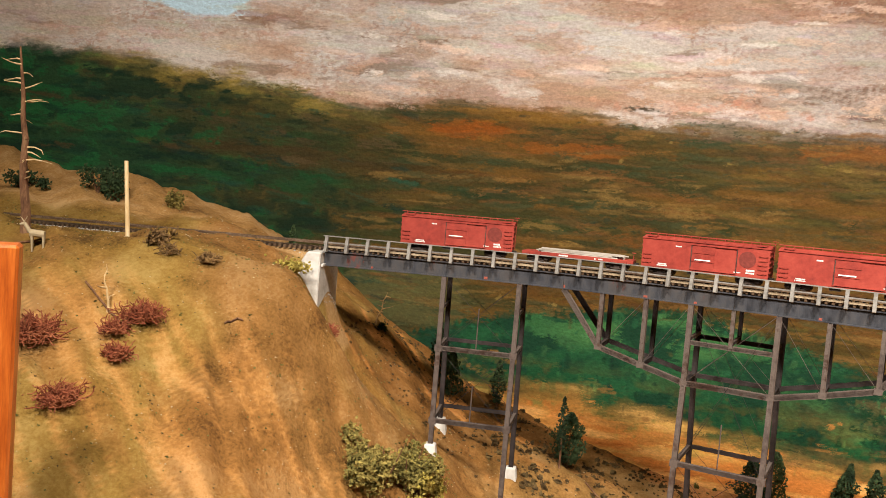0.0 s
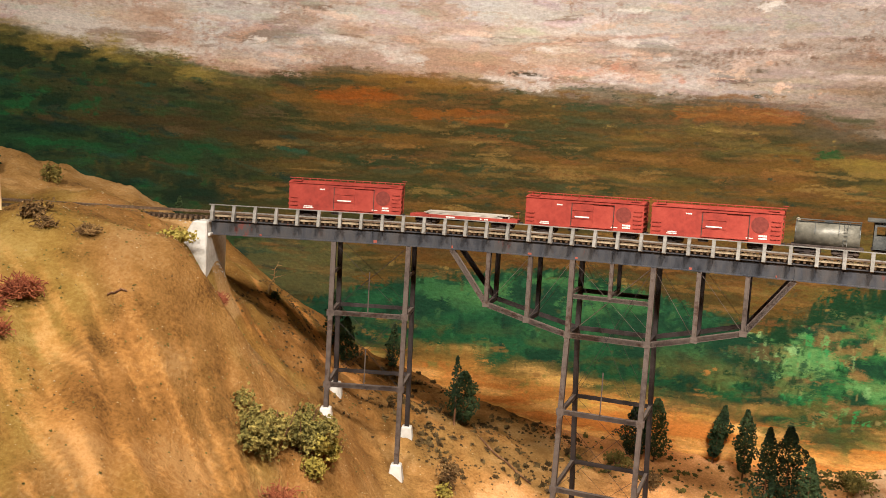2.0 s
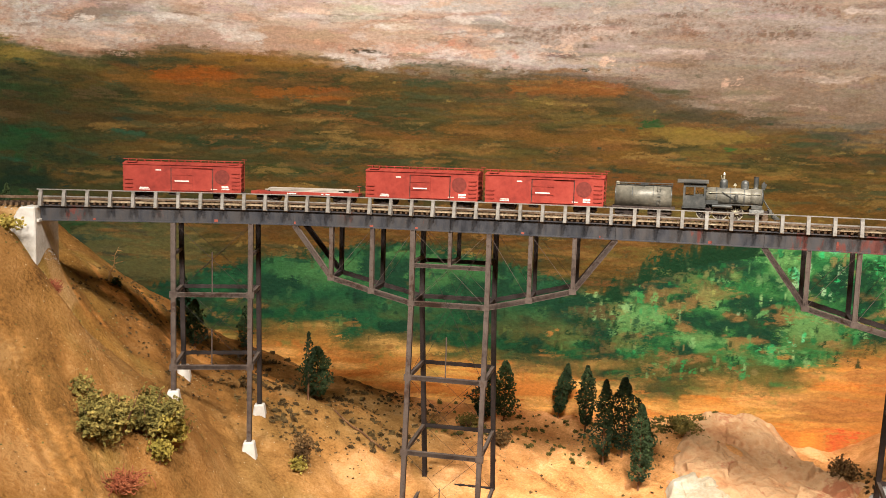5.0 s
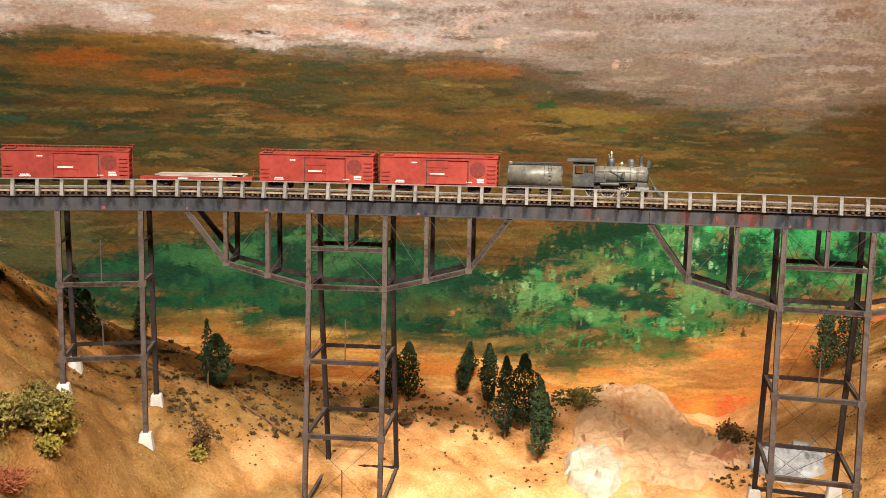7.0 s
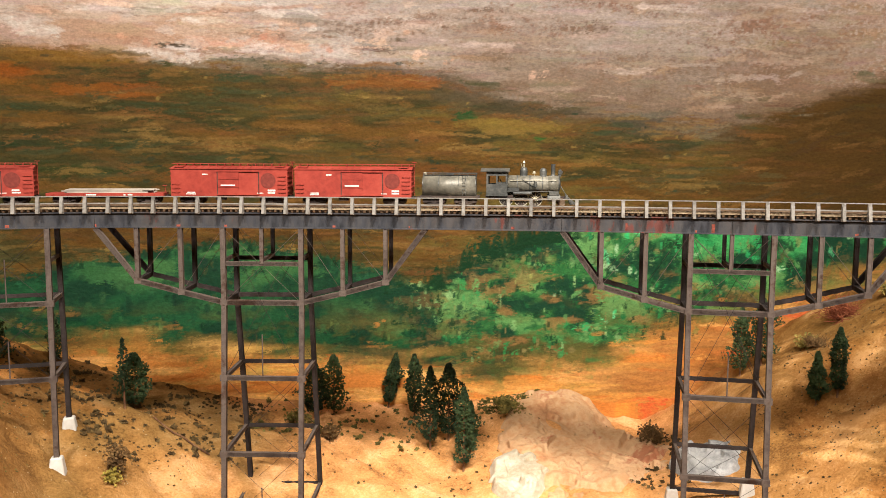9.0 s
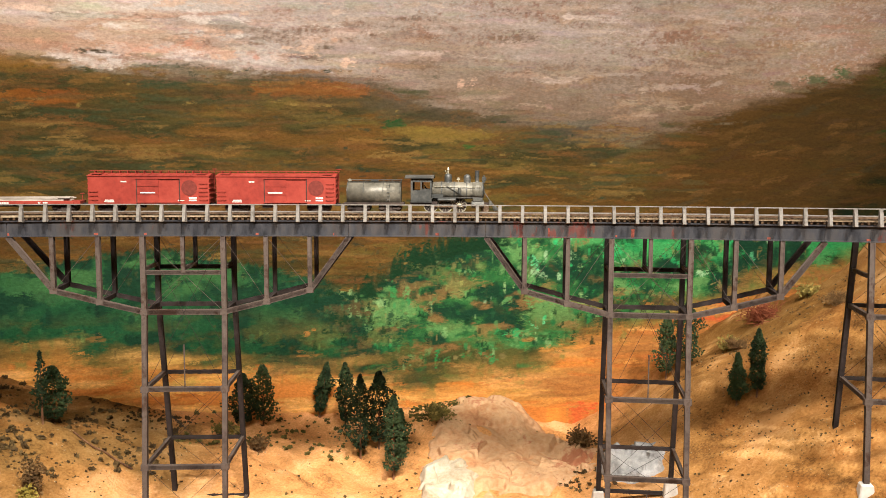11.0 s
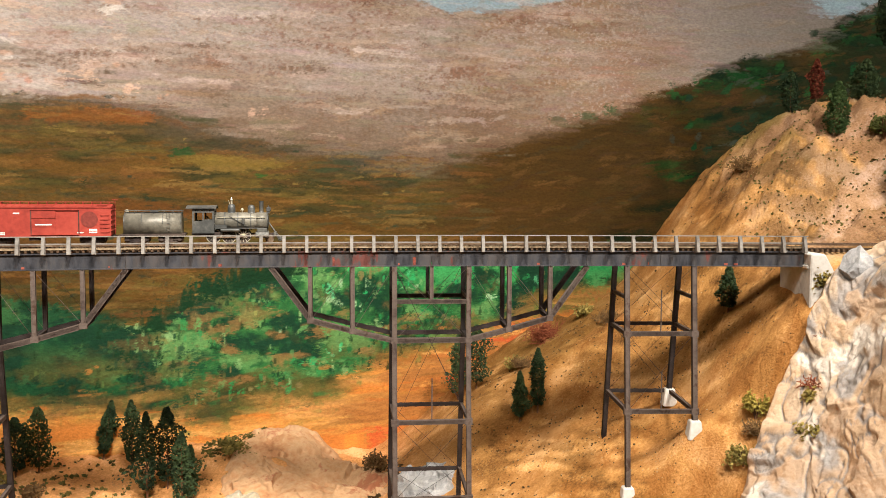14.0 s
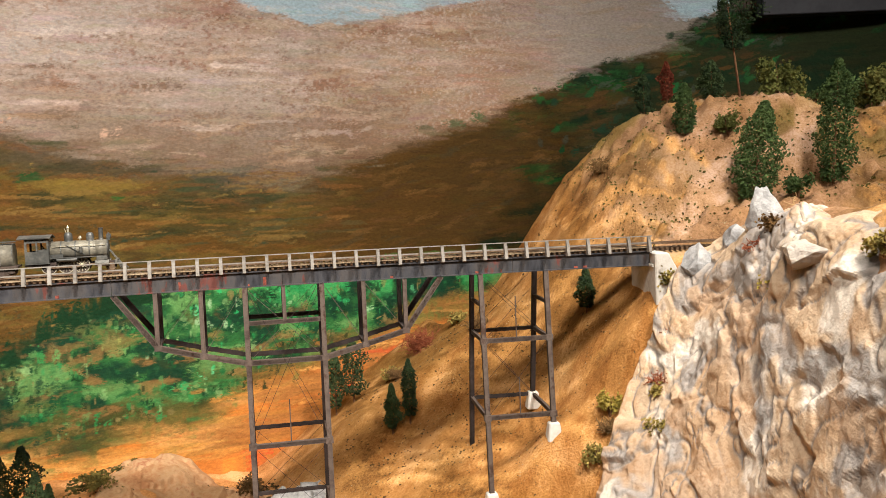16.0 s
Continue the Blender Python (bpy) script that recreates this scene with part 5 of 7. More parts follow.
def tender(place):
    L = 0.0335
    t = thing("tender", place, "grey weathered oil tender with a rounded cylindrical tank", "railway car")
    bm = bmesh.new()
    # rounded tank section, flat below
    n = 18
    prof = [(-0.0140, 0.0110)] + [(-0.0150 * math.cos(math.pi * i / n), 0.0225 + 0.0112 * math.sin(math.pi * i / n)) for i in range(n + 1)] + [(0.0140, 0.0110)]
    a = [bm.verts.new((-L + 0.003, y, z)) for y, z in prof]
    b = [bm.verts.new((L - 0.004, y, z)) for y, z in prof]
    bm.faces.new(a)
    bm.faces.new(b[::-1])
    for i in range(len(prof)):
        j = (i + 1) % len(prof)
        f = bm.faces.new((a[i], b[i], b[j], a[j]))
        f.smooth = True
    bmesh.ops.recalc_face_normals(bm, faces=bm.faces)
    part("tank", bm, loco_grey, t, "streaked grey tank")
    for x in (-L + 0.0035, -0.012, 0.010, L - 0.0045):
        bm = bmesh.new()
        for i in range(n):
            p = [(-0.0152 * math.cos(math.pi * k / n), 0.0225 + 0.0114 * math.sin(math.pi * k / n)) for k in (i, i + 1)]
            beam(bm, (x, *p[0]), (x, *p[1]), 0.0014, 0.0006, (1, 0, 0))
        part("tank_band", bm, loco_black, t)
    bm = bmesh.new()
    box(bm, (-L + 0.004, -0.0045, 0.0336), (L - 0.004, 0.0045, 0.0345))
    for o in (-1, 1):
        rod(bm, (-L + 0.003, o * 0.0065, 0.0362), (L - 0.003, o * 0.0065, 0.0362), 0.0004, n=5)
        for i in range(7):
            x = -L + 0.004 + (2 * L - 0.008) * i / 6
            rod(bm, (x, o * 0.0065, 0.0325), (x, o * 0.0065, 0.0362), 0.0003, n=5)
    box(bm, (-0.004, -0.003, 0.0345), (0.004, 0.003, 0.0362))
    part("deck_rail", bm, loco_black, t, "top walkway with hand rails")
    for o in (-1, 1):
        bm = bmesh.new()
        for dx in (-0.0016, 0.0016):
            rod(bm, (0.016 + dx, o * 0.0156, 0.012), (0.016 + dx, o * 0.0125, 0.0335), 0.0003, n=5)
        for k in range(5):
            z = 0.0145 + k * 0.004
            rod(bm, (0.0144, o * 0.0157, z), (0.0176, o * 0.0157, z), 0.0003, n=5)
        part("ladder", bm, loco_black, t)
    bm = bmesh.new()
    box(bm, (-L, -0.0150, 0.0088), (L, 0.0150, 0.0112), None, 0.0003)
    part("frame", bm, car_dark, t)
    bm = bmesh.new()
    box(bm, (-L - 0.004, -0.0014, 0.0068), (-L + 0.002, 0.0014, 0.0098))
    part("coupler", bm, car_dark, t)
    bm = bmesh.new()
    lathe(bm, [(0.002, 0.0), (0.0022, 0.002), (0.0006, 0.0028)], Matrix.Translation((-L + 0.005, 0.0, 0.0345)), 10)
    part("rear_lamp", bm, brass, t)
    truck(t, -L + 0.016)
    truck(t, L - 0.016)
    return t


def locomotive(place):
    """x forward. A small mogul: cab, tapered boiler, domes, stack, three driven axles and a pilot."""
    e = thing("steam_locomotive", place, "small black weathered steam locomotive with a grey boiler", "locomotive")

    def P(name, bm, mt, label="", parent=None):
        return part(name, bm, mt, parent or e, label)

    axis = 0.0245
    bm = bmesh.new()
    lathe(bm, [(0.0098, -0.020), (0.0098, 0.004), (0.0092, 0.026), (0.0092, 0.0262), (0.0096, 0.0264), (0.0096, 0.0375)], pose(0, 0, axis, 0, 90, 0), 28)
    for f in bm.faces:
        f.smooth = len(f.verts) == 4
    P("boiler", bm, loco_grey, "dusty grey boiler")
    for x in (-0.008, 0.006, 0.020):
        bm = bmesh.new()
        lathe(bm, [(0.0101, -0.0006), (0.0101, 0.0006)], pose(x, 0, axis, 0, 90, 0), 28)
        P("boiler_band", bm, loco_black)
    bm = bmesh.new()
    lathe(bm, [(0.0096, 0.0), (0.0093, 0.001), (0.0060, 0.0020), (0.0015, 0.0026)], pose(0.0375, 0, axis, 0, 90, 0), 28)
    P("smokebox_front", bm, loco_black)
    # firebox
    bm = bmesh.new()
    box(bm, (-0.030, -0.0090, 0.010), (-0.006, 0.0090, axis + 0.002))
    P("firebox", bm, loco_black)
    # cab
    bm = bmesh.new()
    x0, x1, y, z0, z1 = -0.0420, -0.0185, 0.0150, 0.0125, 0.0385
    for o in (-1, 1):
        Y = o * y
        lo, hi = min(Y, Y - o * 0.0008), max(Y, Y - o * 0.0008)
        box(bm, (x0, lo, z0), (x1, hi, z0 + 0.0125))
        box(bm, (x0, lo, z1 - 0.0045), (x1, hi, z1))
        for a, b in ((x0, x0 + 0.0022), (-0.0312, -0.0296), (x1 - 0.0022, x1)):
            box(bm, (a, lo, z0 + 0.0125), (b, hi, z1 - 0.0045))
    for x in (x1,):
        box(bm, (x - 0.0008, -y, z0), (x, y, z0 + 0.020))
        for o in (-1, 1):
            box(bm, (x - 0.0008, min(o * y, o * 0.012), z0 + 0.02), (x, max(o * y, o * 0.012), z1))
        box(bm, (x - 0.0008, -0.012, z1 - 0.003), (x, 0.012, z1))
    box(bm, (x0, -y, z0 - 0.001), (x1, y, z0 + 0.0004))
    P("cab", bm, loco_black, "black cab with open side windows")
    bm = bmesh.new()
    pr = [(-0.0172 + 0.0344 * i / 10, z1 + 0.0030 * math.sin(math.pi * i / 10)) for i in range(11)]
    for (ya, za), (yb, zb) in zip(pr, pr[1:]):
        beam(bm, (x0 - 0.0065, (ya + yb) / 2, (za + zb) / 2), (x1 + 0.002, (ya + yb) / 2, (za + zb) / 2), 0.0038, 0.0010, Vector((0, -(zb - za), yb - ya)))
    P("cab_roof", bm, loco_black, "overhanging cab roof")
    bm = bmesh.new()
    box(bm, (x0 - 0.001, -0.0132, 0.0095), (x1 + 0.006, 0.0132, 0.0125))
    P("cab_floor", bm, car_dark)
    bm = bmesh.new()
    lathe(bm, [(0.004, 0), (0.004, 0.005), (0.003, 0.006)], Matrix.Translation((-0.026, 0.0, 0.0205)) @ pose(0, 0, 0, 0, 90, 0), 12)
    for k in range(4):
        rod(bm, (-0.024, -0.006 + k * 0.004, 0.024), (-0.028, -0.006 + k * 0.004, 0.030), 0.0004, n=5)
    P("backhead", bm, brass, "valves and levers in the cab")

    def dome(x, r, h, mt, label, cap=True):
        bm = bmesh.new()
        lathe(bm, [(r * 1.25, axis + 0.0072), (r * 1.02, axis + 0.0092), (r, axis + 0.0105), (r, axis + h * 0.8), (r * 0.82, axis + h * 0.94), (r * 0.35, axis + h), (0.0002, axis + h + 0.0002)], Matrix.Translation((x, 0, 0)), 18)
        for f in bm.faces:
            f.smooth = True
        return P(label, bm, mt)

    dome(-0.001, 0.0042, 0.0190, loco_black, "steam_dome")
    dome(0.0205, 0.0040, 0.0180, loco_black, "sand_dome")
    bm = bmesh.new()
    lathe(bm, [(0.0045, axis + 0.0080), (0.0026, axis + 0.0098), (0.0023, axis + 0.0110), (0.0024, axis + 0.0215), (0.0028, axis + 0.0219), (0.0028, axis + 0.0224), (0.0018, axis + 0.0224)], Matrix.Translation((0.0315, 0, 0)), 16)
    P("smokestack", bm, loco_black)
    bm = bmesh.new()
    lathe(bm, [(0.0010, axis + 0.0185), (0.0010, axis + 0.0225), (0.0016, axis + 0.0235), (0.0004, axis + 0.0262)], Matrix.Translation((-0.001, 0, 0)), 10)
    rod(bm, (-0.003, 0, axis + 0.0185), (-0.0042, 0, axis + 0.0230), 0.0004, n=5)
    P("whistle", bm, brass)
    bm = bmesh.new()
    lathe(bm, [(0.0004, 0.0026), (0.0012, 0.0022), (0.0015, 0.0008), (0.0022, 0.0)], Matrix.Translation((0.0105, 0, axis + 0.0120)), 12)
    rod(bm, (0.0105, -0.002, axis + 0.0095), (0.0105, -0.002, axis + 0.0145), 0.0004, n=5)
    rod(bm, (0.0105, 0.002, axis + 0.0095), (0.0105, 0.002, axis + 0.0145), 0.0004, n=5)
    P("bell", bm, brass, "brass bell in a yoke")
    bm = bmesh.new()
    box(bm, (0.0370, -0.0022, axis + 0.0105), (0.0412, 0.0022, axis + 0.0155), None, 0.0005)
    lathe(bm, [(0.0018, 0.0), (0.0020, 0.0006)], pose(0.0412, 0, axis + 0.013, 0, 90, 0), 12)
    box(bm, (0.0385, -0.001, axis + 0.0155), (0.0400, 0.001, axis + 0.0172))
    box(bm, (0.0370, -0.0018, axis + 0.0085), (0.0405, 0.0018, axis + 0.0105))
    P("headlight", bm, loco_black, "box headlight")
    # running boards, air tank, pumps, pipes
    for o in (-1, 1):
        bm = bmesh.new()
        box(bm, (-0.018, min(o * 0.0085, o * 0.0145), 0.0165), (0.034, max(o * 0.0085, o * 0.0145), 0.0173))
        P("running_board", bm, loco_black)
        bm = bmesh.new()
        rod(bm, (-0.016, o * 0.0100, axis + 0.0042), (0.036, o * 0.0100, axis + 0.0042), 0.0004, n=5)
        for x in (-0.014, 0.002, 0.018, 0.034):
            rod(bm, (x, o * 0.009, axis + 0.0040), (x, o * 0.0101, axis + 0.0043), 0.0004, n=5)
        P("hand_rail", bm, brass)
        bm = bmesh.new()
        rod(bm, (-0.012, o * 0.0125, 0.0148), (0.008, o * 0.0125, 0.0148), 0.0021, n=12)
        P("air_tank", bm, loco_black)
        bm = bmesh.new()
        rod(bm, (0.0120, o * 0.0120, 0.0215), (0.0120, o * 0.0120, 0.0280), 0.0016, n=10)
        rod(bm, (-0.003, o * 0.0104, 0.030), (0.016, o * 0.0104, 0.0190), 0.0004, n=5)
        P("air_pump", bm, loco_black)
        bm = bmesh.new()
        rod(bm, (0.0255, o * 0.0125, 0.0095), (0.0395, o * 0.0125, 0.0095), 0.0036, n=14)
        box(bm, (0.0270, min(o * 0.0095, o * 0.0150), 0.0125), (0.0380, max(o * 0.0095, o * 0.0150), 0.0170), None, 0.0005)
        P("cylinder", bm, loco_black)
        bm = bmesh.new()
        beam(bm, (-0.020, o * 0.0112, 0.0068), (0.012, o * 0.0112, 0.0068), 0.0009, 0.0013)
        beam(bm, (0.006, o * 0.0122, 0.0070), (0.0260, o * 0.0122, 0.0095), 0.0008, 0.0012)
        P("side_rod", bm, rail_steel, "bright side rods")
        for x in (-0.020, -0.0035, 0.012):
            bm = bmesh.new()
            yy = o * 0.0083
            rod(bm, (x, yy - 0.0011, 0.0082), (x, yy + 0.0011, 0.0082), 0.0082, n=24)
            w = P("driving_wheel", bm, car_dark)
            bm = bmesh.new()
            for k in range(12):
                a = 2 * math.pi * k / 12
                rod(bm, (x, yy + o * 0.0012, 0.0082), (x + 0.0068 * math.cos(a), yy + o * 0.0012, 0.0082 + 0.0068 * math.sin(a)), 0.0004, n=4)
            P("spoke_ring", bm, brass if x > 0 else loco_grey, "", w)
            bm = bmesh.new()
            for k in range(24):
                a, b = 2 * math.pi * k / 24, 2 * math.pi * (k + 1) / 24
                beam(bm, (x + 0.0078 * math.cos(a), yy + o * 0.0011, 0.0082 + 0.0078 * math.sin(a)), (x + 0.0078 * math.cos(b), yy + o * 0.0011, 0.0082 + 0.0078 * math.sin(b)), 0.0008, 0.0008)
            P("tyre", bm, brass, "bright worn tyre", w)
    bm = bmesh.new()
    box(bm, (-0.040, -0.0055, 0.0080), (0.046, 0.0055, 0.0110))
    P("frame", bm, car_dark)
    bm = bmesh.new()
    wheelset(bm, 0.0405, 0.0048)
    P("pilot_wheelset", bm, rail_steel)
    bm = bmesh.new()
    box(bm, (0.0450, -0.0140, 0.0085), (0.0480, 0.0140, 0.0125), None, 0.0003)
    P("pilot_beam", bm, loco_black)
    bm = bmesh.new()
    for k in range(9):
        a = -1 + k / 4
        rod(bm, (0.0480, a * 0.0125, 0.0105), (0.0480 + 0.0100 * (1 - abs(a) * 0.7), a * 0.0105, 0.0022), 0.0006, n=5)
    P("pilot", bm, loco_black, "slatted pilot")
    for o in (-1, 1):
        bm = bmesh.new()
        rod(bm, (0.0465, o * 0.006, 0.0125), (0.0385, o * 0.005, axis), 0.0005, n=5)
        P("brace_rod", bm, loco_black)
    return e


def on_track(s):
    return Matrix.Translation(at(s, WIDE / 2, RAIL_Z)) @ pose(0, 0, 0, 0, 0, heading(s))


FRONT = 0.785
locomotive(on_track(FRONT - 0.058))
tender(on_track(FRONT - 0.1405))
boxcar(on_track(FRONT - 0.2480), 1)
boxcar(on_track(FRONT - 0.3870), 2)
flatcar(on_track(FRONT - 0.5230))
boxcar(on_track(FRONT - 0.6600), 3)

# ---- plants ----


def tufts(points, size, r, flat=0.5):
    """Small crossed leaf blades at each point, as verts and faces."""
    v, f = [], []
    for p, k in points:
        for j in range(3):
            a = Vector((r.gauss(0, 1), r.gauss(0, 1), r.gauss(0, flat))).normalized()
            b = a.cross(Vector((r.gauss(0, 1), r.gauss(0, 1), r.gauss(0, 1)))).normalized()
            a, b = a * size * k * r.uniform(0.6, 1.2), b * size * k * r.uniform(0.35, 0.7)
            i = len(v)
            v += [tuple(p - a), tuple(p + b), tuple(p + a), tuple(p - b)]
            f.append((i, i + 1, i + 2, i + 3))
    return v, f


def conifer(place, h, w, seed, mat=None, label="dark green foam-foliage conifer standing on the slope", bare=0.12, lean=0.0, n=420, group="conifers"):
    r = random.Random(seed)
    mat = mat or tree_green
    t = thing("conifer", place, label, "tree", group)
    top = Vector((lean * h, 0, h))
    bm = bmesh.new()
    rod(bm, (0, 0, -0.006), tuple(top * 0.97), 0.0014 * (h / 0.08) ** 0.6, 0.0004, 7)
    for k in range(14):
        z = h * r.uniform(bare, 0.9)
        a = r.uniform(0, 6.28)
        q = w * (1 - z / h) * 0.8
        rod(bm, (lean * z, 0, z), (lean * z + q * math.cos(a), q * math.sin(a), z - q * 0.1), 0.0005, 0.0002, 4)
    part("trunk", bm, bark, t)
    pts = []
    lobes = [(r.uniform(0, 6.28), r.uniform(bare, 0.85), r.uniform(0.15, 0.4)) for _ in range(9)]
    for _ in range(int(n * 3.6)):
        z = bare + (1 - bare) * r.random() ** 0.9
        a = r.uniform(0, 6.28)
        up = (z - bare) / (1 - bare)
        env = (min(1.0, (1 - up) * 2.2) ** 0.7 * 0.88 + 0.10) * (0.62 + 0.38 * min(1.0, up / 0.22))
        for la, lz, lr in lobes:
            if abs(z - lz) < 0.08 and math.cos(a - la) > 0.3:
                env *= 1 + lr
        tier = 0.92 + 0.10 * (0.5 + 0.5 * math.sin(z * 47 + seed + 3 * math.sin(a + seed)))
        rad = w * env * tier * math.sqrt(r.uniform(0.15, 1.0))
        pts.append((Vector((lean * z * h + rad * math.cos(a), rad * math.sin(a), z * h)), 1.0))
    v, f = tufts(pts, 0.0022 * max(1.0, w / 0.024), r, 0.9)
    raw("crown", v, f, mat, t)
    return t


def bush(place, w, h, seed, mat, label, n=160, category="bush", size=0.0034, stems=5):
    r = random.Random(seed)
    t = thing("bush", place, label, category, "bushes")
    bm = bmesh.new()
    for k in range(stems):
        a, q = r.uniform(0, 6.28), r.uniform(0.2, 0.8) * w
        rod(bm, (q * 0.1 * math.cos(a), q * 0.1 * math.sin(a), -0.004), (q * math.cos(a), q * math.sin(a), h * r.uniform(0.5, 0.9)), 0.0009, 0.0004, 5)
    part("stem", bm, bark, t)
    lobes = [(Vector((r.gauss(0, 0.45) * w, r.gauss(0, 0.45) * w, h * r.uniform(0.25, 0.75))), r.uniform(0.3, 0.6)) for _ in range(6)]
    pts = []
    for _ in range(n):
        c, k = r.choice(lobes)
        d = Vector((r.gauss(0, 1), r.gauss(0, 1), r.gauss(0, 1))).normalized() * r.uniform(0.5, 1.0)
        p = c + Vector((d.x * w * k, d.y * w * k, d.z * h * k * 0.8))
        if p.z > -0.002:
            pts.append((p, 1.0))
    pts = [(p + Vector((r.gauss(0, size), r.gauss(0, size), r.gauss(0, size))) * 0.8, 0.72) for p, _ in pts for _ in range(2)]
    v, f = tufts(pts, size, r, 1.0)
    raw("foliage", v, f, mat, t)
    return t


def twig_bush(place, w, h, seed, mat, label, n=90):
    """Curled fibre bush."""
    r = random.Random(seed)
    t = thing("bush", place, label, "bush", "bushes")
    bm = bmesh.new()
    for k in range(int(n * 1.8)):
        p = Vector((r.gauss(0, 0.4) * w, r.gauss(0, 0.4) * w, r.uniform(0, 0.3) * h))
        d = Vector((r.gauss(0, 1), r.gauss(0, 1), r.uniform(0.2, 1.5))).normalized()
        st = h * 0.16
        for i in range(5):
            q = p + d * st
            if q.z < 0:
                q.z = 0.001
            rod(bm, p, q, 0.0005, 0.0004, 4)
            d = (d + Vector((r.gauss(0, 0.7), r.gauss(0, 0.7), r.gauss(0, 0.6)))).normalized()
            p = q
    part("tangle", bm, mat, t)
    return t

# ---- rocks ----
rock_mat = surface("cast_plaster_rock", [(150, 140, 132), (196, 184, 172), (220, 208, 194), (206, 184, 160)], 24, 0.9, 0.8, fine=9, spread=0.26, depth=0.003, dim=0.62)
rock_pale = surface("pale_plaster_rock", [(172, 112, 74), (206, 150, 104), (222, 178, 132), (192, 124, 88)], 14, 0.9, 0.8, fine=9, spread=0.26, depth=0.004, dim=0.74)
rock_white = surface("bright_plaster_rock", [(190, 160, 118), (232, 214, 184), (246, 236, 214)], 20, 0.9, 0.8, fine=9, spread=0.28, depth=0.004, dim=0.62)
rock_grey = surface("white_grey_rock", [(140, 138, 138), (196, 194, 192), (232, 228, 222)], 26, 0.9, 0.7, fine=9, spread=0.28, depth=0.003, dim=0.58)


def washed(m):
    """Let a mesh's own wash of pigment stain the material."""
    n, l = m.node_tree.nodes, m.node_tree.links
    b = n["Principled BSDF"]
    ramp = b.inputs["Base Color"].links[0].from_node
    tint, mixer = n.new("ShaderNodeAttribute"), n.new("ShaderNodeMix")
    tint.attribute_name = "wash"
    mixer.data_type, mixer.blend_type = "RGBA", "MULTIPLY"
    mixer.inputs["Factor"].default_value = 1.0
    l.new(ramp.outputs["Color"], mixer.inputs["A"])
    l.new(tint.outputs["Color"], mixer.inputs["B"])
    l.new(mixer.outputs["Result"], b.inputs["Base Color"])
    return m


cliff_mat = washed(surface("washed_plaster_cliff", [(168, 158, 148), (204, 194, 182), (224, 214, 202), (206, 188, 168)], 24, 0.9, 0.8, fine=9, spread=0.26, depth=0.003, dim=0.66))


def folds(P):
    """Folded plaster: broad swells, sharp creases between them, and a wash of colours, darker grey in the creases."""
    x, y, z = P.T
    w1, w2 = fbm(x * 16, y * 16, z * 16 + 5, 3) - 0.5, fbm(x * 16 + 9, y * 16, z * 16, 3) - 0.5
    x, y, z = x + w1 * 0.05, y + w2 * 0.05, z + (w1 + w2) * 0.03
    swell = fbm(x * 13, y * 13, z * 9, 3) - 0.5
    ridge = np.abs(fbm(x * 24, y * 24, z * 16 + 3, 3) - 0.5)
    crack = np.abs(fbm(x * 48 + 4, y * 48, z * 34, 3) - 0.5)
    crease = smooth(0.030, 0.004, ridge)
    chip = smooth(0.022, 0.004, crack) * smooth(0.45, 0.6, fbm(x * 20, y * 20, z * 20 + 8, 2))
    Q = np.stack([x, y, z], -1)
    f = swell * 0.014 + facets(Q, 0.060, 3, 0.055) + facets(Q, 0.024, 5, 0.050) + ridge * 0.008 - crease * 0.0022 - chip * 0.0022 + (fbm(x * 130, y * 130, z * 130, 3) - 0.5) * 0.003
    col = np.ones((len(P), 3)) * (1.00, 0.80, 0.60)
    col = mix(col, (1.30, 1.26, 1.20), smooth(0.50, 0.57, fbm(x * 17, y * 17, z * 17 + 2, 4)))
    col = mix(col, (0.58, 0.60, 0.65), smooth(0.49, 0.56, fbm(x * 21 + 6, y * 21, z * 21, 4)) * 0.8)
    col = mix(col, (0.92, 0.66, 0.44), smooth(0.52, 0.60, fbm(x * 19, y * 19 + 5, z * 19, 4)) * 0.8)
    # creases and chips set to a darker grey than the rock around them
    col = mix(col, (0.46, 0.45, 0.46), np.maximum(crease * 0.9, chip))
    return f, col


def facets(P, cell, seed, k):
    """Angular relief: every place belongs to a random cell with its own tilted plane."""
    r = np.random.RandomState(seed)
    lo, hi = P.min(0) - cell, P.max(0) + cell
    n = np.ceil((hi - lo) / cell).astype(int) + 1
    gx, gy, gz = np.meshgrid(*(np.arange(m) for m in n), indexing="ij")
    cells = (np.stack([gx, gy, gz], -1) + r.uniform(0.1, 0.9, (*gx.shape, 3))) * cell + lo
    nrm = r.normal(0, 1, (*gx.shape, 3))
    hgt = r.uniform(-1, 1, gx.shape)
    i = np.floor((P - lo) / cell).astype(int)
    best, out = np.full(len(P), 9e9), np.zeros(len(P))
    for dx in (-1, 0, 1):
        for dy in (-1, 0, 1):
            for dz in (-1, 0, 1):
                j = np.clip(i + (dx, dy, dz), 0, n - 1)
                c = cells[j[:, 0], j[:, 1], j[:, 2]]
                q = P - c
                dist = (q**2).sum(1)
                h = hgt[j[:, 0], j[:, 1], j[:, 2]] * cell * k + (q * nrm[j[:, 0], j[:, 1], j[:, 2]]).sum(1) * k
                out = np.where(dist < best, h, out)
                best = np.minimum(best, dist)
    return out


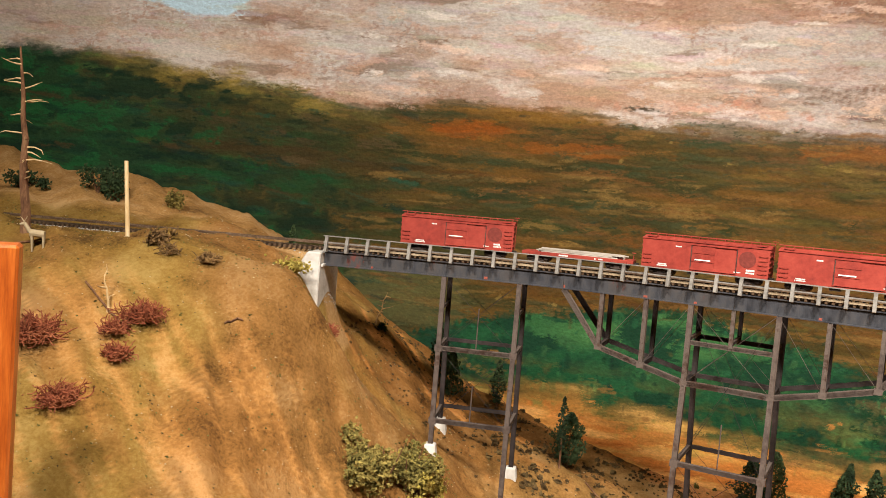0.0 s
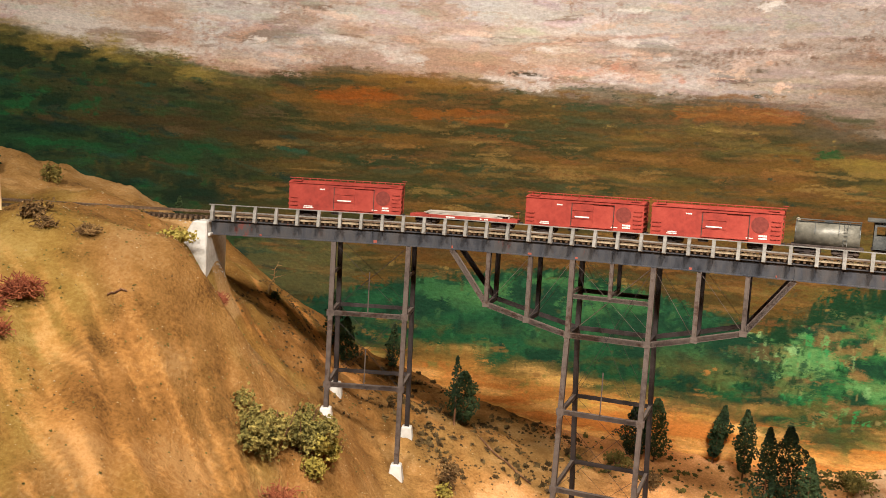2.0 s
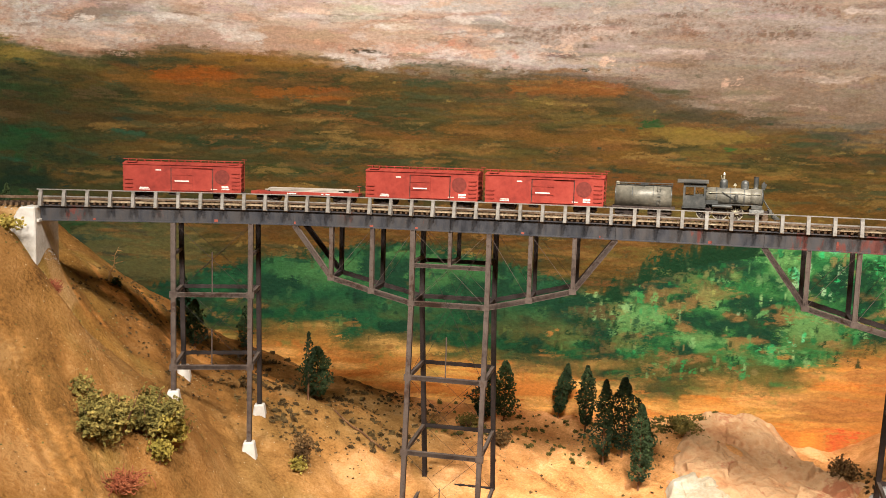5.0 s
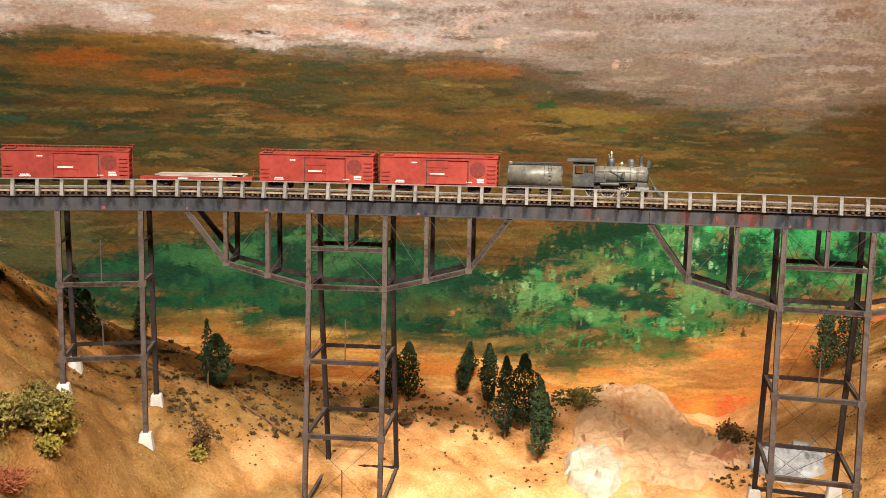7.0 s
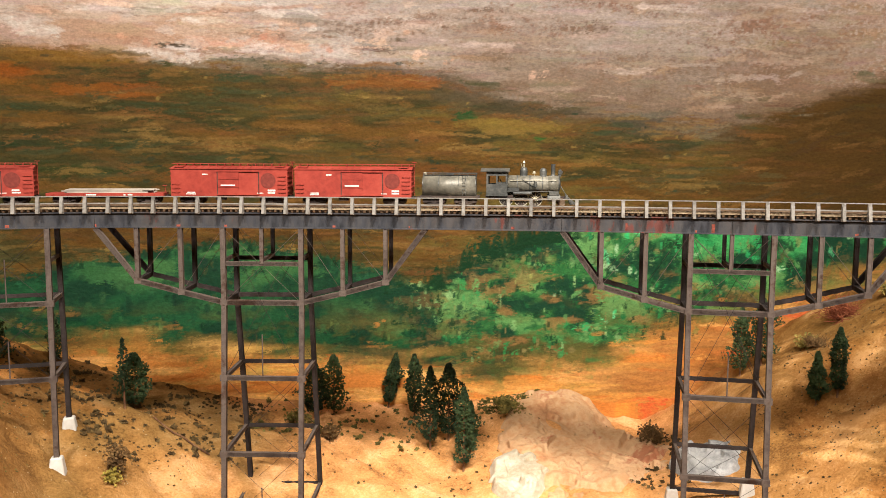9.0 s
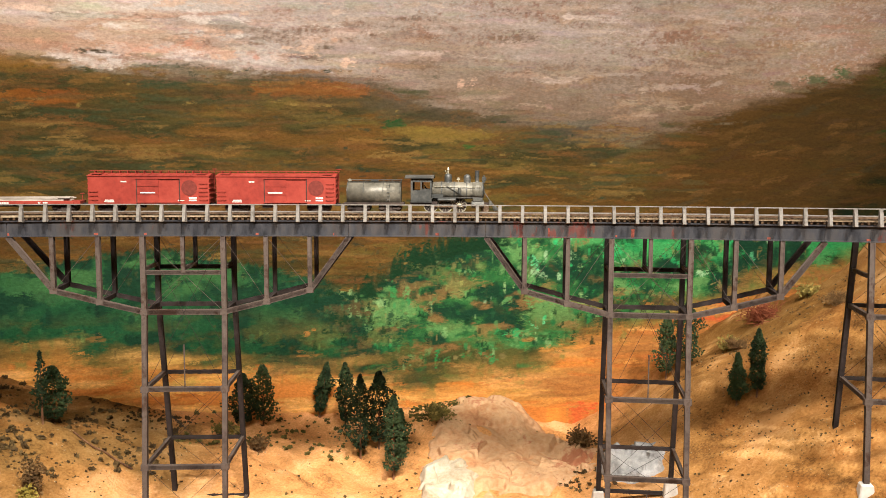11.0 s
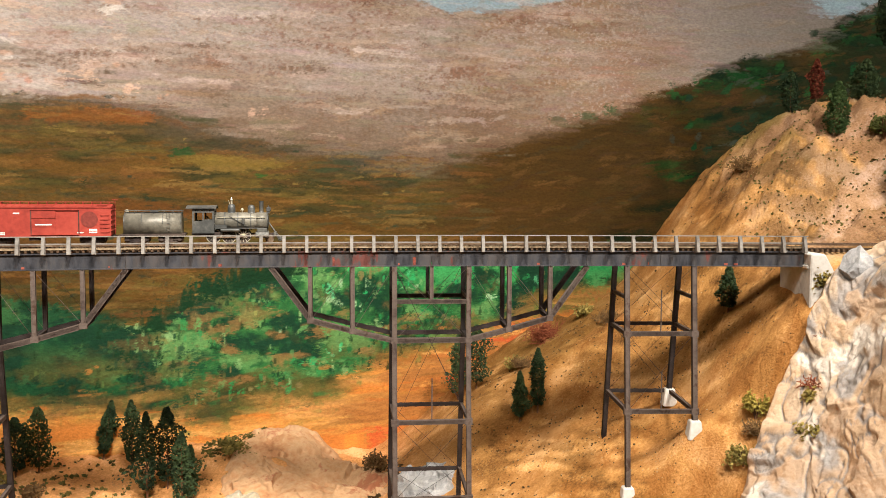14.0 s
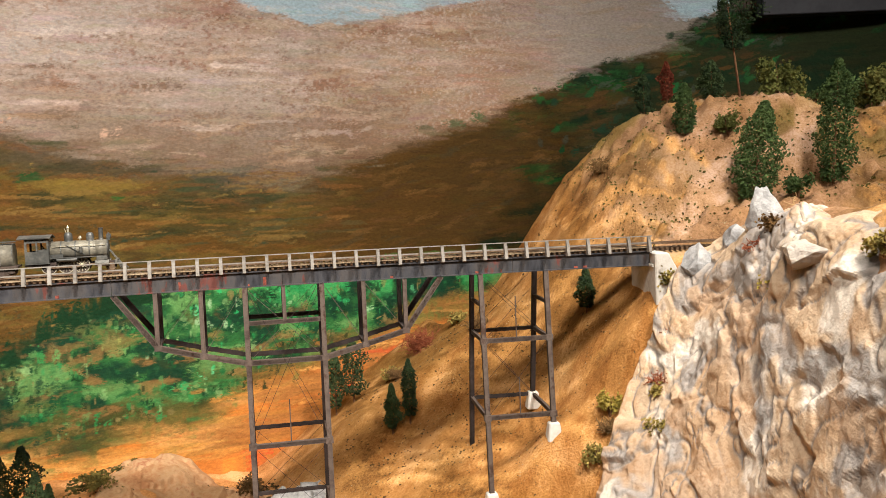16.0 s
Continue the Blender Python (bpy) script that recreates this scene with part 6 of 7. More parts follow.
def rock_patch(name, s0, s1, d0, d1, step, window, lift, mat, label, seed, cell=0.030, k=0.32, smooth_base=0.7, folded=False):
    S, D = np.meshgrid(np.arange(s0, s1, step * 0.45), np.arange(d0, d1, step))
    g = ground_z(S, D)
    X, Y = lay(S, D)
    P = np.stack([X, Y, g], -1)
    Q = P.copy()
    for _ in range(60):
        Q[1:-1] = (Q[:-2] + 2 * Q[1:-1] + Q[2:]) / 4
        Q[:, 1:-1] = (Q[:, :-2] + 2 * Q[:, 1:-1] + Q[:, 2:]) / 4
    du, dv = np.gradient(Q, axis=1), np.gradient(Q, axis=0)
    P = P + (Q - P) * smooth_base
    nrm = np.cross(du, dv)
    nrm /= np.linalg.norm(nrm, axis=-1, keepdims=True)
    w = window(S, D)
    flat = P.reshape(-1, 3)
    warp = np.stack([fbm(flat[:, 0] * 40, flat[:, 1] * 40, flat[:, 2] * 40 + k2) - 0.5 for k2 in (0, 7, 13)], -1) * 0.02
    f, stain = folds(flat) if folded else (0.0, None)
    if not folded:
        f = facets(flat + warp, cell, seed, k) + facets(flat + warp, cell * 0.4, seed + 1, k * 0.35) + (fbm(flat[:, 0] * 150, flat[:, 1] * 150, flat[:, 2] * 150, 3) - 0.5) * 0.003
    f = f.reshape(S.shape)
    for _ in range(1):
        f[1:-1] = (f[:-2] + 2 * f[1:-1] + f[2:]) / 4
        f[:, 1:-1] = (f[:, :-2] + 2 * f[:, 1:-1] + f[:, 2:]) / 4
    P = P + nrm * (np.maximum(lift + f, 0.002) * w - 0.010 * (1 - w))[..., None]
    ny, nx = S.shape
    idx = np.arange(ny * nx).reshape(ny, nx)
    quads = np.stack([idx[:-1, :-1], idx[:-1, 1:], idx[1:, 1:], idx[1:, :-1]], -1)
    keep = np.maximum.reduce([w[:-1, :-1], w[1:, 1:], w[:-1, 1:], w[1:, :-1]]) > 0.001
    ob = raw(name, P.reshape(-1, 3).tolist(), quads[keep].tolist(), mat)
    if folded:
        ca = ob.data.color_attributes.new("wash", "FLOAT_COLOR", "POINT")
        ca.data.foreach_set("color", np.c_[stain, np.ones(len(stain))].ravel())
    return tagged(ob, label, "rock")


def cliff_window(s, d):
    e = np.interp(-d, [0.0, 0.03, 0.05, 0.09, 0.15, 0.25, 0.60], [1.400, 1.370, 1.322, 1.272, 1.245, 1.225, 1.19]) + (fbm(s * 20, d * 20, 3.0) - 0.5) * 0.03
    return smooth(e, e + 0.02, s) * smooth(0.0, -0.02, d) * smooth(1.505, 1.455, s + (fbm(s * 15, d * 15, 4.0) - 0.5) * 0.1)


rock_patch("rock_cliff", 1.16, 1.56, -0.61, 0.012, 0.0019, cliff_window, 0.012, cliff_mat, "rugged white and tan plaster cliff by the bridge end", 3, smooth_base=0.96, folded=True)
rock_patch("rock_outcrop", 0.66, 0.96, 0.08, 0.46, 0.0024, lambda s, d: smooth(1.0, 0.70, np.hypot((s - 0.805) / 0.120, (d - 0.28) / 0.17) + (fbm(s * 22, d * 22, 2.0) - 0.5) * 0.6), 0.007, rock_pale, "pale ochre plaster outcrop against the mural", 9, 0.045, 0.13)
rock_patch("rock_outcrop", 0.66, 0.79, 0.08, 0.27, 0.0024, lambda s, d: smooth(1.0, 0.70, np.hypot((s - 0.722) / 0.042, (d - 0.175) / 0.075) + (fbm(s * 30, d * 30, 7.0) - 0.5) * 0.6), 0.013, rock_white, "bright white plaster rock at the outcrop's foot", 19, 0.03, 0.12)
rock_patch("rock_outcrop", 0.90, 1.02, 0.12, 0.26, 0.0022, lambda s, d: smooth(1.0, 0.75, np.hypot((s - 0.955) / 0.048, (d - 0.19) / 0.055) + (fbm(s * 30, d * 30, 5.0) - 0.5) * 0.5), 0.006, rock_grey, "white and grey plaster rock behind the tower", 12, 0.022, 0.3)


def boulder(place, sx, sy, sz, seed, mat, label, turn=0.0):
    r = random.Random(seed)
    bm = bmesh.new()
    for _ in range(30):
        v = Vector((r.gauss(0, 1), r.gauss(0, 1), r.gauss(0, 1))).normalized()
        taper = 1 - 0.45 * max(0, v.z)
        bm.verts.new((v.x * sx * taper, v.y * sy * taper, (v.z * 0.5 + 0.36) * sz))
    out = bmesh.ops.convex_hull(bm, input=list(bm.verts))
    bmesh.ops.delete(bm, geom=[g for g in out["geom_interior"] if isinstance(g, bmesh.types.BMVert)], context="VERTS")
    bmesh.ops.triangulate(bm, faces=bm.faces)
    bmesh.ops.subdivide_edges(bm, edges=list(bm.edges), cuts=3, use_grid_fill=True)
    for v in bm.verts:
        n = noise.noise(v.co * 60 + Vector((seed, 0, 0))) * 0.14 + noise.noise(v.co * 170) * 0.05
        v.co *= 1 + n
    ob = part("boulder", bm, mat)
    ob.matrix_basis = Matrix.Translation(place) @ pose(0, 0, 0, 0, 0, turn)
    return tagged(ob, label, "rock", "boulders by the track")


def by(s, d, z=0.0):
    p = on_ground(s, d)
    p.z += z
    return p


boulder(by(1.418, -0.040), 0.024, 0.020, 0.050, 1, rock_grey, "upright white plaster boulder beside the track", 20)
boulder(by(1.448, -0.062), 0.020, 0.018, 0.046, 2, rock_grey, "rounded white plaster boulder beside the track", 70)
boulder(by(1.458, -0.122), 0.021, 0.017, 0.070, 5, rock_grey, "tall pointed grey and white rock pinnacle", 120)
boulder(by(1.448, -0.235, -0.006), 0.040, 0.034, 0.036, 7, rock_mat, "broad tan boulder on the cliff edge", 40)

# ---- trees and bushes ----
conifer(by(0.250, 0.190), 0.078, 0.018, 1)
conifer(by(0.246, 0.150), 0.095, 0.006, 21, n=90, label="thin sparse conifer on the shaded slope", bare=0.25)
conifer(by(0.165, 0.300), 0.075, 0.009, 22, n=150, label="small sparse dark conifer near the mural")
conifer(by(0.090, 0.230), 0.090, 0.012, 23, n=240, label="dark conifer on the shaded slope under the bridge")
conifer(by(0.110, 0.210), 0.070, 0.012, 24, n=240, label="dark conifer on the shaded slope under the bridge")
conifer(by(0.435, 0.320), 0.085, 0.018, 25)
conifer(by(0.462, 0.335), 0.095, 0.018, 26)
conifer(by(0.535, 0.385), 0.088, 0.0105, 2, lean=0.18)
conifer(by(0.577, 0.350), 0.104, 0.0115, 3)
conifer(by(0.607, 0.240), 0.122, 0.012, 4, n=380)
conifer(by(0.630, 0.265), 0.115, 0.019, 27, n=520)
conifer(by(0.654, 0.186), 0.116, 0.013, 28, n=360)
conifer(by(0.660, 0.240), 0.078, 0.010, 29, n=260)
conifer(by(1.084, 0.226), 0.072, 0.009, 5, n=340, label="slim dark conifer on the ochre slope")
conifer(by(1.108, 0.225), 0.092, 0.010, 6, n=380, label="slim dark conifer on the ochre slope")
conifer(by(1.020, 0.430), 0.110, 0.013, 30, label="dark conifer standing against the mural")
conifer(by(1.046, 0.420), 0.105, 0.018, 31, label="dark conifer standing against the mural")
conifer(by(1.330, 0.118), 0.060, 0.010, 32, n=300, label="dark conifer in the shade behind the bridge end")
tree_mid = surface("mid_green_foliage", [(34, 50, 26), (58, 78, 40), (86, 104, 58)], 60, 0.95, 0.0, spread=0.3, jitter=0.2)
tree_olive = surface("olive_tree_foliage", [(58, 66, 28), (92, 96, 46), (124, 122, 66)], 60, 0.95, 0.0, spread=0.3, jitter=0.2)
tree_rust = surface("rust_tree_foliage", [(62, 28, 18), (96, 44, 28), (120, 60, 40)], 60, 0.95, 0.0, spread=0.3, jitter=0.2)
conifer(by(1.524, 0.270), 0.078, 0.016, 33, tree_mid, "mid green conifer on the hilltop", bare=0.05, n=460, group="hilltop trees")
conifer(by(1.560, 0.130), 0.138, 0.028, 34, tree_mid, "broad green conifer beside the hill path", bare=0.03, n=900, lean=0.42, group="hilltop trees")
conifer(by(1.668, 0.125), 0.172, 0.025, 35, tree_mid, "tall green conifer beside the hill path", bare=0.03, n=1000, lean=0.20, group="hilltop trees")
conifer(by(1.592, 0.345), 0.062, 0.018, 36, tree_green, "small dark conifer on the hill crest", bare=0.05, group="hilltop trees")
conifer(by(1.530, 0.365), 0.066, 0.010, 37, tree_rust, "rust-brown dead conifer on the hill crest", bare=0.08, n=260, group="hilltop trees")
conifer(by(1.503, 0.392), 0.066, 0.012, 38, tree_green, "thin dark conifer on the hill crest", bare=0.05, n=260, group="hilltop trees")
conifer(by(1.632, 0.335), 0.170, 0.019, 39, tree_green, "tall conifer with a bare leaning trunk", bare=0.42, lean=-0.33, n=520, group="hilltop trees")
bush(by(1.685, 0.320), 0.026, 0.062, 40, tree_olive, "rounded olive tree on the hill crest", 520, "tree", 0.005)
bush(by(1.735, 0.310), 0.020, 0.020, 41, tree_mid, "low blue-green bush on the hill crest", 240)
bush(by(1.830, 0.320), 0.028, 0.070, 42, tree_olive, "rounded olive tree on the hill crest", 420, "tree", 0.005)
bush(by(1.574, 0.236), 0.015, 0.030, 43, tree_olive, "small yellow-green bush on the hillside", 260)
bush(by(1.612, 0.110), 0.022, 0.030, 58, tree_mid, "low green bush under the conifers", 260)
twig_bush(by(1.415, 0.330), 0.016, 0.030, 44, bush_brown, "dark brown brush on the hillside", 70)
bush(by(1.306, -0.049), 0.011, 0.024, 45, bush_yellow, "yellow-green bush at the cliff's foot", 200)
twig_bush(by(1.300, -0.062), 0.012, 0.020, 46, bush_brown, "brown dry brush at the cliff's foot", 70)
bush(by(1.283, -0.078), 0.012, 0.018, 47, bush_green, "low dark bush at the cliff's foot", 160)
bush(by(1.349, -0.095, 0.012), 0.009, 0.016, 48, bush_green, "small green bush rooted in the cliff", 110)
twig_bush(by(1.352, -0.085, 0.012), 0.009, 0.018, 49, bush_red, "rust-red shrub rooted in the cliff", 50)
bush(by(1.333, -0.117, 0.012), 0.012, 0.014, 50, bush_green, "small green bush rooted in the cliff", 120)
twig_bush(by(1.372, -0.060, 0.010), 0.008, 0.014, 51, bush_red, "rust-red shrub rooted in the cliff", 40)
twig_bush(by(1.440, -0.150, 0.012), 0.014, 0.018, 52, bush_red, "dark red shrub between the boulders", 60)
bush(by(1.450, -0.165, 0.012), 0.016, 0.022, 53, bush_brown, "yellow-brown bush between the boulders", 200)
twig_bush(by(1.436, -0.020), 0.010, 0.016, 54, bush_brown, "brown brush beside the track end", 60)
bush(by(1.392, -0.020), 0.010, 0.020, 55, bush_green, "low olive bush beside the abutment", 160)
bush(by(1.455, -0.330, 0.010), 0.014, 0.016, 56, bush_green, "low green bush on the cliff top", 200)
bush(by(1.425, -0.190, 0.014), 0.006, 0.009, 57, bush_yellow, "tiny yellow tuft in a rock cleft", 60)
bush(by(1.100, 0.400), 0.018, 0.020, 60, bush_green, "low dark bush on the far slope", 200)
twig_bush(by(1.110, 0.370), 0.018, 0.022, 61, bush_brown, "dry brown brush on the far slope", 90)
bush(by(1.210, 0.430), 0.014, 0.018, 62, bush_green, "low dark bush on the far slope", 180)
twig_bush(by(1.225, 0.320), 0.020, 0.022, 63, bush_brown, "dry brown brush on the far slope", 110)
twig_bush(by(1.150, 0.450), 0.022, 0.050, 64, bush_red, "rust-red shrub against the mural", 110)
bush(by(0.470, 0.250), 0.016, 0.018, 65, bush_brown, "ochre bush at the valley's far edge", 180)
bush(by(0.420, 0.270), 0.016, 0.014, 66, bush_green, "low olive bush at the valley's far edge", 160)
bush(by(0.705, 0.335, 0.008), 0.030, 0.012, 67, bush_green, "flat olive ground cover on the outcrop", 320)
bush(by(0.893, 0.310), 0.022, 0.030, 68, bush_brown, "brown brush in the gully", 300)
# the clump of round bushes below the first tower
bush(by(0.076, -0.203), 0.020, 0.034, 70, bush_green, "olive green bush in a clump on the slope", 420)
bush(by(0.094, -0.188), 0.032, 0.052, 71, bush_green, "tall olive bush in a clump on the slope", 1100)
bush(by(0.116, -0.160), 0.028, 0.046, 72, bush_green, "tall olive bush in a clump on the slope", 900)
bush(by(0.132, -0.152), 0.020, 0.042, 73, bush_yellow, "yellow-green bush in a clump on the slope", 520)
bush(by(0.130, -0.172), 0.011, 0.020, 74, bush_yellow, "small bright yellow bush on the slope", 170)
twig_bush(by(0.105, -0.225), 0.018, 0.022, 75, bush_red, "dark red-brown bush on the slope", 110)
bush(by(0.264, 0.010), 0.011, 0.036, 76, bush_brown, "upright ochre bush beside the tower", 260)
bush(by(0.261, -0.006), 0.008, 0.014, 77, bush_yellow, "small yellow tuft beside the tower", 110)
# left hill
twig_bush(by(-0.212, -0.272), 0.020, 0.030, 80, bush_red, "tangled rust-red bush on the hillside", 170)
twig_bush(by(-0.155, -0.322), 0.016, 0.024, 81, bush_red, "tangled rust-red bush on the hillside", 140)
twig_bush(by(-0.138, -0.221), 0.018, 0.024, 82, bush_red, "tangled rust-red bush on the hillside", 150)
twig_bush(by(-0.152, -0.243), 0.012, 0.018, 83, bush_red, "tangled rust-red bush on the hillside", 80)
twig_bush(by(-0.138, -0.262), 0.010, 0.020, 84, bush_red, "tangled rust-red bush on the hillside", 80)
twig_bush(by(-0.112, -0.138), 0.010, 0.014, 85, bush_brown, "dark brown brush on the hill crest", 90)
bush(by(-0.166, -0.131), 0.012, 0.014, 86, bush_brown, "dry brown brush on the hill crest", 130)
twig_bush(by(-0.150, -0.145), 0.006, 0.016, 87, bush_brown, "dry brown brush on the hill crest", 40)
twig_bush(by(0.000, -0.070), 0.009, 0.018, 88, bush_red, "red-brown brush below the abutment", 90)
bush(by(-0.055, -0.050), 0.026, 0.008, 89, bush_yellow, "low yellow-green grass beside the abutment", 320)
bush(by(-0.425, 0.196), 0.016, 0.034, 90, tree_green, "round dark green bush on the back hill", 320)
bush(by(-0.395, 0.187), 0.018, 0.048, 91, tree_green, "round dark green bush on the back hill", 420)
bush(by(-0.314, 0.207), 0.009, 0.026, 92, bush_green, "small green bush on the back hill", 150)
bush(by(-0.540, 0.195), 0.024, 0.026, 93, tree_green, "dark bush on the back hill", 260)
conifer(by(-0.100, 0.260), 0.050, 0.004, 94, n=120, label="thin sparse conifer behind the track")
conifer(by(-0.145, 0.250), 0.045, 0.004, 95, n=120, label="thin sparse conifer behind the track")
bush(by(0.012, 0.190), 0.003, 0.010, 96, tree_green, "tiny dark bush on the shaded slope", 40)


def bare_tree(place, h, seed, n, label, mat, lean=(0, 0), thick=0.004, reach=0.25, start=0.25):
    r = random.Random(seed)
    t = thing("dead_tree", place, label, "tree")
    bm = bmesh.new()
    p = Vector((0, 0, -0.006))
    pts = [p]
    for i in range(8):
        z = h * (i + 1) / 8
        pts.append(Vector((lean[0] * z + r.gauss(0, 0.0012), lean[1] * z + r.gauss(0, 0.0012), z)))
    for i in range(8):
        rod(bm, pts[i], pts[i + 1], thick * (1 - i / 9.5), thick * (1 - (i + 1) / 9.5), 8)
    part("trunk", bm, mat, t)
    for k in range(n):
        z = start + (0.97 - start) * k / n + r.uniform(-0.02, 0.02)
        i = min(7, int(z * 8))
        q = pts[i].lerp(pts[i + 1], z * 8 - i)
        a = r.uniform(0, 6.28)
        ln = h * reach * r.uniform(0.45, 1.0) * (1.05 - 0.5 * z)
        d = Vector((math.cos(a), math.sin(a) * 0.8, r.uniform(-0.15, 0.35)))
        bm = bmesh.new()
        for j in range(3):
            e = q + d * ln / 3
            rod(bm, q, e, 0.0011 * (1 - j * 0.28), 0.0011 * (1 - (j + 1) * 0.28), 5)
            q, d = e, d + Vector((r.gauss(0, 0.25), r.gauss(0, 0.25), r.gauss(0, 0.25) - 0.05))
        part("branch", bm, pale_wood if thick > 0.003 else mat, t)
    return t


bare_tree(by(-0.315, -0.137), 0.192, 3, 22, "tall dead pine with bare broken branches", bark, (-0.07, 0.0), 0.0056, 0.24, 0.28)
bare_tree(by(0.000, 0.190), 0.045, 4, 7, "small bare dark tree on the slope under the bridge", bush_brown, (0.3, 0), 0.0016, 0.5, 0.4)
bare_tree(by(1.592, 0.075), 0.036, 6, 4, "small bare pale sapling by the path", pale_wood, (0.1, 0), 0.0012, 0.5, 0.4)
bare_tree(by(-0.171, -0.225), 0.046, 8, 3, "forked pale dead branch stuck in the hill", pale_wood, (-0.12, 0.1), 0.0016, 0.5, 0.3)

# telegraph pole, leaning slightly
t = thing("pole", by(-0.212, -0.115), "plain pale wooden pole leaning on the hill crest", "pole")
bm = bmesh.new()
rod(bm, (0, 0, -0.006), (-0.006, 0, 0.080), 0.0025, 0.0021, 12)
part("shaft", bm, pale_wood, t)

# fallen sticks
for s, d, s2, d2, k in ((-0.205, -0.205, -0.150, -0.235, 0.0011), (-0.345, -0.165, -0.285, -0.150, 0.0013), (-0.070, -0.190, -0.052, -0.188, 0.0010), (0.275, 0.150, 0.340, 0.120, 0.0012)):
    bm = bmesh.new()
    n = 6
    pts = [by(s + (s2 - s) * i / n, d + (d2 - d) * i / n + 0.0008 * math.sin(i * 1.9), 0.002) for i in range(n + 1)]
    for a, b in zip(pts, pts[1:]):
        rod(bm, a, b, k, k * 0.9, 6)
    tagged(part("fallen_branch", bm, bark), "thin brown fallen branch lying on the slope", "branch", "fallen branches")

# small pale figurine on the hill crest
fig_mat = surface("cream_painted_casting", [(206, 176, 130), (228, 206, 166)], 60, 0.7, 0.1, dim=0.5)
bm = bmesh.new()
for p, q, a, b in (((-0.007, 0, 0.017), (0.007, 0, 0.016), 0.0042, 0.0038), ((-0.007, 0, 0.018), (-0.013, 0, 0.027), 0.0024, 0.0017), ((-0.012, 0, 0.0265), (-0.017, 0, 0.025), 0.0019, 0.0012), ((-0.005, 0.002, 0.016), (-0.005, 0.002, -0.002), 0.0013, 0.0008), ((-0.005, -0.002, 0.016), (-0.004, -0.002, -0.002), 0.0013, 0.0008), ((0.006, 0.002, 0.016), (0.006, 0.002, -0.002), 0.0014, 0.0008), ((0.006, -0.002, 0.016), (0.007, -0.002, -0.002), 0.0014, 0.0008), ((-0.013, 0, 0.028), (-0.018, 0.004, 0.033), 0.0005, 0.0003), ((-0.013, 0, 0.028), (-0.009, -0.004, 0.034), 0.0005, 0.0003)):
    rod(bm, p, q, a, b, 10)
ob = part("figurine", bm, fig_mat)
ob.matrix_basis = Matrix.Translation(by(-0.285, -0.162)) @ pose(0, 0, 0, 0, 0, 10)
tagged(ob, "small cream cast figurine standing on the hill crest", "figurine")

# ---- loose ground cover ----


def scatter(name, n, region, size, mat, label, seed, blades=False):
    r = random.Random(seed)
    v, f = [], []
    k = 0
    while k < n:
        s, d = r.uniform(region[0], region[1]), r.uniform(region[2], region[3])
        if 0.30 < (math.sin(s * 37 + seed) * math.cos(d * 41) * 0.5 + 0.5) * r.uniform(0.4, 1.6):
            p = on_ground(s, d)
            q = size * r.uniform(0.4, 1.3)
            k += 1
            i = len(v)
            if blades:
                tv, tf = tufts([(p + Vector((0, 0, q * 0.4)), 1.0), (p + Vector((q * 0.5, 0, q * 0.3)), 0.8)], q, r, 1.0)
                v += tv
                f += [tuple(i + a for a in g) for g in tf]
            else:
                v += [tuple(p + Vector((q * r.uniform(0.6, 1), 0, 0))), tuple(p + Vector((0, q * r.uniform(0.6, 1), 0))), tuple(p + Vector((-q, 0, 0))), tuple(p + Vector((0, -q * r.uniform(0.6, 1), 0))), tuple(p + Vector((0, 0, q * 0.8)))]
                f += [(i, i + 1, i + 4), (i + 1, i + 2, i + 4), (i + 2, i + 3, i + 4), (i + 3, i, i + 4)]
    return tagged(raw(name, v, f, mat), label, "ground cover", kind="stuff")


dark_litter = surface("dark_leaf_litter", [(48, 36, 20), (78, 60, 34), (104, 84, 48)], 80, 0.95, 0.0)
hill_turf = surface("olive_turf", [(70, 66, 30), (104, 96, 46), (132, 118, 62)], 80, 0.95, 0.0, dim=0.8)
pale_grit = surface("pale_grit", [(176, 138, 88), (206, 172, 122), (228, 204, 164)], 80, 0.95, 0.0, dim=0.5)
ballast = surface("grey_ballast", [(96, 92, 86), (140, 134, 124), (176, 168, 156)], 120, 0.95, 0.0)
scatter("litter", 900, (-0.02, 0.38, 0.04, 0.36), 0.0022, dark_litter, "dark leaf litter on the shaded slope", 1, True)
scatter("scrub", 240, (0.15, 0.36, 0.06, 0.36), 0.0052, dark_litter, "dark dry scrub among the conifers on the shaded slope", 21, True)
scatter("scrub", 200, (0.36, 0.62, 0.22, 0.42), 0.0046, hill_turf, "olive scrub along the valley edge", 22, True)
scatter("flock", 700, (0.665, 0.75, 0.28, 0.42), 0.0030, hill_turf, "olive flock over the outcrop's shoulder", 23, True)
scatter("scrub", 260, (0.83, 0.93, 0.14, 0.40), 0.0040, dark_litter, "brown scrub down the gully", 24, True)
scatter("litter", 160, (0.30, 0.75, 0.10, 0.34), 0.0024, dark_litter, "scattered dark scrub on the valley floor", 2, True)
scatter("litter", 500, (-0.5, 0.15, -0.40, 0.02), 0.0010, dark_litter, "fine dark turf on the left hill", 3, True)
scatter("litter", 500, (1.02, 1.36, 0.05, 0.42), 0.0020, dark_litter, "scattered scrub on the right slope", 4, True)
scatter("litter", 550, (1.38, 1.80, 0.06, 0.50), 0.0019, dark_litter, "brown scrub on the far hill", 9, True)
scatter("litter", 1500, (1.38, 1.80, 0.10, 0.50), 0.0026, hill_turf, "olive turf patches on the far hill", 10, True)
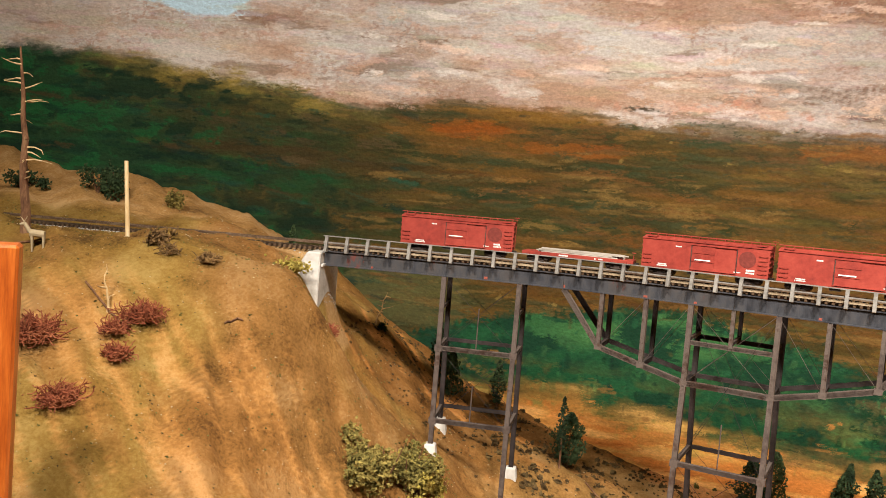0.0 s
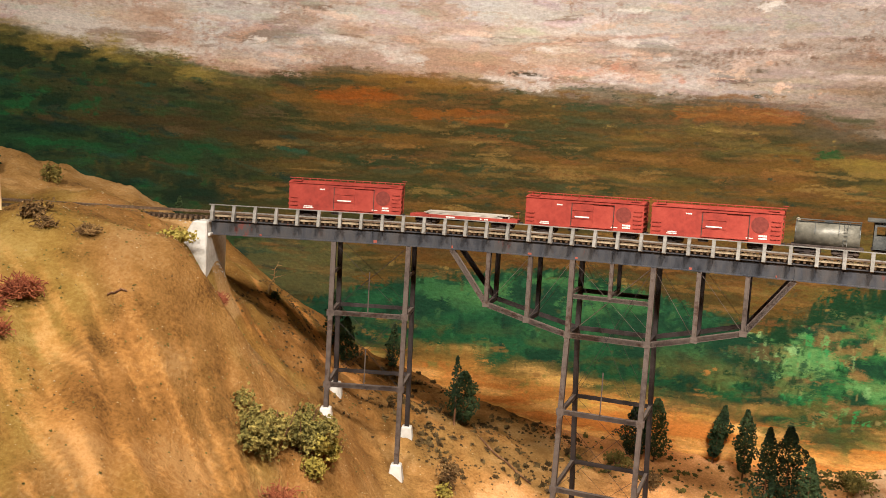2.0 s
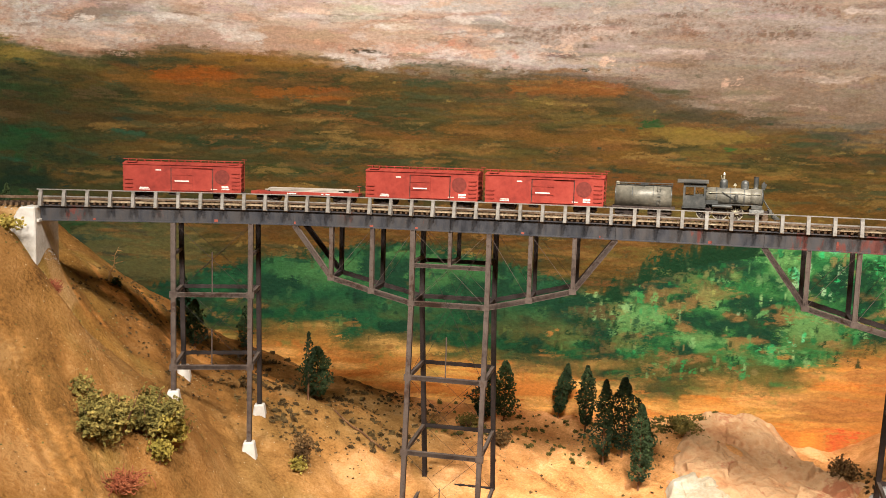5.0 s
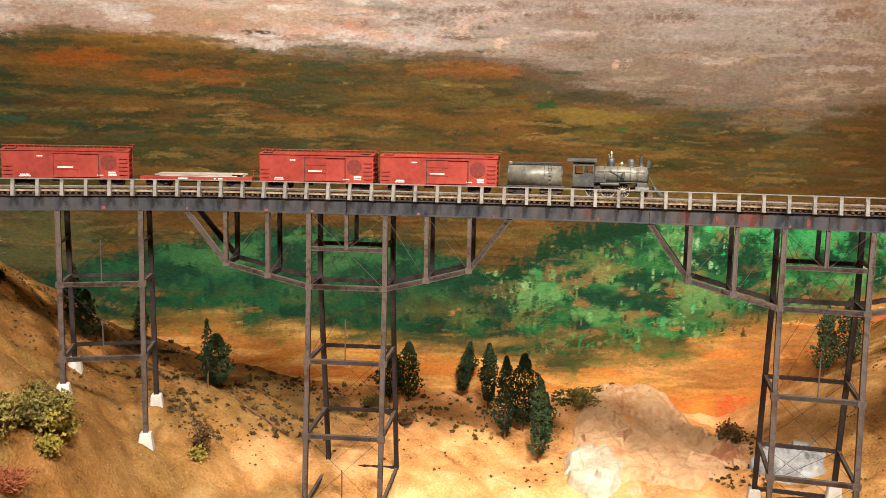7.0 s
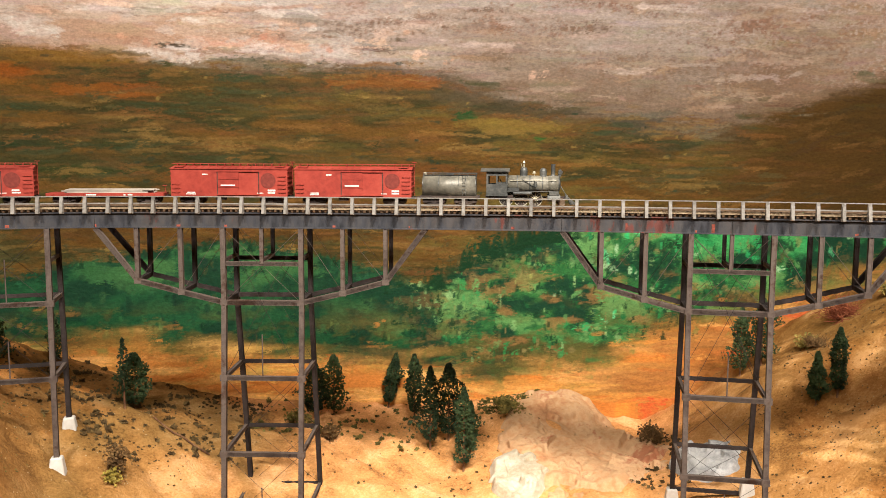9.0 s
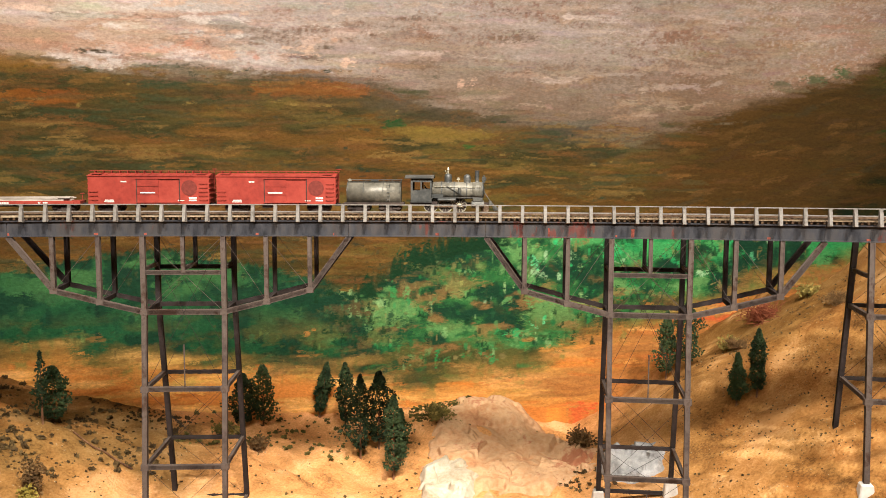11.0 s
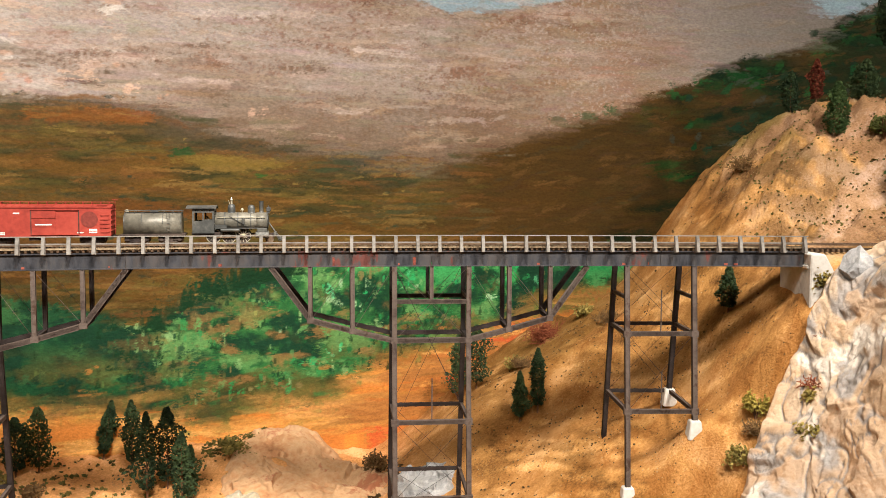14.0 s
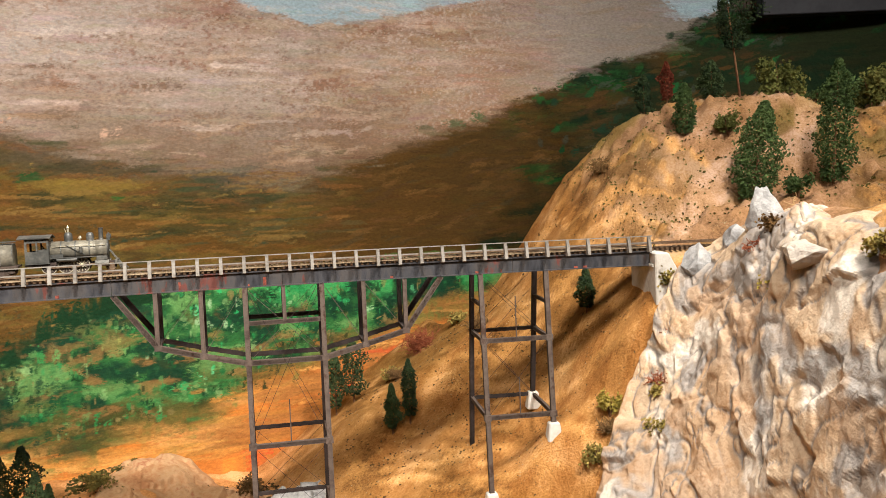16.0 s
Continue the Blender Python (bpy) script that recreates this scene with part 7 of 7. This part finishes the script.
scatter("litter", 900, (0.98, 1.38, -0.05, 0.30), 0.0013, dark_litter, "fine brown scrub on the ochre slope", 12, True)
scatter("litter", 1400, (-0.5, 0.18, -0.42, 0.10), 0.0013, hill_turf, "olive turf on the left hill", 11, True)
scatter("grit", 2600, (-0.5, 0.30, -0.42, 0.30), 0.0010, pale_grit, "pale grit on the left slopes", 5)
scatter("grit", 2200, (0.30, 1.36, -0.05, 0.42), 0.0012, pale_grit, "pale grit on the valley and right slope", 6)
scatter("grit", 1500, (1.38, 1.75, 0.04, 0.42), 0.0012, pale_grit, "pale grit on the far hill", 7)
scatter("ballast", 1800, (-0.55, -0.02, 0.006, 0.049), 0.0014, ballast, "grey stone ballast along the track", 8)

# ---- post at the aisle and the screen above ----
bm = bmesh.new()
box(bm, (-0.016, -0.012, 0.0), (0.016, 0.012, 1.343), None, 0.002)
ob = part("wooden_post", bm, orange_wood)
ob.matrix_basis = pose(-0.288, 0.545, 0, 0, 0, 20)
tagged(ob, "varnished orange wooden post at the aisle edge", "post")

screen_black = surface("black_screen_casing", [(44, 44, 48), (58, 58, 62)], 20, 0.5, 0.05)
glow = bpy.data.materials.new("screen_glow")
glow.use_nodes = True
gb = glow.node_tree.nodes["Principled BSDF"]
gb.inputs["Base Color"].default_value = (0.02, 0.02, 0.03, 1)
gb.inputs["Emission Color"].default_value = (0.45, 0.62, 1.0, 1)
gb.inputs["Emission Strength"].default_value = 0.01
gb.inputs["Roughness"].default_value = 0.6
gb.inputs["Specular IOR Level"].default_value = 0.05
screen_black.node_tree.nodes["Principled BSDF"].inputs["Specular IOR Level"].default_value = 0.05
a, b = Vector((1.880, 0.465, 1.728)), Vector((2.079, 0.231, 1.710))
tv = thing("monitor", Matrix.Translation(a) @ pose(0, 0, 0, 0, 0, math.degrees(math.atan2(b.y - a.y, b.x - a.x))), "black flat screen hanging from the ceiling in a corner", "monitor")
bm = bmesh.new()
box(bm, (0.0, 0.004, 0.0), (0.44, 0.034, 0.40), None, 0.003)
part("casing", bm, screen_black, tv)
bm = bmesh.new()
box(bm, (0.0, -0.004, 0.0), (0.44, 0.004, 0.084), None, 0.0015)
part("lower_bezel", bm, screen_black, tv)
for x0, x1 in ((0.0, 0.008), (0.432, 0.44)):
    bm = bmesh.new()
    box(bm, (x0, -0.004, 0.0842), (x1, 0.004, 0.40))
    part("side_bezel", bm, screen_black, tv)
bm = bmesh.new()
box(bm, (0.008, 0.0015, 0.0844), (0.432, 0.0038, 0.398))
screen = part("screen", bm, glow, tv, "dark glossy picture area")
lit = glow.copy()
lit.name = "lit_picture"
lit.node_tree.nodes["Principled BSDF"].inputs["Emission Color"].default_value = (0.75, 0.83, 1.0, 1)
lit.node_tree.nodes["Principled BSDF"].inputs["Emission Strength"].default_value = 0.9
for x0, x1, z1 in ((0.012, 0.040, 0.096), (0.046, 0.070, 0.094)):
    bm = bmesh.new()
    box(bm, (x0, 0.0008, 0.0866), (x1, 0.0014, z1), None, 0.0002)
    part("picture", bm, lit, screen, "glowing bluish white patch of the picture")
bm = bmesh.new()
box(bm, (0.20, 0.034, 0.18), (0.24, 0.048, 0.99))
part("ceiling_bracket", bm, screen_black, tv)
